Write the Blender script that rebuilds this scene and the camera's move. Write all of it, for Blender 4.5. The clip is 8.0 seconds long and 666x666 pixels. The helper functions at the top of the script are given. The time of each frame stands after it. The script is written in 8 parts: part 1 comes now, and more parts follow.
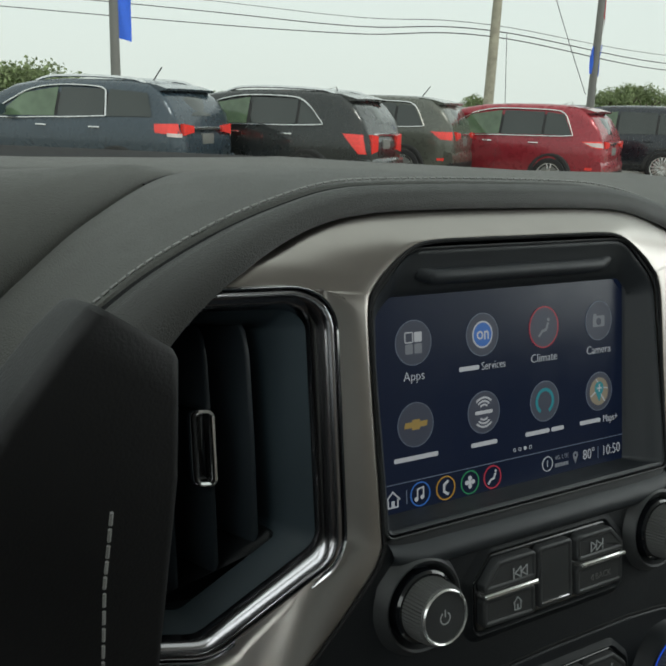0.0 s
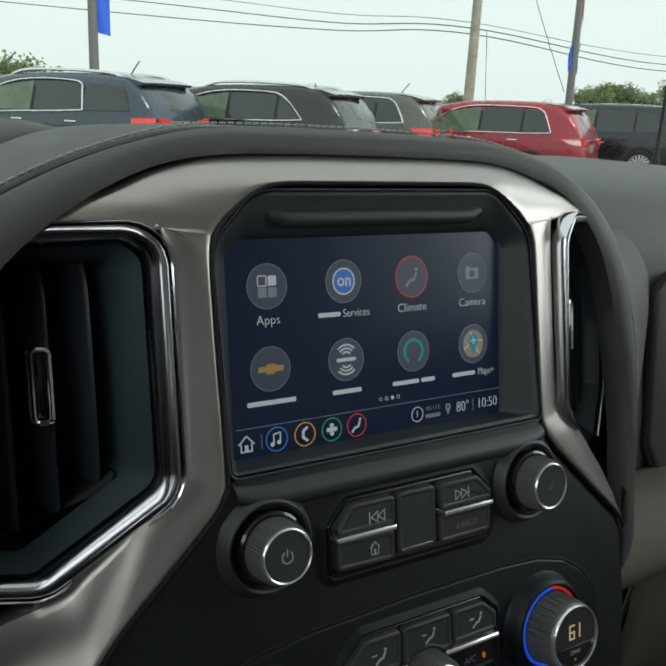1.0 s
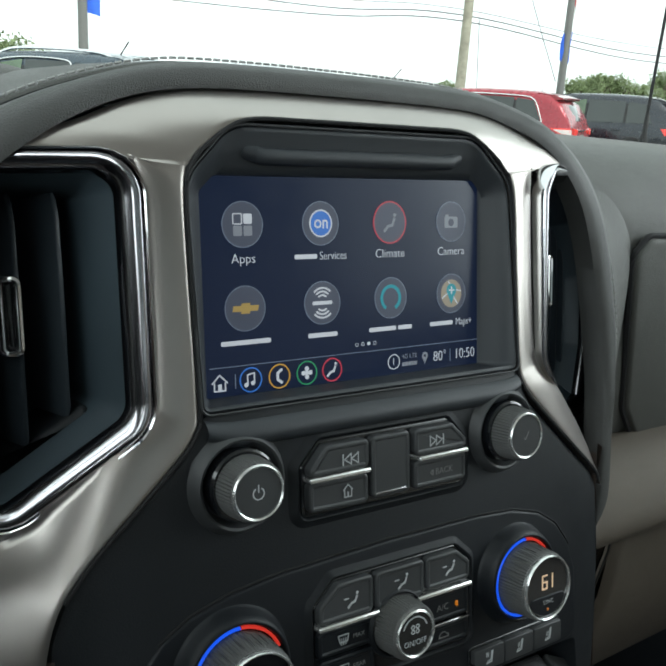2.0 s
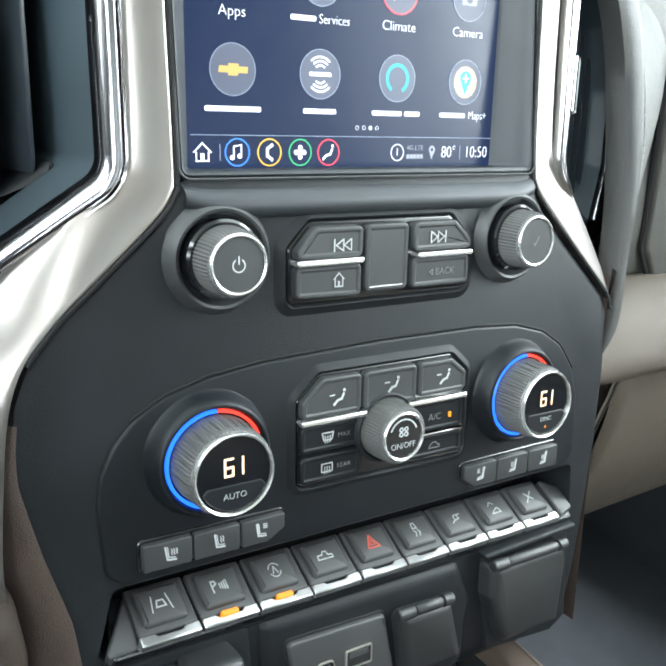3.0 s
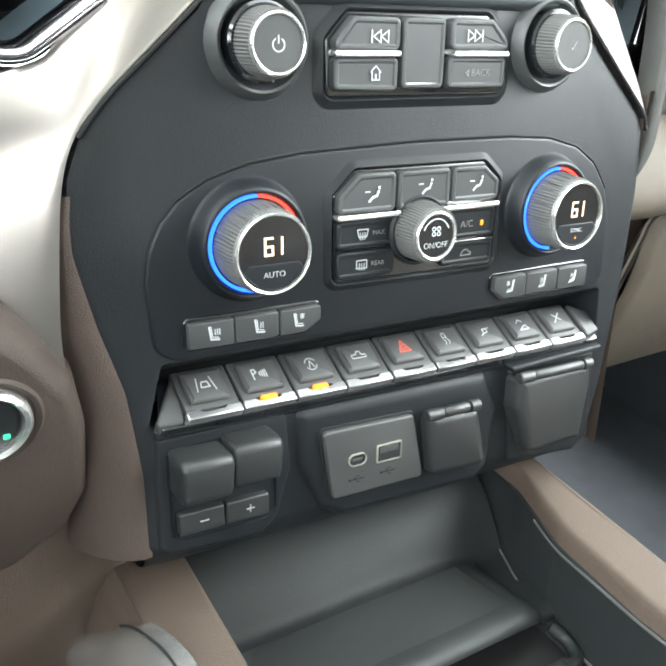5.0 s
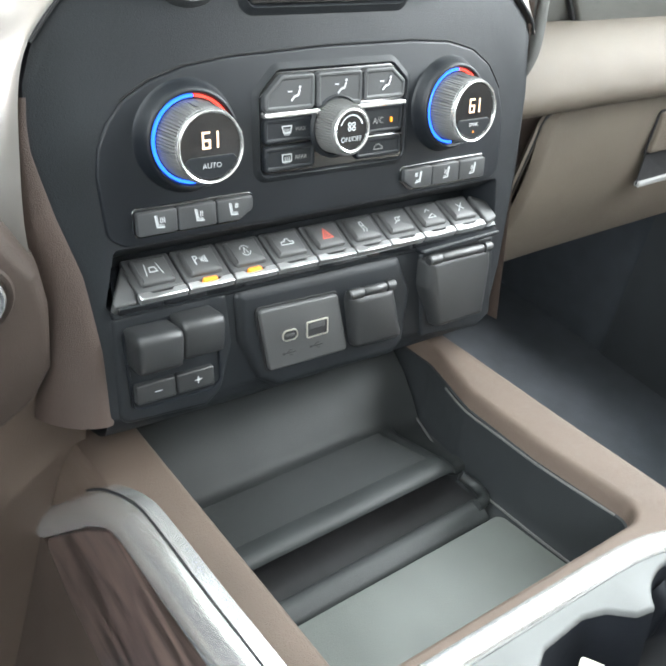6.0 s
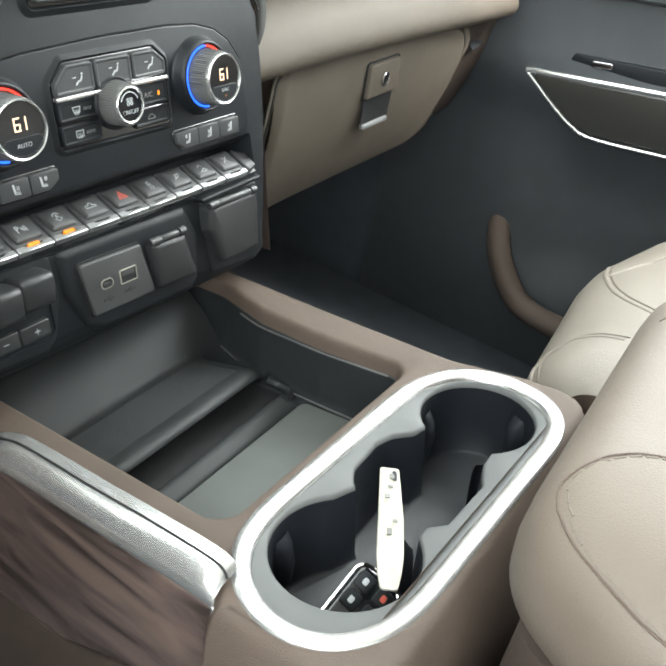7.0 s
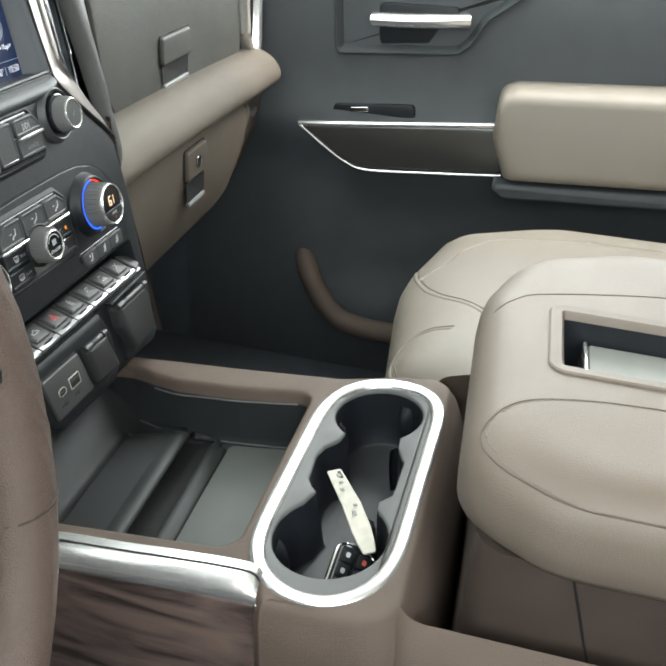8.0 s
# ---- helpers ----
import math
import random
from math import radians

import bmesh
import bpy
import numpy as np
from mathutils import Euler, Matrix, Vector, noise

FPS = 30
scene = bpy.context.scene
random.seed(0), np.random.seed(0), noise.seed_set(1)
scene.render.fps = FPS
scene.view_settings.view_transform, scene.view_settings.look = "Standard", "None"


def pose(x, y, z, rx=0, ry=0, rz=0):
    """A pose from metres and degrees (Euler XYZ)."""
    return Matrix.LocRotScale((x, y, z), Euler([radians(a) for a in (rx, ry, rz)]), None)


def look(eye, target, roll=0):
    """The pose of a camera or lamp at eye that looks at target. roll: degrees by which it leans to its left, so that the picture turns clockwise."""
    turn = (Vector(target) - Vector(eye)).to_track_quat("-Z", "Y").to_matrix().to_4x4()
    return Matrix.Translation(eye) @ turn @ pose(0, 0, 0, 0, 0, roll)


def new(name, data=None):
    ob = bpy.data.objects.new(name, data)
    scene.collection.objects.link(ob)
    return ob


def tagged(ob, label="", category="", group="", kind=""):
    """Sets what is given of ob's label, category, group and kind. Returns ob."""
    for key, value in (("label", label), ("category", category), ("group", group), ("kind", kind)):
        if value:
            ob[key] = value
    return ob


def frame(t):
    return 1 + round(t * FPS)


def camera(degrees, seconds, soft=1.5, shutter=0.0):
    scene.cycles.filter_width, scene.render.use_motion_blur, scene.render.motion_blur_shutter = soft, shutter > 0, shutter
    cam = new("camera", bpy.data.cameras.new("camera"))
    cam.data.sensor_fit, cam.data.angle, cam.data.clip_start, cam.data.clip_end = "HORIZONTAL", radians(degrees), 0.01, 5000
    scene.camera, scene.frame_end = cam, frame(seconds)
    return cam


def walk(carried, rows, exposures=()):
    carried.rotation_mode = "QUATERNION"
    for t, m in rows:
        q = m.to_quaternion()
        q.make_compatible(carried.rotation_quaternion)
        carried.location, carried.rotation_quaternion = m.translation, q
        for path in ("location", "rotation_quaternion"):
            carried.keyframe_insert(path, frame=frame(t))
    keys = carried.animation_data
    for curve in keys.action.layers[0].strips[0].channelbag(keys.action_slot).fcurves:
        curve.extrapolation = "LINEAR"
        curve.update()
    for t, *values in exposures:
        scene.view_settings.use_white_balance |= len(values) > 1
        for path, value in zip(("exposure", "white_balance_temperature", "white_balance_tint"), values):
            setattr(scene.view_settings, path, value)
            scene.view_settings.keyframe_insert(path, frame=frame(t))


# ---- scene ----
# ---------------------------------------------------------------- camera
# Interior coordinates: x to the passenger side, y ahead, z up, origin below the screen.
# CAR sets the truck on the sloping lot.
CAR = pose(0.001, 0.001, 1.335, 1.28, 1.51, 0.09) @ pose(0, 0, -1.6)
cam = camera(44.1, 8.0, soft=2.2, shutter=0.0)
PATH = [
    (0, (-0.2672, -0.2514, 1.6925), (0.8106, 1.3451, 1.1543), 4.08),
    (0.5, (-0.2344, -0.2649, 1.6935), (0.8644, 1.3262, 1.1824), 4.43),
    (1, (-0.2247, -0.2856, 1.6748), (0.8888, 1.2850, 1.1335), 4.44),
    (2.5, (-0.2140, -0.2925, 1.6395), (0.6913, 0.9143, 1.1401), 6.40),
    (3, (-0.2022, -0.2904, 1.6093), (0.8708, 1.1782, 0.7776), 7.99),
    (3.5, (-0.2098, -0.2990, 1.6015), (0.8129, 1.1686, 0.7069), 8.35),
    (4, (-0.2142, -0.3067, 1.5916), (0.7857, 1.1465, 0.6491), 8.34),
    (4.2, (-0.2148, -0.3116, 1.5870), (0.7715, 1.1175, 0.5946), 8.29),
    (5.3, (-0.2200, -0.3301, 1.5755), (0.7413, 1.0424, 0.4837), 7.84),
    (5.5, (-0.2284, -0.3410, 1.5763), (0.7363, 0.9835, 0.4296), 7.63),
    (6, (-0.2520, -0.3612, 1.5864), (0.8390, 0.8368, 0.4140), 9.67),
    (6.5, (-0.2818, -0.3902, 1.5951), (0.9592, 0.6558, 0.4265), 10.55),
    (7, (-0.3431, -0.4192, 1.6180), (1.1038, 0.3585, 0.4770), 10.07),
    (7.5, (-0.4240, -0.4288, 1.6476), (1.1298, 0.1691, 0.5393), 6.69),
    (8, (-0.4860, -0.3793, 1.6955), (1.1971, -0.0423, 0.6692), 4.36),
]
EXPOSURES = [(0.0, 0.15, 6400, 5), (0.5, -0.12, 6400, 4), (1.0, 0.32, 6200, 4), (1.3, 0.6, 6300, 4), (2.4, 1.5, 6000, 5), (3.0, 3.0, 6050, 6), (3.5, 3.7, 6150, 6), (4.2, 3.5, 6400, 7), (5.5, 3.65, 6250, 9), (6.0, 3.62, 6220, 10), (6.5, 3.5, 6200, 9), (7.0, 3.0, 6400, 9), (8.0, 2.5, 6420, 9)]
walk(cam, [(t, CAR @ look(eye, target, roll)) for t, eye, target, roll in PATH], EXPOSURES)

# ---------------------------------------------------------------- daylight, overcast
SUN_EL, SUN_AZ = 52.0, 200.0
world = bpy.data.worlds.new("overcast_sky")
scene.world = world
world.use_nodes = True
wn = world.node_tree
wn.nodes.clear()
w_sky = wn.nodes.new("ShaderNodeTexSky")
w_sky.sky_type, w_sky.sun_disc = "NISHITA", False
w_sky.sun_elevation, w_sky.sun_rotation = radians(SUN_EL), radians(SUN_AZ)
w_sky.air_density, w_sky.dust_density, w_sky.ozone_density = 1.0, 4.0, 1.0
w_mul = wn.nodes.new("ShaderNodeMixRGB")
w_mul.blend_type, w_mul.inputs[0].default_value = "MULTIPLY", 1.0
w_mul.inputs[2].default_value = (0.10, 0.10, 0.10, 1)
w_mix = wn.nodes.new("ShaderNodeMixRGB")
w_mix.inputs[0].default_value = 0.86
w_mix.inputs[2].default_value = (0.80, 0.845, 0.80, 1)
w_bg = wn.nodes.new("ShaderNodeBackground")
w_bg.inputs[1].default_value = 1.0
w_out = wn.nodes.new("ShaderNodeOutputWorld")
wn.links.new(w_sky.outputs[0], w_mul.inputs[1])
wn.links.new(w_mul.outputs[0], w_mix.inputs[1])
wn.links.new(w_mix.outputs[0], w_bg.inputs[0])
wn.links.new(w_bg.outputs[0], w_out.inputs[0])
sun = new("sun", bpy.data.lights.new("sun", "SUN"))
sun.data.energy, sun.data.angle, sun.data.color = 1.2, radians(14), (1.0, 0.96, 0.9)
sun.matrix_world = look((-40 * math.sin(radians(SUN_AZ)), 40 * math.cos(radians(SUN_AZ)), 50), (0, 0, 1))



def window_light(name, corner, a, b, power):
    """Skylight through a window that the camera does not see through."""
    d = bpy.data.lights.new(name, "AREA")
    d.shape, d.size, d.size_y, d.energy, d.color = "RECTANGLE", Vector(a).length, Vector(b).length, power, (0.97, 1.0, 0.99)
    ob = new(name, d)
    ax, bx = Vector(a).normalized(), Vector(b).normalized()
    nz = ax.cross(bx)
    m = Matrix((ax, bx, nz)).transposed().to_4x4()
    m.translation = Vector(corner) + Vector(a) / 2 + Vector(b) / 2
    ob.matrix_world = CAR @ m
    return ob


window_light("driver_window_light", (-0.86, 0.05, 1.64), (0, -1.20, 0), (0.10, 0, 0.46), 2.3)
window_light("passenger_window_light", (0.86, -0.80, 1.64), (0, 0.85, 0), (-0.10, 0, 0.46), 2.4)
window_light("rear_window_light", (-0.60, -1.78, 1.64), (1.20, 0, 0), (0, 0, 0.42), 0.6)

# ---------------------------------------------------------------- materials
def mat(name, color, rough=0.5, metal=0.0, grain=0.0, grain_scale=700.0, cells=False, vary=0.12, vary_scale=30.0,
        coat=0.0, spec=0.5, emit=None, emit_strength=0.0, rough_vary=0.08, stretch=None, random_tint=0.0):
    m = bpy.data.materials.new(name)
    m.use_nodes = True
    nt = m.node_tree
    b = nt.nodes["Principled BSDF"]
    b.inputs["Roughness"].default_value, b.inputs["Metallic"].default_value = rough, metal
    b.inputs["Coat Weight"].default_value, b.inputs["Specular IOR Level"].default_value = coat, spec
    b.inputs["Coat Roughness"].default_value = 0.08
    tc = nt.nodes.new("ShaderNodeTexCoord")
    mp = nt.nodes.new("ShaderNodeMapping")
    if stretch:
        mp.inputs["Scale"].default_value = stretch
    nt.links.new(tc.outputs["Object"], mp.inputs[0])
    n1 = nt.nodes.new("ShaderNodeTexNoise")
    n1.inputs["Scale"].default_value, n1.inputs["Detail"].default_value = vary_scale, 6
    nt.links.new(mp.outputs[0], n1.inputs[0])
    ramp = nt.nodes.new("ShaderNodeMapRange")
    ramp.inputs[1].default_value, ramp.inputs[2].default_value = 0.3, 0.7
    ramp.inputs[3].default_value, ramp.inputs[4].default_value = 1 - vary, 1 + vary
    nt.links.new(n1.outputs[0], ramp.inputs[0])
    val = ramp.outputs[0]
    if random_tint:
        oi = nt.nodes.new("ShaderNodeObjectInfo")
        rr = nt.nodes.new("ShaderNodeMapRange")
        rr.inputs[3].default_value, rr.inputs[4].default_value = 1 - random_tint, 1 + random_tint
        nt.links.new(oi.outputs["Random"], rr.inputs[0])
        mm = nt.nodes.new("ShaderNodeMath")
        mm.operation = "MULTIPLY"
        nt.links.new(val, mm.inputs[0])
        nt.links.new(rr.outputs[0], mm.inputs[1])
        val = mm.outputs[0]
    col = nt.nodes.new("ShaderNodeMixRGB")
    col.blend_type, col.inputs[0].default_value = "MULTIPLY", 1.0
    col.inputs[1].default_value = (*color, 1)
    nt.links.new(val, col.inputs[2])
    nt.links.new(col.outputs[0], b.inputs["Base Color"])
    rv = nt.nodes.new("ShaderNodeMapRange")
    rv.inputs[3].default_value, rv.inputs[4].default_value = max(0.02, rough - rough_vary), min(1, rough + rough_vary)
    n2 = nt.nodes.new("ShaderNodeTexNoise")
    n2.inputs["Scale"].default_value, n2.inputs["Detail"].default_value = vary_scale * 4, 4
    nt.links.new(mp.outputs[0], n2.inputs[0])
    nt.links.new(n2.outputs[0], rv.inputs[0])
    nt.links.new(rv.outputs[0], b.inputs["Roughness"])
    if grain:
        bump = nt.nodes.new("ShaderNodeBump")
        bump.inputs["Strength"].default_value, bump.inputs["Distance"].default_value = min(1.0, grain), 0.0006
        if cells:
            g = nt.nodes.new("ShaderNodeTexVoronoi")
            g.feature = "DISTANCE_TO_EDGE"
            g.inputs["Scale"].default_value = grain_scale
            wob = nt.nodes.new("ShaderNodeTexNoise")
            wob.inputs["Scale"].default_value = grain_scale * 0.6
            mixv = nt.nodes.new("ShaderNodeMixRGB")
            mixv.inputs[0].default_value = 0.0016
            nt.links.new(tc.outputs["Object"], wob.inputs[0])
            nt.links.new(mp.outputs[0], mixv.inputs[1])
            nt.links.new(wob.outputs[1], mixv.inputs[2])
            nt.links.new(mixv.outputs[0], g.inputs["Vector"])
            sm = nt.nodes.new("ShaderNodeMapRange")
            sm.inputs[2].default_value = 0.35
            nt.links.new(g.outputs["Distance"], sm.inputs[0])
            nt.links.new(sm.outputs[0], bump.inputs["Height"])
        else:
            g = nt.nodes.new("ShaderNodeTexNoise")
            g.inputs["Scale"].default_value, g.inputs["Detail"].default_value = grain_scale, 3
            nt.links.new(mp.outputs[0], g.inputs[0])
            nt.links.new(g.outputs[0], bump.inputs["Height"])
        nt.links.new(bump.outputs[0], b.inputs["Normal"])
    if emit:
        b.inputs["Emission Color"].default_value, b.inputs["Emission Strength"].default_value = (*emit, 1), emit_strength
    return m


def glow(name, color, strength):
    return mat(name, tuple(0.25 * c for c in color), 0.4, emit=color, emit_strength=strength * 0.8, vary=0.02)


M_BLACK = mat("charcoal_moulded_plastic", (0.0088, 0.0105, 0.0128), 0.52, grain=0.25, grain_scale=1500, vary=0.15, spec=0.30)
M_PANEL = mat("satin_black_control_panel", (0.0068, 0.0086, 0.0115), 0.46, grain=0.12, grain_scale=2200, vary=0.12, spec=0.31)
M_GLOSS = mat("gloss_black_plastic", (0.008, 0.009, 0.011), 0.12, vary=0.1, coat=0.4)
M_KEYCAP = mat("grey_black_key_plastic", (0.035, 0.037, 0.039), 0.48, grain=0.15, grain_scale=2500)
M_GRIP = mat("black_satin_cover_plastic", (0.021, 0.022, 0.023), 0.42, grain=0.2, grain_scale=1800)
M_ROWKEY = mat("dark_grey_switch_plastic", (0.043, 0.044, 0.045), 0.5, grain=0.15, grain_scale=2500, random_tint=0.06)
M_RUBBER = mat("knurled_knob_rubber", (0.085, 0.085, 0.084), 0.6, grain=0.35, grain_scale=1800)
M_LEATHER = mat("black_grained_leather", (0.046, 0.046, 0.044), 0.50, grain=0.32, grain_scale=950, cells=True, vary=0.15)
M_PAD = mat("charcoal_soft_dash_skin", (0.064, 0.064, 0.058), 0.55, grain=0.4, grain_scale=800, cells=True, vary=0.12, vary_scale=14)
M_BROWN = mat("cocoa_grained_trim_plastic", (0.092, 0.068, 0.054), 0.60, spec=0.36, grain=0.45, grain_scale=1000, cells=True, vary=0.1, vary_scale=16)
# own colour of pod and bin; the console's side recess wears it as shade
M_BROWNDK = mat("dark_cocoa_or_shaded_plastic", (0.046, 0.034, 0.028), 0.55, spec=0.32, grain=0.35, grain_scale=1100, cells=True, vary=0.12)
M_FLANK = mat("umber_grained_plastic", (0.060, 0.043, 0.036), 0.5, grain=0.35, grain_scale=1100, cells=True, vary=0.1, spec=0.4)
M_SILVER = mat("brushed_pewter_trim", (0.40, 0.370, 0.345), 0.31, metal=0.95, vary=0.03, vary_scale=60, rough_vary=0.03, coat=0.10)
M_LEVER = mat("black_lever_plastic", (0.008, 0.008, 0.009), 0.6, grain=0.2, grain_scale=1500)
# black vent plastics, raised and blued to paint in sky reflection and lens haze
M_THROAT = mat("duct_plastic_with_sky_tint", (0.036, 0.052, 0.064), 0.5)
M_SLAT = mat("vent_blade_with_sky_tint", (0.028, 0.036, 0.044), 0.38, vary=0.08)
M_WHEEL = mat("red_brown_wheel_leather", (0.085, 0.058, 0.047), 0.45, grain=0.4, grain_scale=900, cells=True, vary=0.1)
M_TAUPE = mat("taupe_grained_dash_skin", (0.096, 0.080, 0.063), 0.60, spec=0.36, grain=0.45, grain_scale=1000, cells=True, vary=0.1, vary_scale=16)
M_RAMP = mat("grey_tray_ramp", (0.017, 0.019, 0.0195), 0.52, grain=0.3, grain_scale=1400, spec=0.32)
M_BEZEL = mat("slate_bezel_plastic", (0.024, 0.028, 0.033), 0.5, grain=0.15, grain_scale=2000, vary=0.08)
M_CHROME = mat("bright_chrome", (0.72, 0.72, 0.73), 0.09, metal=1.0, vary=0.03, rough_vary=0.03)
M_SATIN = mat("satin_silver_ring", (0.80, 0.80, 0.79), 0.24, metal=0.85, vary=0.03, rough_vary=0.05)
M_KEYEDGE = mat("satin_key_edge", (0.38, 0.38, 0.385), 0.30, metal=0.85, vary=0.05, rough_vary=0.05)
M_DARKCHROME = mat("dark_chrome_moulding", (0.40, 0.39, 0.41), 0.16, metal=1.0, vary=0.04, rough_vary=0.03)
M_PORT = mat("port_rim_steel", (0.62, 0.60, 0.54), 0.32, metal=0.8)
M_CUPGREY = mat("grey_cup_holder_plastic", (0.095, 0.098, 0.098), 0.6, spec=0.34, grain=0.25, grain_scale=1700, vary=0.06)
M_CUPDARK = mat("dark_cup_liner", (0.009, 0.0105, 0.014), 0.5, grain=0.2, grain_scale=1200, spec=0.35)
M_MAT = mat("ribbed_tray_rubber", (0.084, 0.090, 0.085), 0.6, grain=0.4, grain_scale=1600, vary=0.1)
M_TRAYWALL = mat("tray_wall_plastic", (0.017, 0.019, 0.0205), 0.52, grain=0.3, grain_scale=1400, spec=0.30)
M_CREAM = mat("light_grey_seat_leather", (0.180, 0.158, 0.131), 0.46, grain=0.35, grain_scale=560, cells=True, vary=0.05, vary_scale=9)
M_CREAMDK = mat("grey_beige_armrest_vinyl", (0.122, 0.098, 0.078), 0.58, grain=0.18, grain_scale=700, cells=True, vary=0.05, vary_scale=8)
M_STITCH = mat("grey_thread", (0.30, 0.30, 0.29), 0.7, vary=0.1)
M_STITCHLT = mat("beige_thread", (0.13, 0.108, 0.092), 0.7, vary=0.1)
M_GAP = mat("dark_shut_line_and_slot_shade", (0.004, 0.004, 0.005), 0.8)
M_LEGEND = mat("printed_key_symbol", (0.42, 0.44, 0.45), 0.5)
M_LEGENDDIM = mat("dim_moulded_symbol", (0.20, 0.20, 0.20), 0.5)
M_RED = mat("printed_red_symbol", (0.55, 0.10, 0.07), 0.5)
# charcoal, with the footwell's bluish lens haze mixed into its colour
M_CARPET = mat("charcoal_carpet_with_haze", (0.046, 0.054, 0.064), 0.95, grain=1.0, grain_scale=500)
M_HEAD = mat("light_grey_headliner", (0.50, 0.49, 0.46), 0.9, grain=0.3, grain_scale=400)
M_DOORDK = mat("slate_door_skin", (0.036, 0.041, 0.046), 0.52, grain=0.35, grain_scale=900, cells=True, vary=0.08)
M_SCREEN = mat("display_glass", (0.004, 0.006, 0.014), 0.2, emit=(0.010, 0.017, 0.042), emit_strength=0.30, coat=0.0, spec=0.3, vary=0.02)
M_AMBER = glow("amber_lamp", (1.0, 0.30, 0.01), 0.22)
M_BLUE = glow("blue_light_ring", (0.02, 0.12, 1.0), 0.468)
M_REDGLOW = glow("red_light_ring", (1.0, 0.05, 0.03), 0.303)
M_WHITEGLOW = glow("white_screen_ink", (0.92, 0.94, 1.0), 0.231)
M_DIMGLOW = glow("grey_screen_ink", (0.55, 0.58, 0.66), 0.110)
M_LINEGLOW = glow("thin_screen_line", (0.42, 0.50, 0.66), 0.121)
M_DISC = glow("icon_disc", (0.16, 0.18, 0.27), 0.088)
M_TEAL = glow("teal_icon", (0.03, 0.42, 0.50), 0.231)
M_SCRRED = glow("red_icon_ring", (0.80, 0.05, 0.09), 0.248)
M_SCRGREEN = glow("green_icon_ring", (0.05, 0.42, 0.16), 0.231)
M_SCRBLUE = glow("blue_icon_ring", (0.06, 0.24, 0.80), 0.248)
M_SCRYEL = glow("amber_icon_ring", (0.85, 0.45, 0.05), 0.231)
M_GOLD = glow("gold_emblem", (0.62, 0.42, 0.12), 0.220)
M_MAPGLOW = glow("sand_map", (0.60, 0.50, 0.36), 0.165)
M_DIGIT = glow("warm_digit", (1.0, 0.68, 0.42), 0.303)
M_GREENLED = glow("green_led", (0.05, 0.7, 0.3), 0.220)


def wood_material():
    m = mat("open_pore_dark_wood", (0.085, 0.062, 0.055), 0.34, vary=0.25, vary_scale=12, coat=0.25)
    nt = m.node_tree
    b = nt.nodes["Principled BSDF"]
    tc = nt.nodes.new("ShaderNodeTexCoord")
    mp = nt.nodes.new("ShaderNodeMapping")
    mp.inputs["Scale"].default_value = (30, 7, 42)
    mp.inputs["Rotation"].default_value = (radians(8), 0, 0)
    n = nt.nodes.new("ShaderNodeTexNoise")
    n.inputs["Scale"].default_value, n.inputs["Detail"].default_value, n.inputs["Distortion"].default_value = 1.4, 8, 1.6
    r = nt.nodes.new("ShaderNodeValToRGB")
    r.color_ramp.elements[0].position, r.color_ramp.elements[0].color = 0.36, (0.030, 0.022, 0.019, 1)
    r.color_ramp.elements[1].position, r.color_ramp.elements[1].color = 0.64, (0.118, 0.084, 0.071, 1)
    e = r.color_ramp.elements.new(0.48)
    e.color = (0.075, 0.054, 0.050, 1)
    nt.links.new(tc.outputs["Object"], mp.inputs[0])
    nt.links.new(mp.outputs[0], n.inputs[0])
    nt.links.new(n.outputs[0], r.inputs[0])
    nt.links.new(r.outputs[0], b.inputs["Base Color"])
    bp = nt.nodes.new("ShaderNodeBump")
    bp.inputs["Strength"].default_value, bp.inputs["Distance"].default_value = 0.25, 0.0005
    nt.links.new(n.outputs[0], bp.inputs["Height"])
    nt.links.new(bp.outputs[0], b.inputs["Normal"])
    return m


def glass_material(name):
    """Clear thin glass: almost all passes, a little is mirrored."""
    m = bpy.data.materials.new(name)
    m.use_nodes = True
    nt = m.node_tree
    nt.nodes.remove(nt.nodes["Principled BSDF"])
    a, g, x = nt.nodes.new("ShaderNodeBsdfTransparent"), nt.nodes.new("ShaderNodeBsdfGlossy"), nt.nodes.new("ShaderNodeMixShader")
    a.inputs[0].default_value = (0.985, 1.0, 0.99, 1)
    g.inputs["Roughness"].default_value, x.inputs[0].default_value = 0.02, 0.03
    nt.links.new(a.outputs[0], x.inputs[1])
    nt.links.new(g.outputs[0], x.inputs[2])
    nt.links.new(x.outputs[0], nt.nodes["Material Output"].inputs[0])
    return m


M_WOOD = wood_material()
M_GLASS = glass_material("window_glass")


# ---------------------------------------------------------------- builders
def thing(name, label, category, group="", kind="", at=None):
    ob = new(name)
    ob.empty_display_size = 0.02
    ob.matrix_world = CAR if at is None else at
    return tagged(ob, label, category, group, kind)


def smooth(me, angle=38):
    for p in me.polygons:
        p.use_smooth = True
    bm = bmesh.new()
    bm.from_mesh(me)
    lim = radians(angle)
    for e in bm.edges:
        if len(e.link_faces) == 2 and e.calc_face_angle(0) > lim:
            e.smooth = False
    bm.to_mesh(me)
    bm.free()


def part(name, bm, material, parent, label="", angle=38):
    me = bpy.data.meshes.new(name)
    bmesh.ops.remove_doubles(bm, verts=bm.verts, dist=1e-6)
    bmesh.ops.recalc_face_normals(bm, faces=bm.faces)
    bm.to_mesh(me)
    bm.free()
    smooth(me, angle)
    me.materials.append(material)
    ob = new(name, me)
    ob.parent = parent
    return tagged(ob, label)


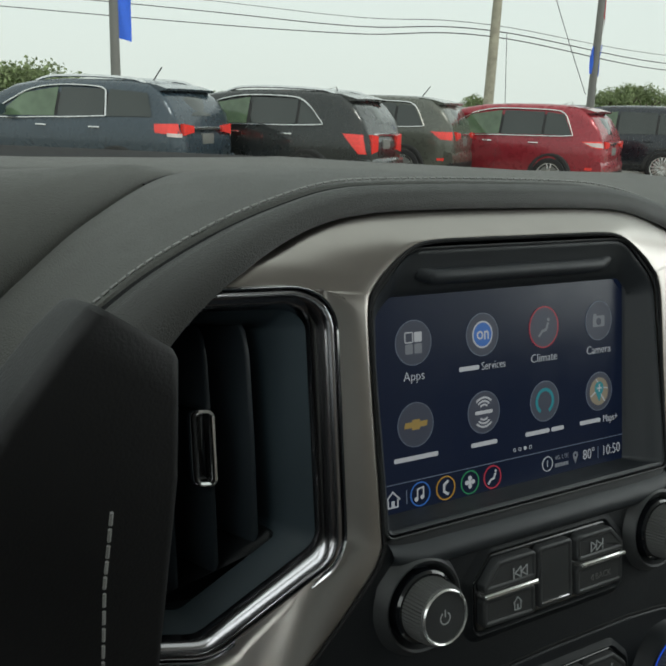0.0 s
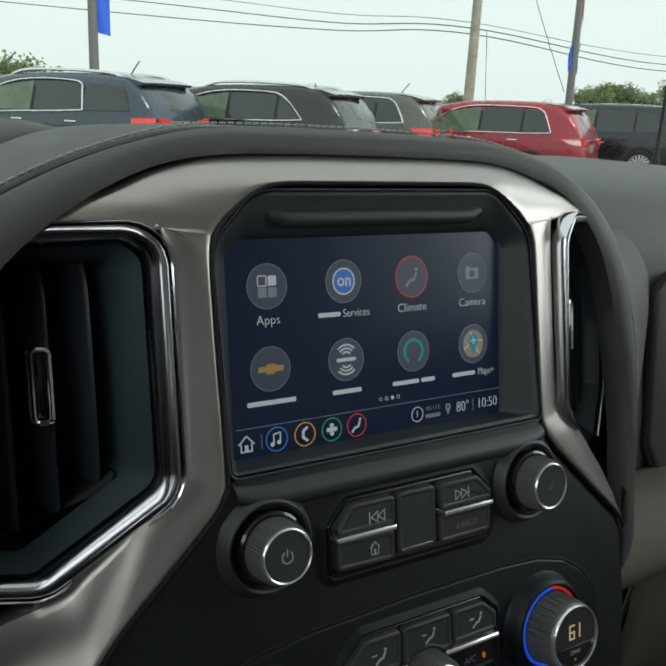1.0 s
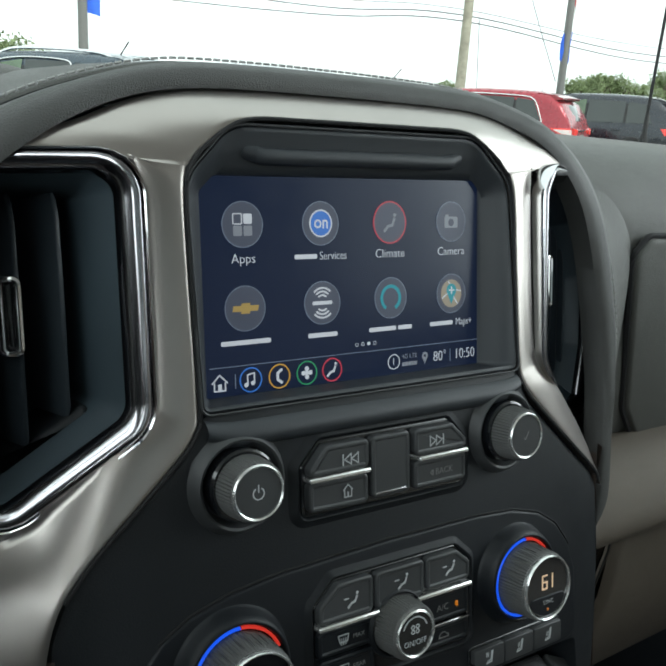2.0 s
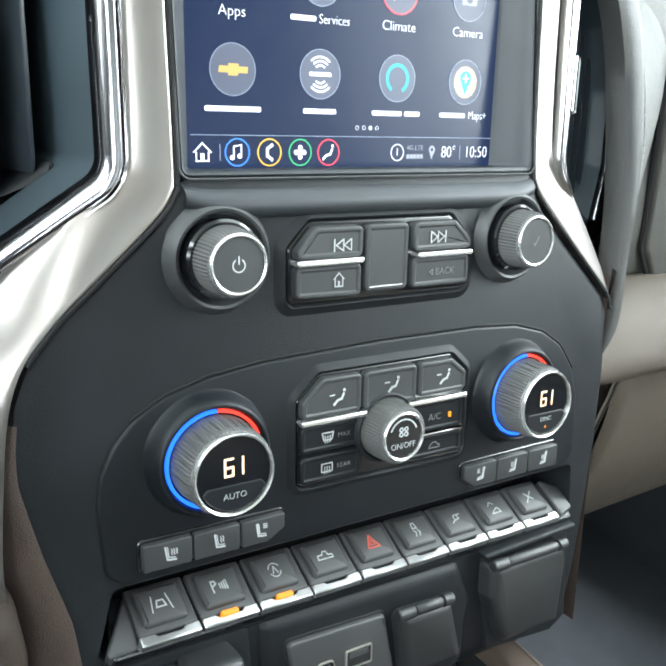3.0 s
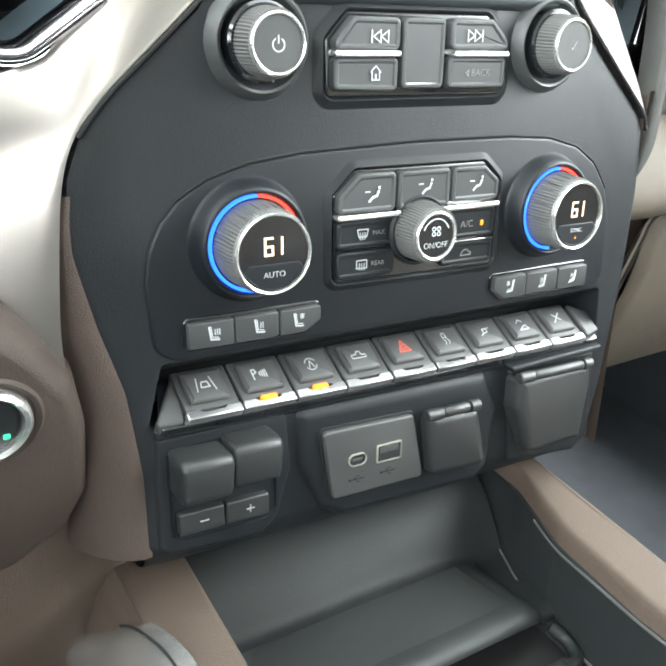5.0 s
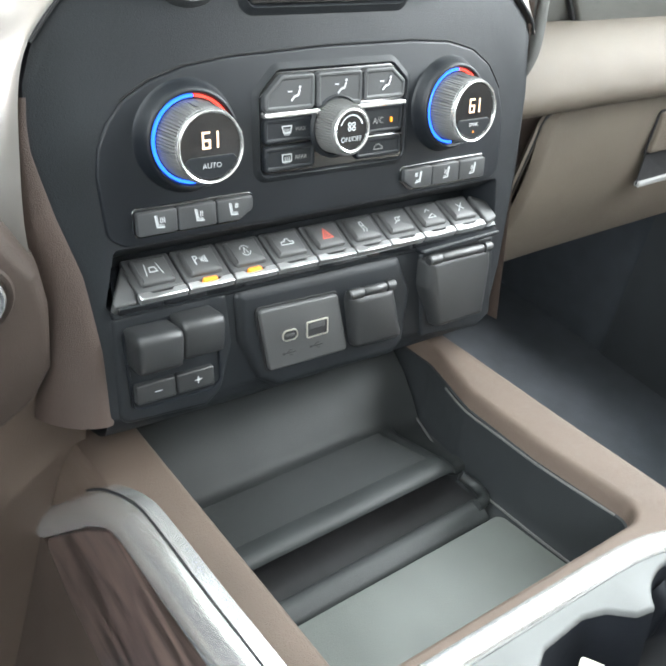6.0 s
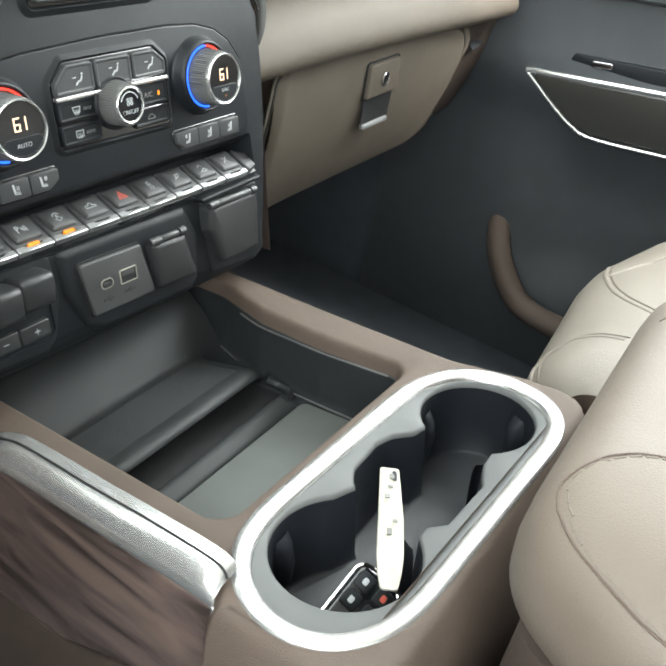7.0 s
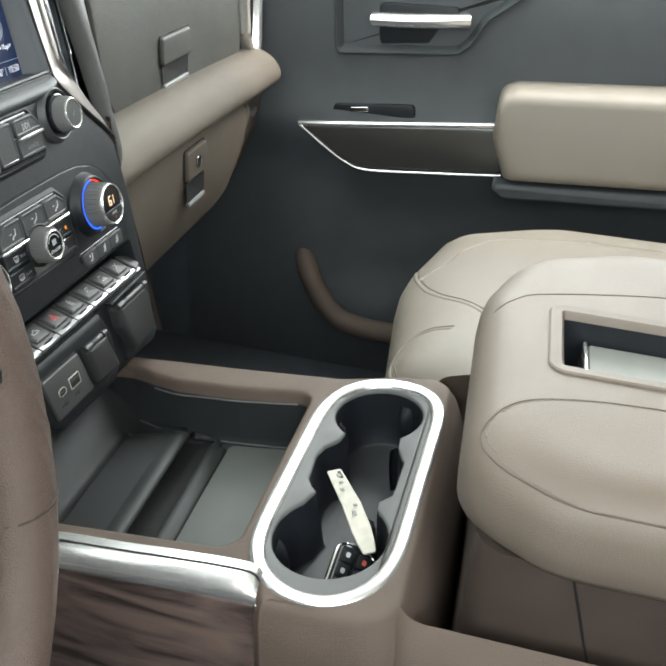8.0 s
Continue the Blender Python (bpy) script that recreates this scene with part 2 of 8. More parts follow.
def F(u, v, w):
    """A point of the centre stack: across, up and out of its face."""
    vv = v + (-0.03 + 0.15 * v) * u
    return Vector((u, -0.056 + 0.19612 * vv - 0.98058 * w, 1.43 + 0.98058 * vv + 0.19612 * w))


def K(x, y, h):
    """A point of the centre console: across, ahead and above its top."""
    return Vector((x, -0.27 + 0.99166 * y + 0.12892 * h, 1.285 - 0.12892 * y + 0.99166 * h))


def P(x, y, z):
    return Vector((x, y, z))


def lofted(bm, loops, closed=True, cap0=False, cap1=False):
    """Joins equal loops of points with quads."""
    rows = [[bm.verts.new(p) for p in lp] for lp in loops]
    n = len(rows[0])
    for a, b in zip(rows, rows[1:]):
        for i in range(n if closed else n - 1):
            j = (i + 1) % n
            try:
                bm.faces.new((a[i], a[j], b[j], b[i]))
            except ValueError:
                pass
    if cap0:
        bm.faces.new(rows[0])
    if cap1:
        bm.faces.new(rows[-1])
    return bm


def rounded(pts, r, n=5):
    """A polygon with its corners rounded; r is one radius or one for each corner."""
    out = []
    k = len(pts)
    for i in range(k):
        rad = r[i] if isinstance(r, (list, tuple)) else r
        p0, p1, p2 = (Vector(pts[(i + d) % k]) for d in (-1, 0, 1))
        a, b = (p0 - p1), (p2 - p1)
        la, lb = a.length, b.length
        a.normalize(), b.normalize()
        ang = a.angle(b)
        t = min(rad / max(math.tan(ang / 2), 1e-4), la * 0.49, lb * 0.49)
        rr = t * math.tan(ang / 2)
        c = p1 + (a + b).normalized() * (rr / max(math.sin(ang / 2), 1e-4)) if (a + b).length > 1e-6 else p1
        s, e = p1 + a * t, p1 + b * t
        for j in range(n + 1):
            f = j / n
            q = s.lerp(e, f)
            d = q - c
            out.append(tuple(c + d.normalized() * rr) if rr > 1e-6 and d.length > 1e-9 else tuple(q))
    return out


def inset(poly, d):
    """A closed polygon drawn inwards by d."""
    n = len(poly)
    area = sum(poly[i][0] * poly[(i + 1) % n][1] - poly[(i + 1) % n][0] * poly[i][1] for i in range(n))
    s = 1 if area > 0 else -1
    out = []
    for i in range(n):
        p0, p1, p2 = Vector(poly[i - 1]), Vector(poly[i]), Vector(poly[(i + 1) % n])
        a, b = p1 - p0, p2 - p1
        na = Vector((-a.y, a.x)).normalized() * s if a.length > 1e-9 else Vector((0, 0))
        nb = Vector((-b.y, b.x)).normalized() * s if b.length > 1e-9 else na
        nn = na + nb
        if nn.length < 1e-6:
            nn = na
        nn.normalize()
        c = max(0.35, nn.dot(na) if na.length else 1)
        out.append(tuple(p1 + nn * (d / c)))
    return out


def rings(corners, r, rows, at, n=5):
    """Loops of a corner polygon, each drawn inwards by d to the depth w and rounded by what is left of r."""
    return [[at(x, y, w) for x, y in rounded(inset(corners, d), max(r - d, 0.0006), n)] for d, w in rows]


def plate(poly, lo, hi, bevel, at, bm=None, back=True):
    """A slab with the outline poly, from depth lo to hi, with a rounded front edge."""
    bm = bm or bmesh.new()
    loops = [[at(x, y, lo) for x, y in poly]]
    steps = 3 if bevel > 0.0006 else 1
    for k in range(steps + 1):
        a = k / steps * math.pi / 2
        ring = inset(poly, bevel * (1 - math.cos(a)))
        loops.append([at(x, y, hi - bevel + bevel * math.sin(a)) for x, y in ring])
    lofted(bm, loops, True, back, True)
    return bm


def face_with_holes(outer, holes, h, at, bm=None):
    """A flat face with holes, filled between its outlines."""
    bm = bm or bmesh.new()
    edges = []
    for lp in (outer, *holes):
        vs = [bm.verts.new(at(x, y, h)) for x, y in lp]
        edges += [bm.edges.new((vs[i], vs[(i + 1) % len(vs)])) for i in range(len(vs))]
    bmesh.ops.triangle_fill(bm, edges=edges, use_beauty=True)
    return bm


def rect(x0, y0, x1, y1):
    return [(x0, y0), (x1, y0), (x1, y1), (x0, y1)]


def circle(cx, cy, r, n=40, ry=None):
    ry = ry or r
    return [(cx + r * math.cos(2 * math.pi * i / n), cy + ry * math.sin(2 * math.pi * i / n)) for i in range(n)]


def turned(cx, cy, profile, at, n=48, bm=None, a0=0.0, a1=360.0):
    """A turned shape: profile rows of radius and depth, about the point cx, cy."""
    bm = bm or bmesh.new()
    full = a1 - a0 >= 359.9
    m = n if full else n + 1
    loops = []
    for r, w in profile:
        loops.append([at(cx + r * math.cos(radians(a0 + (a1 - a0) * i / n)), cy + r * math.sin(radians(a0 + (a1 - a0) * i / n)), w) for i in range(m)])
    lofted(bm, loops, full)
    return bm


def tube(pts, r, bm=None, n=8, closed=False, flat=1.0):
    """A round cord along points."""
    bm = bm or bmesh.new()
    loops = []
    k = len(pts)
    up = Vector((0.13, 0.31, 0.94)).normalized()
    for i in range(k):
        a = pts[(i - 1) % k] if closed or i else pts[0]
        b = pts[(i + 1) % k] if closed or i < k - 1 else pts[-1]
        d = (Vector(b) - Vector(a)).normalized()
        s = d.cross(up)
        s = s.normalized() if s.length > 1e-4 else d.orthogonal().normalized()
        t = s.cross(d)
        loops.append([Vector(pts[i]) + (s * math.cos(2 * math.pi * j / n) + t * flat * math.sin(2 * math.pi * j / n)) * r for j in range(n)])
    if closed:
        loops.append(loops[0])
        lofted(bm, loops, True)
    else:
        lofted(bm, loops, True, True, True)
    return bm


def spline(pts, n=8):
    """A smooth curve through points (Catmull-Rom)."""
    pts = [Vector(p) for p in pts]
    out = []
    for i in range(len(pts) - 1):
        p0, p1, p2, p3 = pts[max(i - 1, 0)], pts[i], pts[i + 1], pts[min(i + 2, len(pts) - 1)]
        for j in range(n):
            t = j / n
            out.append(0.5 * ((2 * p1) + (p2 - p0) * t + (2 * p0 - 5 * p1 + 4 * p2 - p3) * t * t + (3 * p1 - p0 - 3 * p2 + p3) * t ** 3))
    out.append(pts[-1])
    return out


def resampled(pts, n, closed=True):
    """n points at even steps along a plan polygon or line."""
    q = [Vector((p[0], p[1])) for p in pts] + ([Vector((pts[0][0], pts[0][1]))] if closed else [])
    run = [0.0]
    for a, b in zip(q, q[1:]):
        run.append(run[-1] + (b - a).length)
    at = [run[-1] * i / (n if closed else n - 1) for i in range(n)]
    return list(zip((float(v) for v in np.interp(at, run, [p.x for p in q])), (float(v) for v in np.interp(at, run, [p.y for p in q]))))


def draped(plan, skins, lift):
    """Lays a plan line on the upper side of some meshes."""
    tris = []
    for o in skins:
        co = [v.co for v in o.data.vertices]
        for p in o.data.polygons:
            vs = [co[i] for i in p.vertices]
            tris += [(*vs[0], *vs[k], *vs[k + 1]) for k in range(1, len(vs) - 1)]
    q = np.array(tris)
    ax, ay, az, bx, by, bz, cx, cy, cz = q.T
    den = (by - cy) * (ax - cx) + (cx - bx) * (ay - cy)
    ok = np.abs(den) > 1e-12
    den = np.where(ok, den, 1.0)
    out = []
    for x, y in plan:
        u = ((by - cy) * (x - cx) + (cx - bx) * (y - cy)) / den
        v = ((cy - ay) * (x - cx) + (ax - cx) * (y - cy)) / den
        ins = ok & (u >= -1e-6) & (v >= -1e-6) & (u + v <= 1 + 1e-6)
        if ins.any():
            z = (u * az + v * bz + (1 - u - v) * cz)[ins].max()
            out.append(Vector((x, y, float(z) + lift)))
    return out


def stitches(pts, pitch, size, material, parent, name="stitching", label=""):
    """Short thread bars along a curve, in one mesh."""
    bm = bmesh.new()
    pts = [Vector(p) for p in pts]
    carry = 0.0
    for a, b in zip(pts, pts[1:]):
        d = b - a
        ln = d.length
        if ln < 1e-7:
            continue
        d.normalize()
        s = carry
        while s < ln:
            c = a + d * s
            tube([c - d * pitch * 0.36, c - d * pitch * 0.2 , c + d * pitch * 0.2, c + d * pitch * 0.36], size, bm, 5)
            s += pitch
        carry = s - ln
    return part(name, bm, material, parent, label)


def sheet(fn, nu, nv, bm=None, thick=0.0):
    """A curved skin from fn(s, t), s and t from 0 to 1, with a rim if it has thickness."""
    bm = bm or bmesh.new()
    g = [[fn(i / nu, j / nv) for j in range(nv + 1)] for i in range(nu + 1)]
    lofted(bm, g, False)
    if thick:
        bmesh.ops.solidify(bm, geom=bm.faces[:], thickness=thick)
    return bm


def words(text, size, material, parent, at, cx, cy, w, name="lettering", align="CENTER", narrow=1.0, label=""):
    """Flat letters in the built-in font on a face, centred at cx, cy."""
    cu = bpy.data.curves.new(name, "FONT")
    cu.body, cu.size, cu.align_x, cu.align_y = text, size, align, "CENTER"
    cu.extrude, cu.resolution_u, cu.offset = 0.00008, 3, -0.013 * size
    tmp = bpy.data.objects.new(name, cu)
    scene.collection.objects.link(tmp)
    bpy.context.view_layer.update()
    me = bpy.data.meshes.new_from_object(tmp.evaluated_get(bpy.context.evaluated_depsgraph_get()))
    bpy.data.objects.remove(tmp)
    for v in me.vertices:
        v.co = at(cx + v.co.x * narrow, cy + v.co.y, w + v.co.z)
    me.materials.clear()
    me.materials.append(material)
    ob = new(name, me)
    ob.parent = parent
    return tagged(ob, label)


def bars(spans, h, at, cy, w, bm=None):
    """Plain bars for unreadable or private writing."""
    bm = bm or bmesh.new()
    for x0, x1 in spans:
        plate(rounded(rect(x0, cy - h / 2, x1, cy + h / 2), h * 0.3, 2), w - 0.0001, w + 0.00005, 0.00003, at, bm)
    return bm


def stroke(pts, width, at, w, bm=None, closed=False):
    """A flat drawn line on a face."""
    bm = bm or bmesh.new()
    pts = [Vector(p) for p in pts]
    if closed:
        pts = pts + [pts[0]]
    for a, b in zip(pts, pts[1:]):
        d = (b - a)
        if d.length < 1e-9:
            continue
        d.normalize()
        nrm = Vector((-d.y, d.x)) * width / 2
        e = d * width * 0.35
        q = [a - e - nrm, b + e - nrm, b + e + nrm, a - e + nrm]
        plate([tuple(p) for p in q], w - 0.0001, w + 0.00005, 0.00002, at, bm)
    return bm

# ---------------------------------------------------------------- centre stack
def mirrored(half):
    """An outline on both sides of the middle, from the left end over the top to the right end."""
    return [(-x, *r) for x, *r in reversed(half)] + list(half)


# fascia below the screen
stack = thing("center_stack", "charcoal plastic centre stack of a pickup dashboard", "dashboard panel")
FASCIA = [(-0.087, 0.1045), (-0.0965, 0.0870), (-0.1330, 0.0549), (-0.1430, 0.0425), (-0.1485, 0.0285), (-0.1505, 0.0120), (-0.1505, 0.0), (-0.1440, -0.0300), (-0.1355, -0.0600),
          (-0.1310, -0.1000), (-0.1310, -0.1420), (0.1400, -0.1420), (0.1470, -0.1080), (0.1530, -0.0500), (0.1540, 0.0), (0.1520, 0.0330), (0.1465, 0.0430), (0.0965, 0.0870), (0.087, 0.1045)]
FASCIA = rounded(FASCIA, 0.006, 3)
ROWHOLE = rounded([(-0.1265, -0.0790), (0.1365, -0.0790), (0.1335, -0.0478), (-0.1190, -0.0492)], 0.003, 3)
ROWBACK = rounded([(-0.1265, -0.0790), (0.1365, -0.0790), (0.1335, -0.0580), (-0.1190, -0.0594)], 0.003, 3)
bm = face_with_holes(inset(FASCIA, 0.0045), [ROWHOLE], -0.0035, F)
lofted(bm, [[F(x, y, -0.055) for x, y in FASCIA], [F(x, y, -0.0080) for x, y in FASCIA], [F(x, y, -0.0052) for x, y in inset(FASCIA, 0.0010)], [F(x, y, -0.0035) for x, y in inset(FASCIA, 0.0045)]], True)
lofted(bm, [[F(x, y, -0.0035) for x, y in ROWHOLE], [F(x, y, -0.0048) for x, y in inset(ROWHOLE, 0.0006)], [F(x, y, -0.0210) for x, y in ROWBACK], [F(x, y, -0.0320) for x, y in ROWBACK]], True, False, True)
part("fascia", bm, M_BLACK, stack)
FLANK = [(-0.1495, 0.0220), (-0.1505, 0.0), (-0.1440, -0.0300), (-0.1355, -0.0600), (-0.1310, -0.1000), (-0.1310, -0.1420)]
flank = [Vector((x, v, 0)) for x, v in FLANK]
flank = spline(flank, 5)
bm = lofted(bmesh.new(), [[F(p.x + 0.0030 - out * (0.35 + 0.65 * min(1.0, max(0.0, (0.02 - p.y) / 0.08))), p.y, w) for p in flank] for out, w in ((0.0, -0.0050), (0.0035, -0.0046), (0.0080, -0.0058), (0.0150, -0.0095), (0.0220, -0.0160), (0.0280, -0.0260), (0.0320, -0.0420))], False)
part("side_flank", bm, M_FLANK, stack, "cocoa plastic flank of the stack", angle=60)
LEDGE = spline([(0, 0.1058, -0.0225), (0, 0.1052, -0.0170), (0, 0.1030, -0.0090), (0, 0.0998, -0.0030), (0, 0.0965, 0.0000), (0, 0.0935, 0.0006), (0, 0.0910, -0.0006), (0, 0.0892, -0.0036), (0, 0.0888, -0.0070)], 4)


def ledge(s, t):
    """The rolled shelf below the screen, turning down at both ends."""
    p = LEDGE[round(t * (len(LEDGE) - 1))]
    x = 0.0860 * (2 * s - 1)
    end = max(0.0, (abs(x) - 0.0700) / 0.0160) ** 2
    return F(x, p.y + 0.0045 * end * t, p.z - 0.0030 * end * t)


part("screen_ledge", sheet(ledge, 60, len(LEDGE) - 1), M_BEZEL, stack, angle=75)

# pewter surround, in two legs and a band
INNER = [(0.0, 0.2190, -0.0135), (0.030, 0.2190, -0.0135), (0.056, 0.2185, -0.0130), (0.068, 0.2145, -0.0125), (0.079, 0.2065, -0.0115), (0.0815, 0.2040, -0.0113), (0.0842, 0.2010, -0.0110), (0.0850, 0.1998, -0.0108), (0.0865, 0.1975, -0.0105),
         (0.0880, 0.185, -0.0095), (0.0880, 0.150, -0.0080), (0.0880, 0.108, -0.0055), (0.0900, 0.0980, -0.0045), (0.0975, 0.0885, -0.0040), (0.1200, 0.0680, -0.0035), (0.1465, 0.0448, -0.0035), (0.1515, 0.0370, -0.0035)]
OUTER = [(0.0, 0.2325, -0.0285), (0.050, 0.2322, -0.0285), (0.082, 0.2300, -0.0280), (0.103, 0.2245, -0.0265), (0.118, 0.2180, -0.0240), (0.131, 0.2130, -0.0230), (0.1450, 0.2062, -0.0225), (0.1280, 0.2044, -0.0190), (0.1115, 0.2024, -0.0155),
         (0.1050, 0.1990, -0.0130), (0.1035, 0.150, -0.0110), (0.1040, 0.113, -0.0090), (0.1080, 0.1045, -0.0085), (0.1150, 0.0975, -0.0080), (0.1270, 0.0875, -0.0105), (0.1420, 0.0745, -0.0160), (0.1505, 0.0672, -0.0190)]
trim = thing("stack_trim", "brushed pewter trim framing the truck's centre screen", "dashboard trim")


def trim_strip(inner, outer):
    bm = bmesh.new()
    loops = []
    for k, (f, out) in enumerate(((0.0, -0.012), (0.0, 0.0), (0.05, 0.0007), (0.12, 0.0010), (0.5, 0.0016), (0.9, 0.0008), (1.0, 0.0), (1.0, -0.012))):
        loops.append([F(*Vector(a).lerp(Vector(b), f)) + (F(0, 0, out) - F(0, 0, 0)) for a, b in zip(inner, outer)])
    return lofted(bm, loops, False)


INNER_L = INNER[:-2] + [(0.1330, 0.0562, -0.0035), (0.1438, 0.0432, -0.0035)]
WIN = [(-0.1438, 0.0432, -0.0035), (-0.1500, 0.0260, -0.0035), (-0.1535, 0.0, -0.0035), (-0.1560, -0.030, -0.0035), (-0.1555, -0.055, -0.0035)]
WOUT = [(-0.1505, 0.0672, -0.0190), (-0.1720, 0.0600, -0.0245), (-0.2020, 0.0480, -0.0285), (-0.2350, 0.0160, -0.0300), (-0.2560, -0.0420, -0.0285)]
IN2 = [tuple(p) for p in spline([Vector(p) for p in reversed(WIN[1:])] + mirrored(INNER_L)[:len(INNER)] + [Vector(p) for p in INNER[1:]], 4)]
OUT2 = [tuple(p) for p in spline([Vector(p) for p in reversed(WOUT[1:])] + mirrored(OUTER)[:len(OUTER)] + [Vector(p) for p in OUTER[1:]], 4)]
part("upper_frame", trim_strip(IN2, OUT2), M_SILVER, trim, "brushed pewter band and legs", angle=50)
part("leg_tip", trim_strip([(0.1515, 0.0370, -0.0035), (0.1530, 0.0350, -0.0040), (0.1540, 0.0340, -0.0050)], [(0.1505, 0.0672, -0.0190), (0.1560, 0.0520, -0.0150), (0.1585, 0.0345, -0.0100)]), M_SILVER, trim, angle=50)
bm = bmesh.new()
for s in (-1, 1):
    pts = [F(s * (x - 0.0006), v, w + 0.0006) for x, v, w in (INNER if s > 0 else INNER_L)]
    tube(spline(pts, 4), 0.0009, bm, 6)
part("edge_groove", bm, M_GAP, trim)

# ---- screen
screen = thing("infotainment_screen", "lit infotainment touchscreen showing a dark blue icon grid", "touchscreen")
BEZ_OUT = [(-0.0870, 0.1040), (0.0870, 0.1040), (0.0870, 0.1950), (0.0660, 0.2160), (-0.0660, 0.2160), (-0.0870, 0.1950)]
BEZ_IN = [(-0.0772, 0.1058), (0.0772, 0.1058), (0.0772, 0.1900), (0.0700, 0.1972), (-0.0700, 0.1972), (-0.0772, 0.1900)]


def bez_depth(v):
    return -0.0045 - 0.0090 * (v - 0.104) / 0.114


ro = rounded(BEZ_OUT, [0.004, 0.004, 0.018, 0.018, 0.018, 0.018], 5)
ri = rounded(BEZ_IN, [0.002, 0.002, 0.006, 0.006, 0.006, 0.006], 5)
ri2 = rounded([(-0.0760, 0.1062), (0.0760, 0.1062), (0.0760, 0.1965), (0.0755, 0.1968), (-0.0755, 0.1968), (-0.0760, 0.1965)], 0.0008, 5)
bm = bmesh.new()
lofted(bm, [[F(x, v, -0.03) for x, v in ro], [F(x, v, bez_depth(v) - 0.0008) for x, v in ro], [F(x, v, bez_depth(v) + 0.0002) for x, v in inset(ro, 0.0012)],
            [F(x, v, bez_depth(v) - 0.0008) for x, v in inset(ro, 0.0026)]] + [[F(x, v, h + (1 - f) * (bez_depth(v) + 0.0100)) for x, v in [tuple(Vector(a).lerp(Vector(b), f)) for a, b in zip(ro, ri)]] for f, h in ((0.36, -0.0128), (0.60, -0.0158), (0.82, -0.0182), (1.0, -0.0205))] + [[F(x, v, -0.0222) for x, v in ri2]], True)
part("bezel", bm, M_BEZEL, screen, angle=75)
bm = bmesh.new()
tube([F(x, v, bez_depth(v) + 0.0008) for x, v in inset(ro, -0.0002)], 0.0005, bm, 6, True)
part("bezel_edge", bm, M_KEYCAP, screen)
bm = bmesh.new()
shelf = spline([(-0.0580, 0.2070, -0.0175), (-0.0530, 0.2055, -0.0160), (-0.0460, 0.2045, -0.0152), (0.0, 0.2045, -0.0150), (0.0460, 0.2045, -0.0152), (0.0530, 0.2055, -0.0160), (0.0580, 0.2070, -0.0175)], 6)
tube([F(p.x, p.y, p.z - 0.0012) for p in shelf], 0.0036, bm, 14)
part("bezel_shelf", bm, M_BEZEL, screen, angle=70)
display = part("display", plate(rect(-0.0768, 0.1055, 0.0768, 0.1980), -0.026, -0.0222, 0.0001, F), M_SCREEN, screen, "dark blue lit display with round icons")
SW = -0.0220


def disc(cx, cy, r, material, name, w=SW, n=36, label=""):
    return part(name, plate(circle(cx, cy, r, n), w - 0.0001, w + 0.00005, 0.00003, F), material, display, label)


def hoop(cx, cy, r, width, material, name, w=SW, n=44, a0=0, a1=360, parent=None):
    bm = turned(cx, cy, [(r - width / 2, w - 0.0001), (r - width / 2, w + 0.00006), (r + width / 2, w + 0.00006), (r + width / 2, w - 0.0001)], F, n, None, a0, a1)
    return part(name, bm, material, parent or display)


def seat_symbol(cx, cy, s, at, w):
    bm = stroke([(cx + 0.30 * s, cy + 0.20 * s), (cx + 0.16 * s, cy - 0.12 * s), (cx - 0.12 * s, cy - 0.18 * s), (cx - 0.36 * s, cy - 0.42 * s)], 0.15 * s, at, w)
    plate(circle(cx + 0.33 * s, cy + 0.40 * s, 0.10 * s, 12), w - 0.0001, w + 0.00005, 0.00002, at, bm)
    return bm


IX = (-0.0570, -0.0185, 0.0200, 0.0582)
ROW1, ROW2, RAD = 0.1772, 0.1425, 0.0094
for i, x in enumerate(IX):
    for j, y in enumerate((ROW1, ROW2)):
        disc(x, y, RAD, M_DISC, "icon_disc")
        hoop(x, y, RAD, 0.0003 if (i, j) != (2, 0) else 0.0006, M_SCRRED if (i, j) == (2, 0) else M_LINEGLOW, "icon_ring", SW + 0.00006)
# apps: four rounded squares, one of them hollow
for dx, dy, full in ((-0.0024, 0.0023, 0), (0.0024, 0.0023, 1), (-0.0024, -0.0026, 2), (0.0024, -0.0026, 2)):
    sq = rounded(rect(IX[0] + dx - 0.0020, ROW1 + dy - 0.0021, IX[0] + dx + 0.0020, ROW1 + dy + 0.0021), 0.0005, 2)
    if full:
        part("app_square", plate(sq, SW, SW + 0.00012, 0.00002, F), M_WHITEGLOW if full == 1 else M_DIMGLOW, display)
    else:
        part("app_square", stroke([tuple(p) for p in sq], 0.0005, F, SW + 0.0001, None, True), M_WHITEGLOW, display)
# round blue emblem with a white rim
disc(IX[1], ROW1, 0.0060, M_WHITEGLOW, "emblem_rim", SW + 0.0001)
disc(IX[1], ROW1, 0.0053, M_SCRBLUE, "emblem_field", SW + 0.00016)
bm = turned(IX[1] - 0.0016, ROW1 - 0.0002, [(0.0011, SW + 0.0002), (0.0011, SW + 0.00026), (0.0019, SW + 0.00026), (0.0019, SW + 0.0002)], F, 24)
stroke([(IX[1] + 0.0012, ROW1 - 0.0020), (IX[1] + 0.0012, ROW1 + 0.0012)], 0.0008, F, SW + 0.00024, bm)
stroke([(IX[1] + 0.0012, ROW1 + 0.0011), (IX[1] + 0.0028, ROW1 + 0.0011), (IX[1] + 0.0032, ROW1 + 0.0004), (IX[1] + 0.0032, ROW1 - 0.0020)], 0.0008, F, SW + 0.00024, bm)
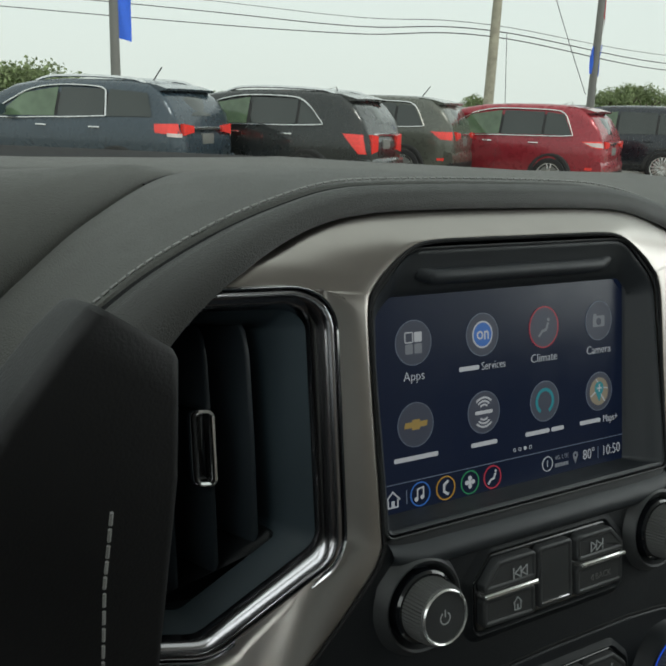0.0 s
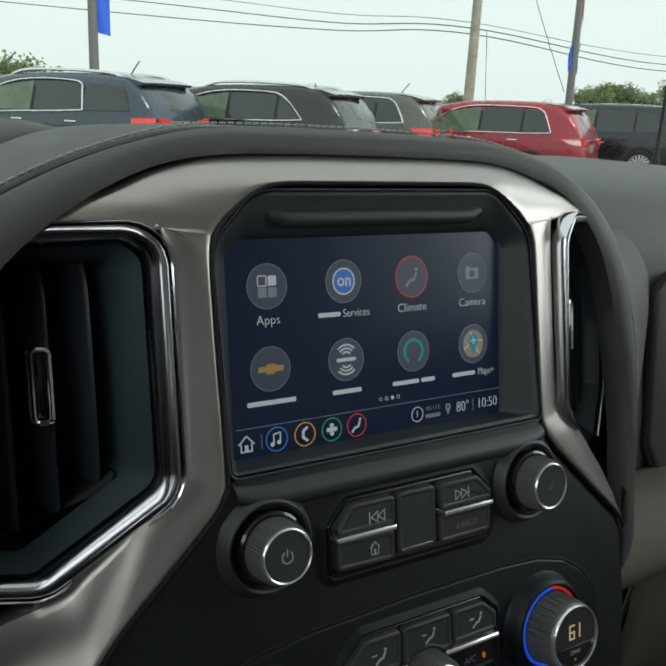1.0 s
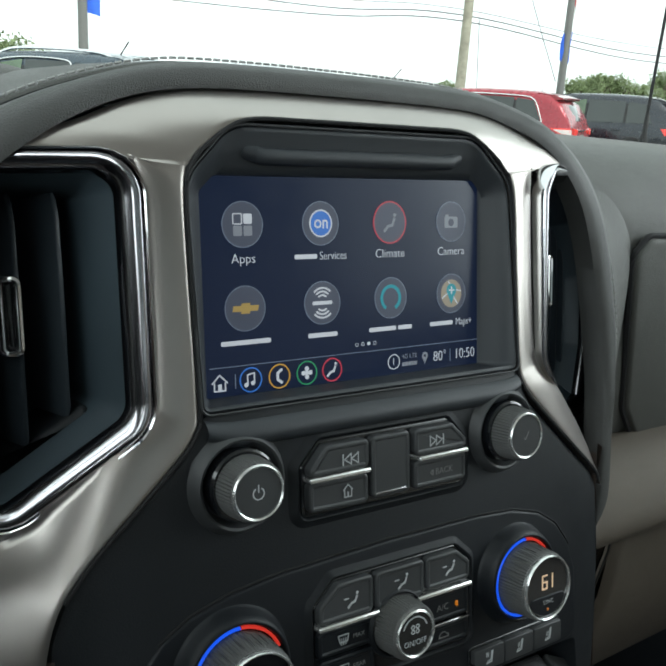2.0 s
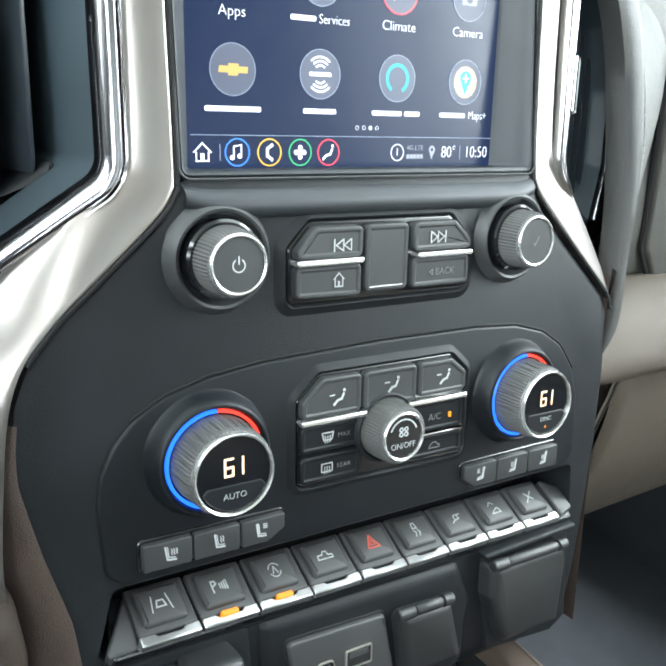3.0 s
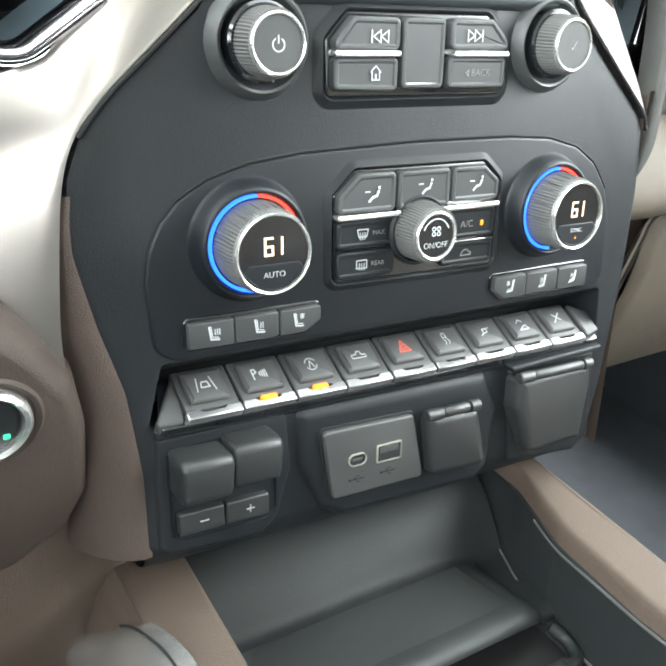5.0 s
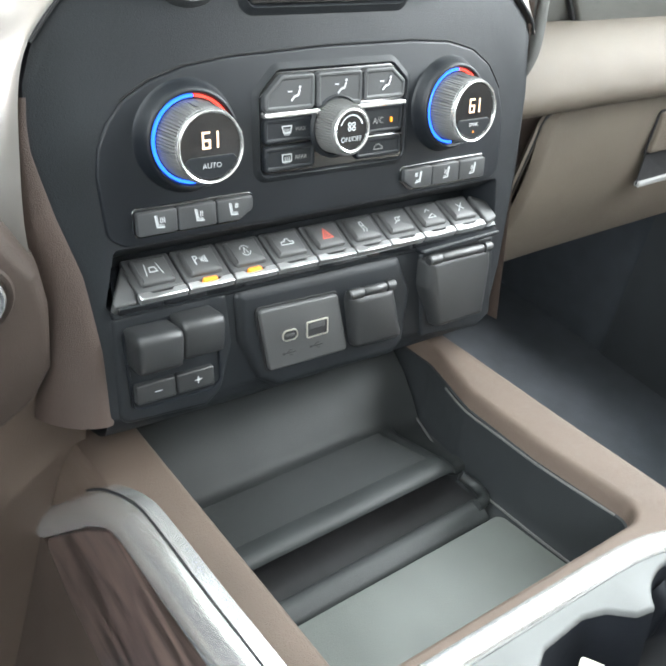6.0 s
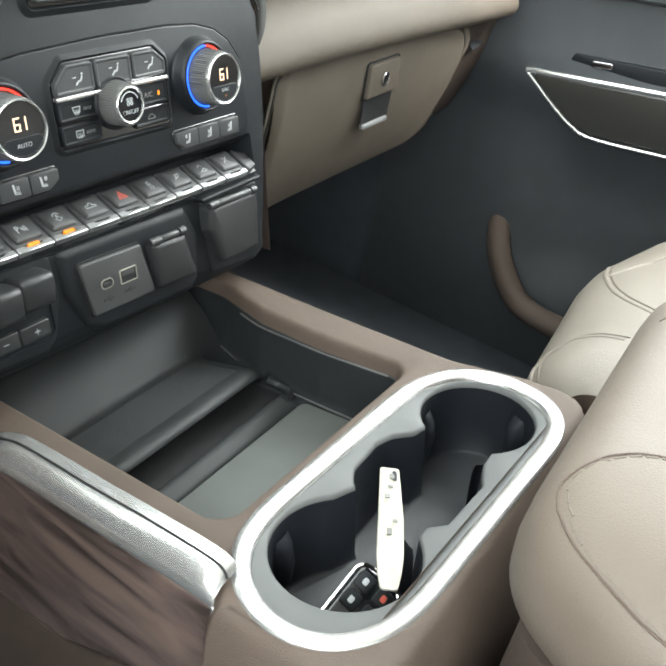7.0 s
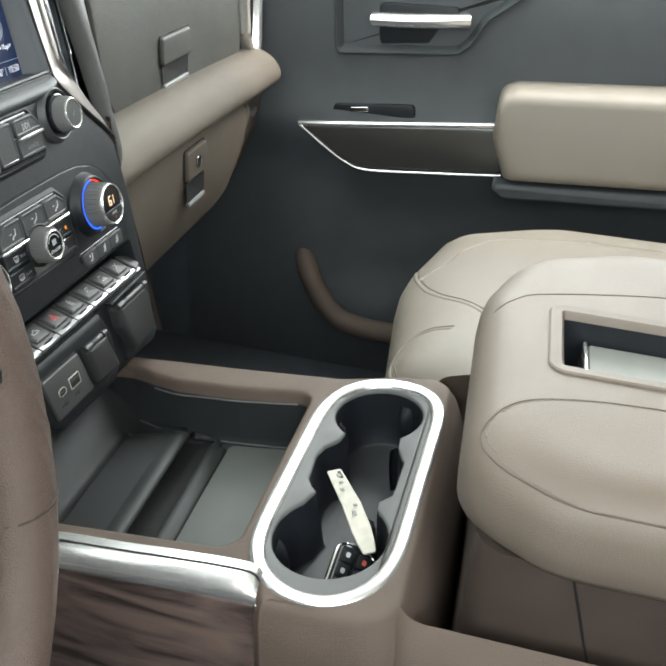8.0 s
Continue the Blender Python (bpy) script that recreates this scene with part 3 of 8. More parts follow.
part("emblem_mark", bm, M_WHITEGLOW, display)
part("climate_glyph", seat_symbol(IX[2], ROW1 - 0.0002, 0.0088, F, SW + 0.0001), M_DIMGLOW, display)
bm = plate(rounded(rect(IX[3] - 0.0043, ROW1 - 0.0030, IX[3] + 0.0043, ROW1 + 0.0024), 0.0006, 2), SW, SW + 0.00011, 0.00002, F)
plate(rect(IX[3] - 0.0038, ROW1 + 0.0022, IX[3] - 0.0016, ROW1 + 0.0034), SW, SW + 0.00011, 0.00002, F, bm)
part("camera_glyph", bm, M_DIMGLOW, display)
disc(IX[3], ROW1 - 0.0004, 0.0018, M_DISC, "camera_lens", SW + 0.00014, 20)
# gold cross-shaped emblem
bm = plate([(IX[0] - 0.0060, ROW2 - 0.0012), (IX[0] - 0.0018, ROW2 - 0.0012), (IX[0] - 0.0022, ROW2 - 0.0022), (IX[0] + 0.0020, ROW2 - 0.0022), (IX[0] + 0.0022, ROW2 - 0.0012),
            (IX[0] + 0.0060, ROW2 - 0.0012), (IX[0] + 0.0064, ROW2 + 0.0012), (IX[0] + 0.0022, ROW2 + 0.0012), (IX[0] + 0.0024, ROW2 + 0.0022), (IX[0] - 0.0018, ROW2 + 0.0022), (IX[0] - 0.0018, ROW2 + 0.0012), (IX[0] - 0.0056, ROW2 + 0.0012)],
           SW, SW + 0.00012, 0.00002, F)
part("gold_emblem", bm, M_GOLD, display)
bm = bars([(IX[1] - 0.0052, IX[1] + 0.0052)], 0.0016, F, ROW2, SW + 0.0001)
for a0 in (45, 225):
    for r in (0.0030, 0.0046, 0.0062):
        turned(IX[1], ROW2 + (0.0004 if a0 == 45 else -0.0004), [(r - 0.0004, SW + 0.00003), (r - 0.0004, SW + 0.00012), (r + 0.0004, SW + 0.00012), (r + 0.0004, SW + 0.00003)], F, 12, bm, a0, a0 + 90)
part("radio_emblem", bm, M_WHITEGLOW, display)
hoop(IX[2], ROW2, 0.0054, 0.0016, M_TEAL, "teal_ring", SW + 0.0001, 40, -62, 238)
disc(IX[3], ROW2, 0.0068, M_MAPGLOW, "map_disc", SW + 0.0001)
bm = stroke([(IX[3] - 0.006, ROW2 - 0.002), (IX[3] - 0.001, ROW2 + 0.001), (IX[3] + 0.004, ROW2 - 0.005)], 0.0007, F, SW + 0.00018)
stroke([(IX[3] - 0.002, ROW2 + 0.006), (IX[3] + 0.001, ROW2 + 0.002), (IX[3] + 0.0062, ROW2 + 0.001)], 0.0006, F, SW + 0.00018, bm)
part("map_road", bm, M_WHITEGLOW, display)
bm = plate(circle(IX[3], ROW2 + 0.0016, 0.0032, 24), SW, SW + 0.00024, 0.00002, F)
plate([(IX[3] - 0.0029, ROW2 + 0.0004), (IX[3], ROW2 - 0.0052), (IX[3] + 0.0029, ROW2 + 0.0004)], SW, SW + 0.00023, 0.00002, F, bm)
part("map_pin", bm, M_TEAL, display)
bm = stroke([(IX[3] - 0.0016, ROW2 + 0.0016), (IX[3] + 0.0016, ROW2 + 0.0016)], 0.0007, F, SW + 0.0003)
stroke([(IX[3], ROW2), (IX[3], ROW2 + 0.0032)], 0.0007, F, SW + 0.0003, bm)
part("pin_cross", bm, M_WHITEGLOW, display)
TXT = ROW1 - 0.0142
words("Apps", 0.0056, M_WHITEGLOW, display, F, IX[0], TXT, SW)
words("Climate", 0.0056, M_WHITEGLOW, display, F, IX[2], TXT, SW)
words("Camera", 0.0056, M_WHITEGLOW, display, F, IX[3], TXT, SW)
part("caption", bars([(IX[1] - 0.0138, IX[1] - 0.0022)], 0.0020, F, TXT, SW), M_WHITEGLOW, display)
words("Services", 0.0052, M_WHITEGLOW, display, F, IX[1] + 0.0064, TXT, SW, narrow=0.86)
TXT2 = ROW2 - 0.0142
for x, spans in ((IX[0], [(-0.0118, 0.0118)]), (IX[1], [(-0.0078, 0.0078)]), (IX[2], [(-0.0128, 0.0030), (0.0044, 0.0128)]), (IX[3], [(-0.0140, 0.0010)])):
    part("caption", bars([(x + a, x + b) for a, b in spans], 0.0020, F, TXT2, SW), M_WHITEGLOW, display)
words("Maps+", 0.0052, M_WHITEGLOW, display, F, IX[3] + 0.0084, TXT2, SW, narrow=0.80)
for k in range(4):
    if k == 2:
        disc(k * 0.0034, 0.1222, 0.0009, M_WHITEGLOW, "page_dot", SW, 14)
    else:
        hoop(k * 0.0034, 0.1222, 0.0008, 0.0002, M_WHITEGLOW, "page_dot", SW, 16)
part("divider_line", stroke([(-0.0745, 0.1186), (0.0760, 0.1186)], 0.00028, F, SW), M_LINEGLOW, display)
BAR = 0.1122
bm = stroke([(-0.0735, BAR), (-0.0700, BAR + 0.0034), (-0.0665, BAR)], 0.0006, F, SW)
stroke([(-0.0725, BAR), (-0.0725, BAR - 0.0032), (-0.0675, BAR - 0.0032), (-0.0675, BAR)], 0.0006, F, SW, bm)
plate(rect(-0.0708, BAR - 0.0032, -0.0692, BAR - 0.0004), SW - 0.0001, SW + 0.00005, 0.00002, F, bm)
part("home_glyph", bm, M_WHITEGLOW, display)
part("bar_line", stroke([(-0.0628, BAR - 0.003), (-0.0628, BAR + 0.003)], 0.0003, F, SW), M_LINEGLOW, display)
for x, ring in ((-0.0555, M_SCRBLUE), (-0.0415, M_SCRYEL), (-0.0275, M_SCRGREEN), (-0.0140, M_SCRRED)):
    hoop(x, BAR, 0.0051, 0.0006, ring, "shortcut_ring")
bm = stroke([(-0.0570, BAR - 0.0018), (-0.0570, BAR + 0.0022), (-0.0538, BAR + 0.0028), (-0.0538, BAR - 0.0012)], 0.0006, F, SW)
for x, y in ((-0.0577, -0.0020), (-0.0545, -0.0014)):
    plate(circle(x, BAR + y, 0.0010, 12), SW - 0.0001, SW + 0.00005, 0.00002, F, bm)
part("music_glyph", bm, M_WHITEGLOW, display)
part("phone_glyph", stroke([(-0.0404, BAR + 0.0028), (-0.0424, BAR + 0.0014), (-0.0424, BAR - 0.0014), (-0.0404, BAR - 0.0028)], 0.0012, F, SW), M_WHITEGLOW, display)
bm = bmesh.new()
for dx, dy in ((0, 0), (0.0018, 0), (-0.0018, 0), (0, 0.0018), (0, -0.0018)):
    plate(circle(-0.0275 + dx, BAR + dy, 0.0011, 10), SW - 0.0001, SW + 0.00005, 0.00002, F, bm)
part("cross_glyph", bm, M_WHITEGLOW, display)
part("seat_glyph", seat_symbol(-0.0142, BAR, 0.0064, F, SW), M_WHITEGLOW, display)
hoop(0.0215, BAR, 0.0034, 0.0004, M_WHITEGLOW, "zone_ring")
words("1", 0.0046, M_WHITEGLOW, display, F, 0.0214, BAR, SW)
words("4G LTE", 0.0030, M_DIMGLOW, display, F, 0.0312, BAR + 0.0019, SW)
bm = bmesh.new()
for k in range(5):
    plate(rect(0.0266 + k * 0.0019, BAR - 0.0026, 0.0282 + k * 0.0019, BAR - 0.0008), SW - 0.0001, SW + 0.00005, 0.00002, F, bm)
part("signal_meter", bm, M_DIMGLOW, display)
bm = turned(0.0408, BAR + 0.0012, [(0.0007, SW), (0.0007, SW + 0.0001), (0.0018, SW + 0.0001), (0.0018, SW)], F, 18)
plate([(0.0393, BAR + 0.0004), (0.0408, BAR - 0.0030), (0.0423, BAR + 0.0004)], SW - 0.0001, SW + 0.00005, 0.00002, F, bm)
part("place_pin", bm, M_DIMGLOW, display)
words("80°", 0.0072, M_WHITEGLOW, display, F, 0.0506, BAR, SW, narrow=0.88)
part("bar_line", stroke([(0.0574, BAR - 0.003), (0.0574, BAR + 0.003)], 0.0003, F, SW), M_LINEGLOW, display)
words("10:50", 0.0072, M_WHITEGLOW, display, F, 0.0672, BAR, SW, narrow=0.88)


# ---- soft moulded rims round the control groups
def soft_rim(outline, parent, wide=0.0055, high=0.0018, base=-0.0036):
    o = rounded(outline, 0.004, 5)
    prof = [(-wide, base), (-wide * 0.72, base + 0.0006), (-wide * 0.42, base + high * 0.9), (-wide * 0.22, base + high * 1.15), (-0.0004, base + high * 0.95), (0.0004, base - 0.001)]
    return part("soft_rim", lofted(bmesh.new(), [[F(x, y, w) for x, y in inset(o, d)] for d, w in prof], True), M_BLACK, parent, angle=60)


# ---- turned controls
def knurl(cx, cy, r, w0, w1, n=56):
    """A ribbed knob wall."""
    bm = bmesh.new()
    loops = []
    for w, f in ((w0, 1.06), (w0 + (w1 - w0) * 0.25, 1.04), (w1 - 0.0012, 1.0), (w1, 0.95)):
        loops.append([F(cx + (r * f + (0.00022 if i % 2 else -0.00022)) * math.cos(2 * math.pi * i / (2 * n)), cy + (r * f + (0.00022 if i % 2 else -0.00022)) * math.sin(2 * math.pi * i / (2 * n)), w) for i in range(2 * n)])
    return lofted(bm, loops, True, True, True)


def audio_knob(cx, cy, label):
    k = thing("control_knob", label, "knob", group="audio knobs")
    part("surround", turned(cx, cy, [(0.0222, -0.0042), (0.0212, -0.0030), (0.0196, 0.0002), (0.0184, 0.0014), (0.0174, 0.0010), (0.0164, -0.0012), (0.0150, -0.0040)], F), M_KEYCAP, k)
    part("collar", turned(cx, cy, [(0.0148, -0.004), (0.0148, 0.0022), (0.0138, 0.0030), (0.0128, 0.0030)], F), M_GLOSS, k)
    part("grip", knurl(cx, cy, 0.0122, 0.0, 0.0126), M_RUBBER, k)
    part("ring", turned(cx, cy, [(0.0112, 0.0120), (0.0112, 0.0136), (0.0106, 0.0142), (0.0100, 0.0138), (0.0099, 0.0120)], F), M_SATIN, k, "chrome ring")
    part("face", plate(circle(cx, cy, 0.0100, 40), 0.008, 0.0134, 0.0004, F), M_KEYCAP, k)
    return k


kl = audio_knob(-0.0735, 0.0755, "black knurled power knob with a chrome face ring")
bm = turned(-0.0735, 0.0752, [(0.0021, 0.0133), (0.0021, 0.01352), (0.0026, 0.01352), (0.0026, 0.0133)], F, 24, None, 120, 420)
stroke([(-0.0735, 0.0758), (-0.0735, 0.0784)], 0.0005, F, 0.0135, bm)
part("power_symbol", bm, M_LEGEND, kl)
kr = audio_knob(0.0735, 0.0760, "black knurled tuning knob with a chrome face ring")
part("tick_symbol", stroke([(0.0722, 0.0752), (0.0730, 0.0742), (0.0752, 0.0778)], 0.0004, F, 0.0135), M_LEGENDDIM, kr)

# ---- audio keys
audio = thing("audio_key_panel", "black audio key cluster with bright metal strips", "button panel")
part("surround", plate(rounded([(-0.0455, 0.0545), (0.0470, 0.0545), (0.0470, 0.0760), (0.0360, 0.0875), (-0.0360, 0.0875), (-0.0455, 0.0770)], 0.003, 4), -0.006, -0.0016, 0.0012, F), M_GLOSS, audio)
soft_rim([(-0.0455, 0.0545), (0.0470, 0.0545), (0.0470, 0.0760), (0.0360, 0.0875), (-0.0360, 0.0875), (-0.0455, 0.0770)], audio, 0.0050, 0.0022)


def key(parent, poly, lo, hi, material=None, name="key", r=0.0026, bevel=0.0008):
    """A moulded key with rounded edges and a shallow dish."""
    o = rounded(poly, r, 4)
    prof = [(0.0, lo), (0.0, hi - 0.0011), (0.0003, hi - 0.0004), (0.0009, hi), (0.0018, hi), (0.0026, hi - 0.0005)]
    bm = lofted(bmesh.new(), [[F(x, y, w) for x, y in inset(o, d)] for d, w in prof], True, False, True)
    return part(name, bm, material or M_KEYCAP, parent, angle=30)


key(audio, [(-0.0432, 0.0729), (-0.0128, 0.0729), (-0.0128, 0.0856), (-0.0352, 0.0856), (-0.0432, 0.0765)], -0.005, 0.0030)
key(audio, [(-0.0436, 0.0576), (-0.0128, 0.0568), (-0.0128, 0.0705), (-0.0436, 0.0705)], -0.005, 0.0022)
key(audio, [(-0.0110, 0.0578), (0.0110, 0.0578), (0.0110, 0.0856), (-0.0110, 0.0856)], -0.005, 0.0020)
key(audio, [(0.0128, 0.0732), (0.0448, 0.0732), (0.0448, 0.0772), (0.0358, 0.0856), (0.0128, 0.0856)], -0.005, 0.0030)
key(audio, [(0.0128, 0.0576), (0.0448, 0.0576), (0.0448, 0.0708), (0.0128, 0.0708)], -0.005, 0.0022)
for x0, x1 in ((-0.0438, -0.0128), (0.0150, 0.0450)):
    part("metal_strip", plate(rounded(rect(x0, 0.0706, x1, 0.0728), 0.0006, 2), -0.004, 0.0042, 0.0006, F), M_SATIN, audio, "bright metal strip")
part("metal_strip", plate(rounded(rect(-0.0085, 0.0592, 0.0085, 0.0602), 0.0004, 2), -0.004, 0.0021, 0.0003, F), M_DARKCHROME, audio)


def skip_symbol(cx, cy, s, d):
    bm = bmesh.new()
    for k in (0, 1):
        x = cx + d * (k * 0.8 - 0.75) * s
        stroke([(x - d * 0.35 * s, cy + 0.5 * s), (x + d * 0.40 * s, cy), (x - d * 0.35 * s, cy - 0.5 * s)], 0.11 * s, F, 0.0031, bm, True)
    stroke([(cx + d * 0.62 * s, cy - 0.5 * s), (cx + d * 0.62 * s, cy + 0.5 * s)], 0.12 * s, F, 0.0031, bm)
    return bm


part("back_symbol", skip_symbol(-0.0240, 0.0782, 0.0046, -1), M_LEGEND, audio)
part("next_symbol", skip_symbol(0.0268, 0.0790, 0.0046, 1), M_LEGEND, audio)
bm = stroke([(-0.0264, 0.0646), (-0.0240, 0.0670), (-0.0216, 0.0646)], 0.0005, F, 0.0023)
stroke([(-0.0258, 0.0648), (-0.0258, 0.0616), (-0.0222, 0.0616), (-0.0222, 0.0648)], 0.0005, F, 0.0023, bm)
stroke([(-0.0240, 0.0618), (-0.0240, 0.0636)], 0.0008, F, 0.0023, bm)
part("home_symbol", bm, M_LEGEND, audio)
words("BACK", 0.0042, M_LEGENDDIM, audio, F, 0.0308, 0.0640, 0.0023)
part("arrow_symbol", stroke([(0.0240, 0.0652), (0.0224, 0.0640), (0.0240, 0.0628)], 0.0004, F, 0.0023, None, True), M_LEGENDDIM, audio)

# ---- climate panel
climate = thing("climate_control_panel", "satin black dual-zone climate panel with printed keys", "control panel")
PANEL2 = [(-0.1235, -0.0140), (-0.1215, -0.0020), (-0.1165, 0.0085), (-0.1080, 0.0180), (-0.0960, 0.0250), (-0.0790, 0.0300), (-0.0555, 0.0330), (0.0, 0.0352), (0.0555, 0.0352), (0.0815, 0.0335), (0.1010, 0.0285), (0.1150, 0.0200), (0.1250, 0.0075), (0.1310, -0.0080),
          (0.1325, -0.0420), (0.1260, -0.0472), (-0.1130, -0.0488), (-0.1215, -0.0430)]
PANEL2 = rounded(PANEL2, 0.008, 3)
part("panel", plate(PANEL2, -0.012, -0.0022, 0.0014, F), M_PANEL, climate)
part("panel_edge", tube([F(x, v, -0.0032) for x, v in inset(PANEL2, -0.0006) if v > 0.004 and x > -0.112], 0.0006, None, 6), M_GAP, climate)
part("key_bed", plate(rounded([(-0.0412, -0.0240), (0.0502, -0.0248), (0.0502, 0.0165), (0.0400, 0.0254), (-0.0310, 0.0254), (-0.0412, 0.0150)], 0.003, 4), -0.006, -0.0010, 0.0010, F), M_GLOSS, climate)
soft_rim([(-0.0412, -0.0240), (0.0502, -0.0248), (0.0502, 0.0165), (0.0400, 0.0254), (-0.0310, 0.0254), (-0.0412, 0.0150)], climate, 0.0042, 0.0018, -0.0024)
KEYS2 = [[(-0.0405, 0.0070), (-0.0110, 0.0070), (-0.0110, 0.0240), (-0.0302, 0.0240), (-0.0400, 0.0148)],
         [(-0.0100, 0.0070), (0.0186, 0.0070), (0.0186, 0.0240), (-0.0100, 0.0240)],
         [(0.0196, 0.0080), (0.0475, 0.0080), (0.0475, 0.0170), (0.0385, 0.0240), (0.0196, 0.0240)],
         [(-0.0405, -0.0085), (-0.0100, -0.0085), (-0.0100, 0.0040), (-0.0405, 0.0040)],
         [(-0.0405, -0.0222), (-0.0100, -0.0222), (-0.0100, -0.0098), (-0.0405, -0.0098)],
         [(0.0160, -0.0098), (0.0475, -0.0098), (0.0475, 0.0050), (0.0160, 0.0050)],
         [(0.0160, -0.0222), (0.0475, -0.0222), (0.0475, -0.0112), (0.0160, -0.0112)]]
for i, kk in enumerate(KEYS2):
    key(climate, kk, -0.005, 0.0022 if i < 3 else 0.0012, M_KEYCAP if i < 3 else M_PANEL)
for x0, x1 in ((-0.0408, -0.0085), (0.0140, 0.0480)):
    part("metal_strip", plate(rounded(rect(x0, 0.0046, x1, 0.0068), 0.0006, 2), -0.004, 0.0034, 0.0006, F), M_SATIN, climate, "bright metal strip")
part("metal_strip", plate(rounded(rect(0.0165, -0.0112, 0.0475, -0.0102), 0.0003, 2), -0.004, 0.0020, 0.0003, F), M_DARKCHROME, climate)
for x, y in ((-0.0235, 0.0150), (0.0045, 0.0165), (0.0335, 0.0160)):
    bm = seat_symbol(x + 0.0010, y, 0.0070, F, 0.0023)
    stroke([(x - 0.0036, y + 0.0012), (x - 0.0014, y + 0.0012)], 0.0006, F, 0.0023, bm)
    part("airflow_symbol", bm, M_LEGEND, climate)
for y, txt in ((-0.0022, "MAX"), (-0.0160, "REAR")):
    bm = stroke([(-0.0300, y + 0.0020), (-0.0245, y + 0.0020), (-0.0252, y - 0.0012), (-0.0292, y - 0.0012)] if txt == "MAX" else [(-0.0300, y + 0.0020), (-0.0248, y + 0.0020), (-0.0248, y - 0.0016), (-0.0300, y - 0.0016)], 0.0005, F, 0.0013, None, True)
    for k in range(3):
        stroke([(-0.0285 + k * 0.0012, y - 0.0024), (-0.0285 + k * 0.0012, y + 0.0006)], 0.0004, F, 0.0013, bm)
    part("defrost_symbol", bm, M_LEGEND, climate)
    words(txt, 0.0030, M_LEGENDDIM, climate, F, -0.0190, y, 0.0013)
words("A/C", 0.0046, M_LEGENDDIM, climate, F, 0.0305, -0.0030, 0.0013)
part("indicator", plate(rounded(rect(0.0390, -0.0044, 0.0404, -0.0018), 0.0005, 2), 0.0, 0.0015, 0.0002, F), M_AMBER, climate, "lit amber indicator")
part("car_symbol", stroke([(0.0280, -0.0178), (0.0285, -0.0164), (0.0300, -0.0152), (0.0318, -0.0152), (0.0328, -0.0164), (0.0340, -0.0166), (0.0340, -0.0178)], 0.0005, F, 0.0013, None, True), M_LEGENDDIM, climate)

fan = thing("fan_knob", "small knurled fan knob with a chrome ring", "knob")
FX, FY = 0.0028, -0.0030
part("surround", turned(FX, FY, [(0.0165, -0.003), (0.0163, 0.0012), (0.0150, 0.0026), (0.0142, 0.0020)], F), M_BLACK, fan)
part("grip", knurl(FX, FY, 0.0128, 0.0, 0.0130, 60), M_RUBBER, fan)
part("ring", turned(FX, FY, [(0.0110, 0.0125), (0.0110, 0.0142), (0.0104, 0.0147), (0.0097, 0.0143), (0.0096, 0.0125)], F), M_SATIN, fan, "chrome ring")
part("face", plate(circle(FX, FY, 0.0097, 40), 0.008, 0.0137, 0.0004, F), M_GLOSS, fan)
words("ON/OFF", 0.0038, M_LEGEND, fan, F, FX, FY - 0.0042, 0.0138, narrow=0.95)
bm = bmesh.new()
for dx, dy in ((-0.0013, 0.0032), (0.0013, 0.0032), (-0.0013, 0.0010), (0.0013, 0.0010)):
    turned(FX + dx, FY + dy, [(0.0006, 0.0137), (0.0006, 0.0139), (0.0011, 0.0139), (0.0011, 0.0137)], F, 14, bm)
turned(FX, FY + 0.0006, [(0.0068, 0.0137), (0.0068, 0.0139), (0.0074, 0.0139), (0.0074, 0.0137)], F, 26, bm, 20, 160)
part("fan_symbol", bm, M_LEGEND, fan)


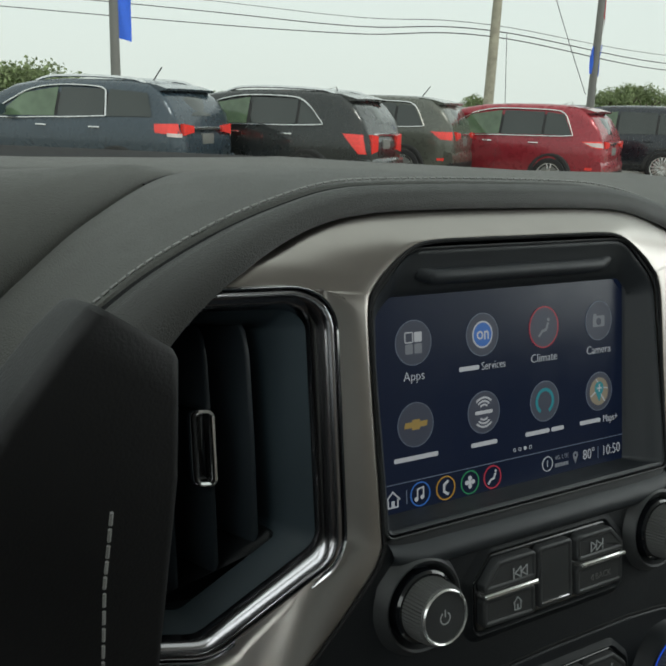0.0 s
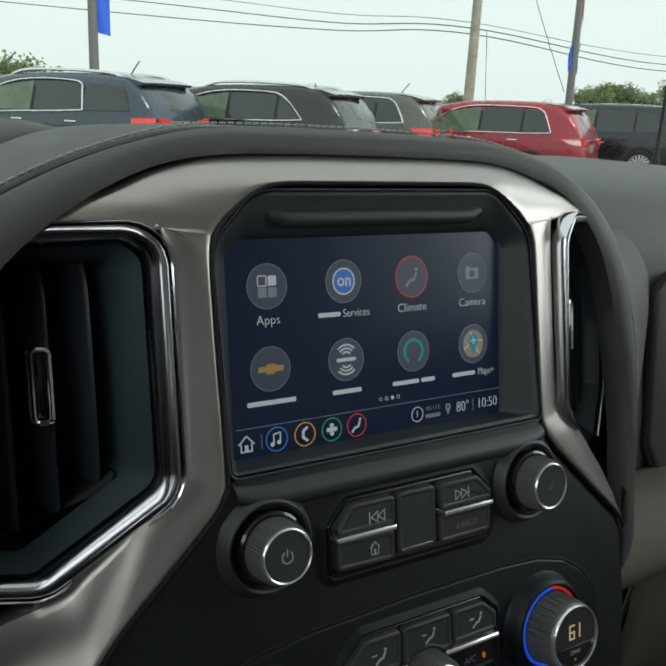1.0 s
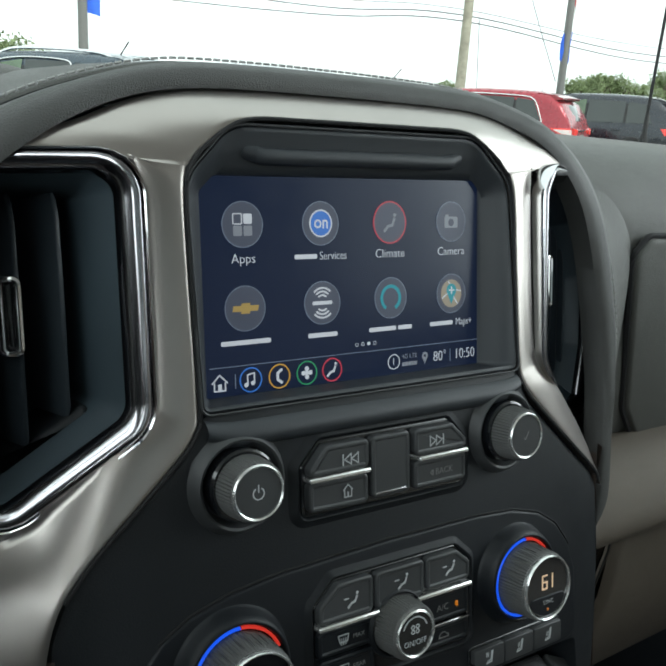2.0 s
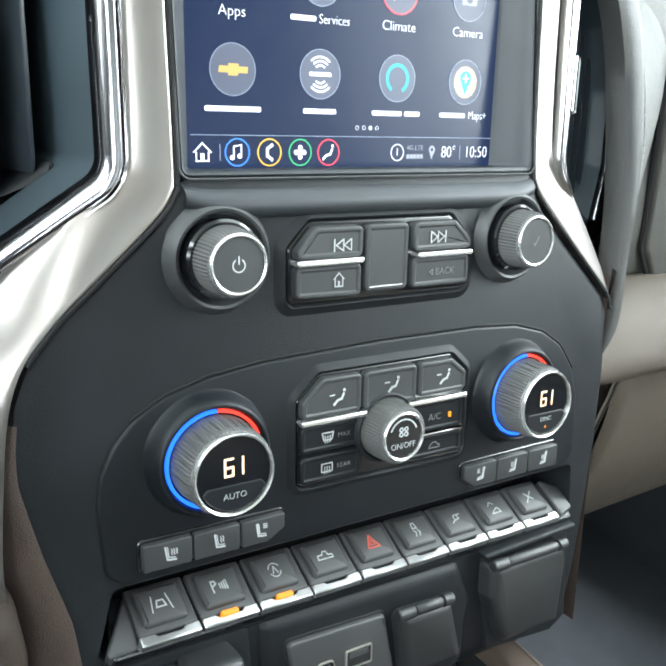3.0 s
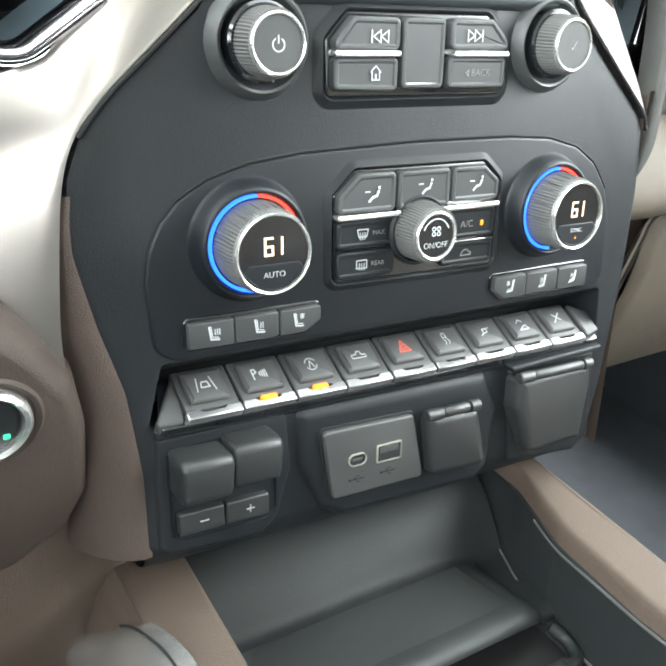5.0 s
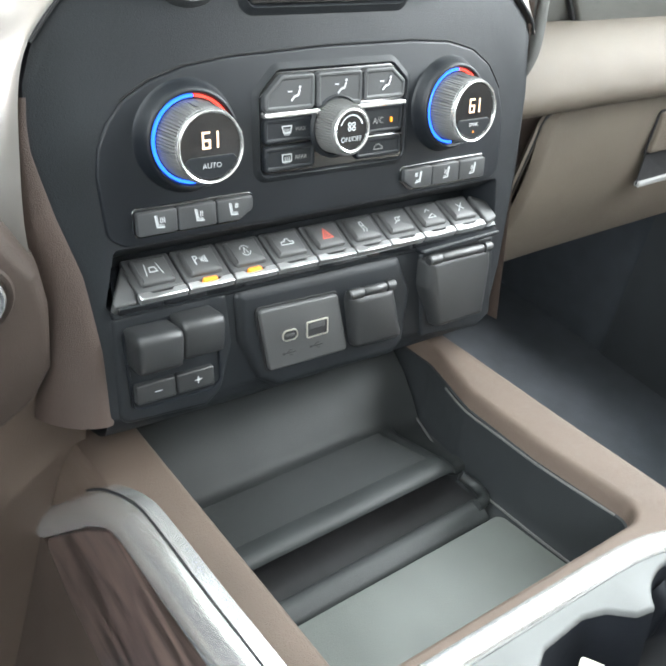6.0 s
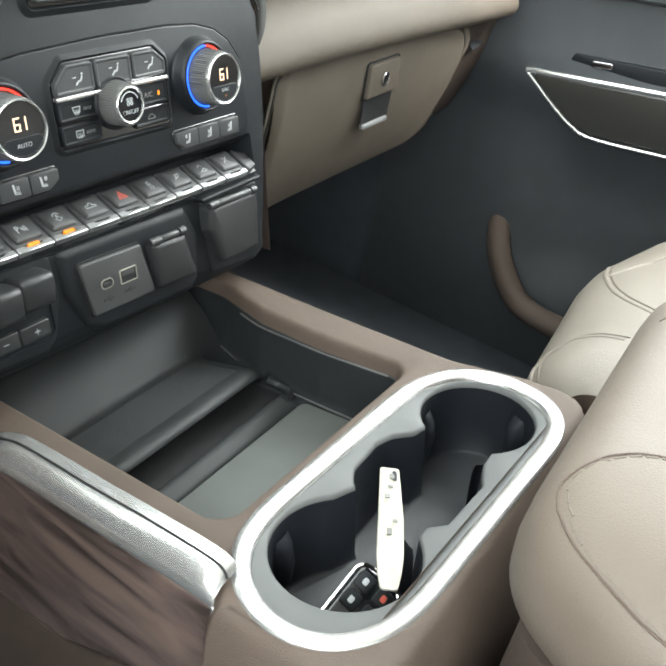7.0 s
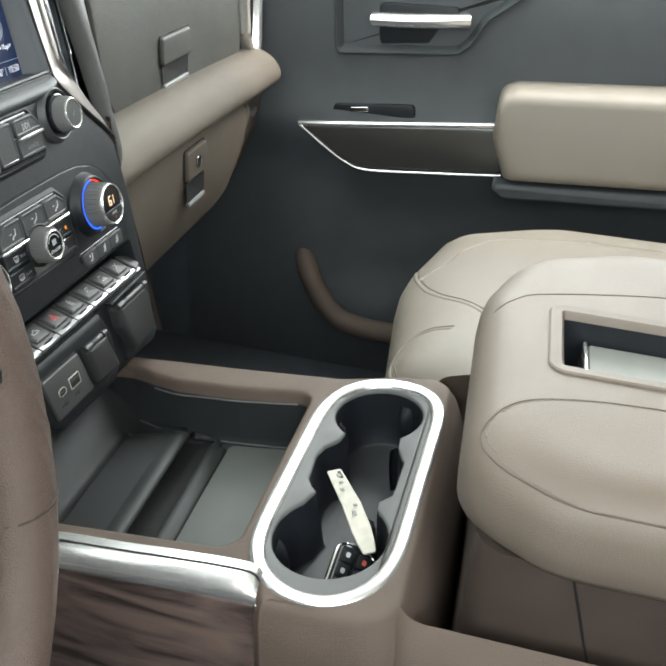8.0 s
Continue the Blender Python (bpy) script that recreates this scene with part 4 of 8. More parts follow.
def climate_dial(cx, cy, low, label, led):
    d = thing("temperature_dial", label, "dial", group="temperature dials")
    part("surround", turned(cx, cy, [(0.0272, -0.0030), (0.0262, -0.0024), (0.0250, -0.0004), (0.0240, 0.0028), (0.0230, 0.0052), (0.0220, 0.0062), (0.0211, 0.0060), (0.0206, 0.0050), (0.0203, 0.0030)], F, 60), M_PANEL, d, angle=60)
    part("trough", turned(cx, cy, [(0.0206, -0.003), (0.0206, 0.0040), (0.0170, 0.0040), (0.0170, -0.003)], F, 60), M_GLOSS, d)
    for name, a0, a1, m in (("cold_light", 88, 268, M_BLUE), ("warm_light", 22, 87, M_REDGLOW)):
        part(name, turned(cx, cy, [(0.0188, 0.003), (0.0188, 0.0050), (0.0191, 0.0055), (0.0197, 0.0055), (0.0201, 0.0050), (0.0201, 0.003)], F, 40, None, a0, a1), m, d, "lit blue arc" if m is M_BLUE else "lit red arc")
    part("grip", knurl(cx, cy, 0.0170, 0.0030, 0.0186, 74), M_RUBBER, d)
    bm = bmesh.new()
    for k in range(14):
        a = radians(30 + k * 12)
        ca, sa = math.cos(a), math.sin(a)
        tube([F(cx + r * ca, cy + r * sa, w) for r, w in ((0.0178, 0.0080), (0.0175, 0.0120), (0.0173, 0.0160))], 0.00022, bm, 5)
    tagged(part("grip_tick", bm, M_KEYCAP, d), kind="stuff")
    part("ring", turned(cx, cy, [(0.0163, 0.0180), (0.0164, 0.0202), (0.0158, 0.0212), (0.0151, 0.0208), (0.0148, 0.0184)], F, 60), M_SATIN, d, "chrome ring")
    part("face", plate(circle(cx, cy, 0.0151, 48), 0.010, 0.0198, 0.0004, F), M_GLOSS, d, "black glass face with lit digits")
    gx, gy, gw, gh = cx - 0.0020, cy + 0.0030, 0.0016, 0.0033
    bm = stroke([(gx + gw, gy + gh), (gx - gw, gy + gh), (gx - gw, gy - gh), (gx + gw, gy - gh), (gx + gw, gy), (gx - gw, gy)], 0.0009, F, 0.01995)
    stroke([(cx + 0.0036, gy - gh), (cx + 0.0036, gy + gh)], 0.0009, F, 0.01995, bm)
    part("digits", bm, M_DIGIT, d, "lit digits 61")
    cap = [(x, y) for x, y in circle(cx, cy, 0.0141, 72) if y < cy - 0.0056]
    cap.sort()
    cap = [cap[0], *[(x, y) for x, y in cap[1:-1]], cap[-1], (cx + 0.0108, cy - 0.0040), (cx - 0.0108, cy - 0.0040)]
    part("push_key", plate(rounded(cap, 0.0005, 2), 0.016, 0.0204, 0.0003, F), M_PANEL, d)
    words(low, 0.0034 if low == "AUTO" else 0.0030, M_LEGEND, d, F, cx, cy - 0.0082 if low == "AUTO" else cy - 0.0070, 0.0205)
    if led:
        part("indicator", plate(circle(cx, cy - 0.0108, 0.0006, 12), 0.017, 0.0206, 0.0002, F), M_AMBER, d)
    return d


climate_dial(-0.0797, -0.0004, "AUTO", "driver temperature dial with lit arc and digits", False)
climate_dial(0.0824, 0.0008, "SYNC", "passenger temperature dial with lit arc and digits", True)


# ---- heated seat keys
def heat_keys(sign):
    h = thing("seat_heat_keys", "row of three black seat heating keys", "button panel", group="seat heating keys")
    x0, x1 = (-0.1085, -0.0470) if sign < 0 else (0.0515, 0.1168)
    body = [(x0, -0.0438), (x1 - 0.008, -0.0440), (x1, -0.0385), (x1, -0.0316), (x0, -0.0314)]
    if sign > 0:
        body = [(x0, -0.0314), (x0, -0.0385), (x0 + 0.007, -0.0440), (x1, -0.0440), (x1, -0.0312)]
    part("surround", plate(rounded(inset(body, -0.0012), 0.003, 4), -0.008, -0.0016, 0.0008, F), M_GLOSS, h)
    wd = (x1 - x0) / 3
    for k in range(3):
        a, b = x0 + k * wd + 0.0003, x0 + (k + 1) * wd - 0.0003
        poly = [(a, -0.0434), (b, -0.0434), (b, -0.0320), (a, -0.0320)]
        if sign < 0 and k == 2:
            poly = [(a, -0.0434), (b - 0.008, -0.0434), (b, -0.0385), (b, -0.0320), (a, -0.0320)]
        if sign > 0 and k == 0:
            poly = [(a, -0.0320), (a, -0.0385), (a + 0.007, -0.0434), (b, -0.0434), (b, -0.0320)]
        part("key", plate(rounded(poly, 0.001, 2), -0.006, 0.0008, 0.0007, F), M_KEYCAP, h)
        c = (a + b) / 2 + (0.001 if k < 2 else -0.001) * (1 if sign < 0 else 0)
        fl = -1 if sign > 0 else 1
        bm = stroke([(c - fl * 0.0022, -0.0344), (c - fl * 0.0014, -0.0398), (c + fl * 0.0020, -0.0402)], 0.0008, F, 0.0009)
        stroke([(c - fl * 0.0014, -0.0344), (c - fl * 0.0008, -0.0388), (c + fl * 0.0018, -0.0392)], 0.0004, F, 0.0009, bm)
        if (k == 2) == (sign < 0) and k != 1:
            for q in range(4):
                turned(c + fl * (0.0012 + 0.0008 * (q % 2)), -0.0352 - 0.0011 * (q // 2), [(0.0003, 0.0008), (0.0003, 0.00095), (0.0006, 0.00095), (0.0006, 0.0008)], F, 10, bm)
        else:
            for q in range(3 if k == 0 else 2):
                x = c + fl * (0.0002 + q * 0.0010)
                stroke([(x, -0.0356), (x + 0.0004, -0.0364), (x, -0.0372), (x + 0.0004, -0.0380)], 0.0004, F, 0.0009, bm)
        part("seat_symbol", bm, M_LEGEND, h)
    return h


heat_keys(-1)
heat_keys(1)

# ---- row of nine toggle keys under the climate panel
ROW_W = 0.02594
RX0 = -0.1110


def R(a, b, h):
    """A point of the sloping key row: across, up its slope and out of it."""
    return F(a, -0.0772 + 0.0120 * b / 0.0205 + h * 0.86, 0.0004 - 0.0200 * b / 0.0205 + h * 0.51)


row = thing("switch_row", "row of nine grey keys with bright lower edges", "switch panel")
part("bed", plate(rounded([(-0.1225, -0.0002), (0.1345, -0.0002), (0.1310, 0.0220), (-0.1165, 0.0220)], 0.002, 3), -0.010, 0.0005, 0.0006, R), M_GLOSS, row)
for sgn, xa, xb in ((-1, -0.1250, -0.1118), (1, 0.1228, 0.1300)):
    poly = [(xa, 0.0005), (xb, 0.0005), (xb + 0.005, 0.0215), (xa + 0.0155, 0.0222)] if sgn < 0 else [(xa, 0.0005), (xb + 0.0040, 0.0030), (xb + 0.0050, 0.0150), (xa + 0.001, 0.0215)]
    part("end_cap", plate(rounded(poly, 0.0015, 3), -0.008, 0.0048 if sgn > 0 else 0.0022, 0.0012, R), M_ROWKEY, row)


def row_symbol(i, c):
    bm = bmesh.new()
    y = 0.0132
    if i == 0:
        stroke([(c - 0.0042, y - 0.0030), (c - 0.0030, y + 0.0030)], 0.0005, R, 0.0061, bm)
        stroke([(c + 0.0042, y - 0.0030), (c + 0.0030, y + 0.0030)], 0.0005, R, 0.0061, bm)
        stroke([(c - 0.0020, y - 0.0014), (c - 0.0013, y + 0.0010), (c + 0.0013, y + 0.0010), (c + 0.0020, y - 0.0014)], 0.0006, R, 0.0061, bm, True)
    elif i == 1:
        stroke([(c - 0.0034, y - 0.0022), (c - 0.0034, y + 0.0022), (c - 0.0018, y + 0.0022), (c - 0.0014, y + 0.0010), (c - 0.0034, y)], 0.0006, R, 0.0061, bm)
        for k in range(4):
            stroke([(c + k * 0.0010, y - 0.0010 - 0.0003 * k), (c + k * 0.0010, y + 0.0008 + 0.0003 * k)], 0.0005, R, 0.0061, bm)
    elif i == 2:
        for a0 in (30, 210):
            pts = [(c + 0.0028 * math.cos(radians(a0 + q * 12)), y + 0.0028 * math.sin(radians(a0 + q * 12))) for q in range(12)]
            stroke(pts, 0.0005, R, 0.0061, bm)
        stroke([(c - 0.0012, y - 0.0014), (c, y + 0.0016), (c + 0.0012, y - 0.0014)], 0.0005, R, 0.0061, bm)
    elif i == 3:
        stroke([(c - 0.0040, y - 0.0014), (c - 0.0038, y + 0.0004), (c - 0.0014, y + 0.0004), (c - 0.0006, y + 0.0018), (c + 0.0012, y + 0.0018), (c + 0.0016, y), (c + 0.0036, y), (c + 0.0036, y - 0.0014)], 0.0005, R, 0.0061, bm, True)
    elif i == 4:
        stroke([(c - 0.0032, y - 0.0024), (c, y + 0.0032), (c + 0.0032, y - 0.0024)], 0.0007, R, 0.0061, bm, True)
        stroke([(c - 0.0014, y - 0.0012), (c, y + 0.0012), (c + 0.0014, y - 0.0012)], 0.0004, R, 0.0061, bm, True)
    elif i == 5:
        stroke([(c - 0.0012, y + 0.0006), (c - 0.0008, y + 0.0030), (c + 0.0008, y + 0.0030), (c + 0.0012, y + 0.0006)], 0.0006, R, 0.0061, bm, True)
        stroke([(c - 0.0012, y - 0.0004), (c - 0.0002, y - 0.0014), (c - 0.0012, y - 0.0030)], 0.0005, R, 0.0061, bm)
        stroke([(c + 0.0010, y - 0.0004), (c + 0.0020, y - 0.0014), (c + 0.0010, y - 0.0030)], 0.0005, R, 0.0061, bm)
    elif i == 6:
        stroke([(c - 0.0030, y - 0.0020), (c - 0.0010, y - 0.0010), (c - 0.0010, y + 0.0012), (c + 0.0010, y + 0.0016), (c + 0.0016, y - 0.0006), (c - 0.0010, y - 0.0010)], 0.0005, R, 0.0061, bm)
        stroke([(c + 0.0014, y + 0.0012), (c + 0.0034, y + 0.0016)], 0.0005, R, 0.0061, bm)
    elif i == 7:
        stroke([(c - 0.0030, y + 0.0010), (c - 0.0010, y + 0.0028), (c + 0.0010, y + 0.0014)], 0.0005, R, 0.0061, bm)
        stroke([(c - 0.0030, y - 0.0030), (c + 0.0030, y - 0.0030), (c + 0.0020, y - 0.0006), (c, y - 0.0012)], 0.0005, R, 0.0061, bm, True)
    else:
        stroke([(c - 0.0030, y - 0.0024), (c + 0.0030, y + 0.0026)], 0.0006, R, 0.0061, bm)
        stroke([(c - 0.0018, y + 0.0022), (c - 0.0004, y + 0.0006), (c + 0.0022, y - 0.0014)], 0.0006, R, 0.0061, bm)
    return bm


for i in range(9):
    a, b = RX0 + i * ROW_W + 0.0006, RX0 + (i + 1) * ROW_W - 0.0006
    base = part("toggle_key", plate(rounded(rect(a, 0.0036, b, 0.0222), 0.0012, 3), -0.004, 0.0036, 0.0010, R), M_ROWKEY, row)
    part("key_pad", plate(rounded([(a + 0.0030, 0.0060), (b - 0.0034, 0.0060), (b - 0.0030, 0.0206), (a + 0.0026, 0.0206)], 0.0014, 3), 0.002, 0.0060, 0.0020, R), M_ROWKEY, base)
    part("key_symbol", row_symbol(i, (a + b) / 2 - 0.0004), M_RED if i == 4 else M_LEGEND, base)
    nx = (a + b) / 2
    edge = [(a, 0.0), (b, 0.0), (b, 0.0038), (nx + 0.0064, 0.0038), (nx + 0.0050, 0.0025), (nx - 0.0050, 0.0025), (nx - 0.0064, 0.0038), (a, 0.0038)]
    part("bright_edge", plate(rounded(edge, 0.0004, 2), -0.004, 0.0042, 0.0005, R), M_KEYEDGE, base, "bright satin metal edge")
    if i in (1, 2):
        part("indicator", plate(rounded(rect(nx - 0.0040, 0.0020, nx + 0.0036, 0.0042), 0.0006, 2), 0.001, 0.0050, 0.0004, R), M_AMBER, base, "lit amber indicator")
part("lower_ledge", plate(rounded([(-0.1240, -0.0835), (0.1360, -0.0835), (0.1360, -0.0785), (-0.1240, -0.0785)], 0.001, 2), -0.02, -0.0018, 0.0015, F), M_BLACK, row)

SKIRT = [(-0.1380, -0.0062), (-0.1460, -0.0078), (-0.1530, -0.0120), (-0.1580, -0.0200), (-0.1610, -0.0320), (-0.1620, -0.0550)]
part("lower_skirt", lofted(bmesh.new(), [[F(u, v, w - 0.10 * max(0.0, abs(u) - 0.11)) for v, w in SKIRT] for u in (-0.130, -0.120, -0.06, 0.0, 0.06, 0.120, 0.134)], False), M_BLACK, stack, angle=60)

# ---- usb panel
usb = thing("usb_panel", "grey panel with two charging ports", "charging ports")
CHIN = [(-0.0600, -0.0812), (0.0548, -0.0828), (0.0662, -0.1070), (0.0620, -0.1420), (0.0520, -0.1500), (-0.0330, -0.1480), (-0.0470, -0.1390), (-0.0590, -0.1120)]
prof = [(0.0, -0.030), (0.0, -0.0085), (0.0008, -0.0052), (0.0024, -0.0026), (0.0045, -0.0012), (0.0070, -0.0006)]
part("pod", lofted(bmesh.new(), rings(CHIN, 0.006, prof, F), True, False, True), M_BLACK, usb, angle=60)
part("plate_gap", plate(rounded([(-0.0482, -0.0936), (0.0066, -0.0950), (0.0150, -0.1346), (-0.0416, -0.1342)], 0.003, 3), -0.004, 0.0002, 0.0003, F), M_GAP, usb)
part("plate", plate(rounded([(-0.0466, -0.0950), (0.0054, -0.0963), (0.0134, -0.1331), (-0.0403, -0.1327)], 0.0022, 4), -0.004, 0.0026, 0.0012, F), M_ROWKEY, usb, "dark grey satin port plate")
for x, hw, hh, rr in ((-0.0274, 0.0054, 0.0036, 0.0034), (-0.0091, 0.0076, 0.0052, 0.0012)):
    outer = rounded(rect(x - hw, -0.1132 - hh, x + hw, -0.1132 + hh), rr, 5)
    bm = bmesh.new()
    lofted(bm, [[F(a, b, 0.002) for a, b in outer], [F(a, b, 0.0034) for a, b in inset(outer, 0.0003)], [F(a, b, 0.0034) for a, b in inset(outer, 0.0009)], [F(a, b, -0.004) for a, b in inset(outer, 0.0010)]], True)
    port = part("port", bm, M_PORT, usb, "metal rimmed port opening")
    part("port_hole", plate(inset(outer, 0.0009), 0.001, 0.00285, 0.0001, F), M_GAP, port)
    if hh > 0.004:
        part("port_tongue", plate(rect(x - 0.0054, -0.1130, x + 0.0054, -0.1098), 0.001, 0.0031, 0.0002, F), M_ROWKEY, port)
    else:
        part("port_tongue", plate(rounded(rect(x - 0.0030, -0.1140, x + 0.0030, -0.1124), 0.0006, 3), 0.001, 0.0031, 0.0002, F), M_ROWKEY, port)
    y = -0.1242
    bm = stroke([(x - 0.0036, y), (x + 0.0040, y)], 0.0005, F, 0.0027)
    stroke([(x - 0.0020, y), (x, y + 0.0017), (x + 0.0014, y + 0.0017)], 0.0004, F, 0.0027, bm)
    stroke([(x - 0.0008, y), (x + 0.0008, y - 0.0017), (x + 0.0020, y - 0.0017)], 0.0004, F, 0.0027, bm)
    plate(circle(x - 0.0040, y, 0.0008, 10), 0.002, 0.00275, 0.0001, F, bm)
    part("port_symbol", bm, M_GAP, usb)


def outlet_cover(name, poly, hi, label, hinge):
    c = thing(name, label, "outlet cover")
    bm = bmesh.new()
    prof = [(0.0, -0.01), (0.0004, hi - 0.0050), (0.0014, hi - 0.0022), (0.0030, hi - 0.0008), (0.0052, hi)]
    lofted(bm, rings(poly, 0.0045, prof, F), True, True, True)
    part("lid", bm, M_GRIP, c, angle=60)
    x0, x1, y = hinge
    for a, b in ((x0, x0 + 0.010), (x0 + 0.0106, x1 - 0.0068), (x1 - 0.0062, x1)):
        n = 16
        r0 = 0.0032 if a != x0 + 0.0106 else 0.0028
        prof = [[F(a + (b - a) * f, y + r * math.cos(2 * math.pi * k / n), hi - 0.0016 + r * math.sin(2 * math.pi * k / n)) for k in range(n)] for f, r in ((0, r0 * 0.8), (0.06, r0), (0.94, r0), (1, r0 * 0.8))]
        part("hinge", lofted(bmesh.new(), prof, True, True, True), M_GRIP, c)
    return c


outlet_cover("power_outlet_cover", [(0.0108, -0.0966), (0.0448, -0.0982), (0.0545, -0.1345), (0.0162, -0.1330)], 0.0072, "closed grey hinged outlet cover beside the ports", (0.0104, 0.0440, -0.0968))
cap2_pod = thing("outlet_housing", "black moulded housing below the key row", "housing")
part("body", plate(rounded([(0.0700, -0.0838), (0.1350, -0.0838), (0.1400, -0.1400), (0.1280, -0.1470), (0.0760, -0.1430)], 0.004, 4), -0.03, -0.0015, 0.0030, F), M_BLACK, cap2_pod)
part("brow", plate(rounded([(0.0660, -0.0812), (0.1330, -0.0790), (0.1335, -0.0822), (0.0680, -0.0846)], 0.001, 3), -0.02, 0.0042, 0.0012, F), M_BLACK, cap2_pod)
outlet_cover("household_outlet_cover", [(0.0702, -0.0872), (0.1240, -0.0862), (0.1262, -0.0990), (0.1236, -0.1345), (0.0816, -0.1350), (0.0700, -0.1060)], 0.0078, "closed square outlet cover with a round hinge", (0.0700, 0.1232, -0.0872))

# ---- trailer brake controller
brake = thing("trailer_brake_control", "black trailer brake controller with sliding grips", "brake controller")
BPOD = [(-0.1258, -0.0792), (-0.0655, -0.0788), (-0.0608, -0.0838), (-0.0585, -0.1120), (-0.0660, -0.1380), (-0.0760, -0.1470), (-0.1220, -0.1440), (-0.1275, -0.1380)]
part("pod", lofted(bmesh.new(), rings(BPOD, 0.006, ((0.0, -0.03), (0.0, -0.0080), (0.0010, -0.0045), (0.0028, -0.0027), (0.0045, -0.0022)), F), True, False, True), M_BLACK, brake, angle=60)
well = rounded([(-0.1192, -0.0895), (-0.0735, -0.0882), (-0.0690, -0.0935), (-0.0690, -0.1310), (-0.0740, -0.1350), (-0.1180, -0.1352)], 0.004, 5)
bm = bmesh.new()
lofted(bm, [[F(a, b, -0.004) for a, b in inset(well, -0.0014)], [F(a, b, -0.0012) for a, b in inset(well, -0.0010)], [F(a, b, -0.0012) for a, b in well], [F(a, b, -0.0035) for a, b in inset(well, 0.0010)]], True, False, True)
part("well", bm, M_PANEL, brake)
GRIP = [(-0.0870, -0.0036), (-0.0864, 0.0096), (-0.0867, 0.0126), (-0.0880, 0.0143), (-0.0904, 0.0149), (-0.1045, 0.0130), (-0.1068, 0.0120), (-0.1080, 0.0098), (-0.1078, -0.0036)]
for x0, x1, up, out in ((-0.1192, -0.0958, -0.0012, 0.0006), (-0.0952, -0.0722, 0.0006, -0.0010)):
    mid_v = sum(v for v, w in GRIP) / len(GRIP)
    loops = []
    for f, k in ((0.0, 0.86), (0.0010, 0.96), (0.0026, 1.0), (x1 - x0 - 0.0026, 1.0), (x1 - x0 - 0.0010, 0.96), (x1 - x0, 0.86)):
        loops.append([F(x0 + f, mid_v + (v - mid_v) * k + up, w * k + out) for v, w in GRIP])
    part("slider", lofted(bmesh.new(), loops, True, True, True), M_GRIP, brake, "black sliding grip", angle=50)
for x0, x1, s in ((-0.1172, -0.0958, "-"), (-0.0950, -0.0738, "+")):
    part("gain_key", plate(rounded(rect(x0, -0.1312, x1, -0.1200), 0.0012, 3), -0.005, 0.0012, 0.0010, F), M_GRIP, brake)
    c = (x0 + x1) / 2 + 0.001
    bm = stroke([(c - 0.0018, -0.1256), (c + 0.0018, -0.1256)], 0.0006, F, 0.0013)
    if s == "+":
        stroke([(c, -0.1274), (c, -0.1238)], 0.0006, F, 0.0013, bm)
    part("gain_symbol", bm, M_LEGEND, brake)
bm = turned(-0.0945, -0.1135, [(0.0015, -0.0034), (0.0015, -0.0030), (0.0020, -0.0030), (0.0020, -0.0034)], F, 16)
stroke([(-0.0975, -0.1160), (-0.0918, -0.1154)], 0.0005, F, -0.0031, bm)
for dx in (-0.0020, 0.0012):
    stroke([(-0.0945 + dx, -0.1166), (-0.0940 + dx, -0.1172)], 0.0008, F, -0.0031, bm)
part("trailer_symbol", bm, M_LEGEND, brake)


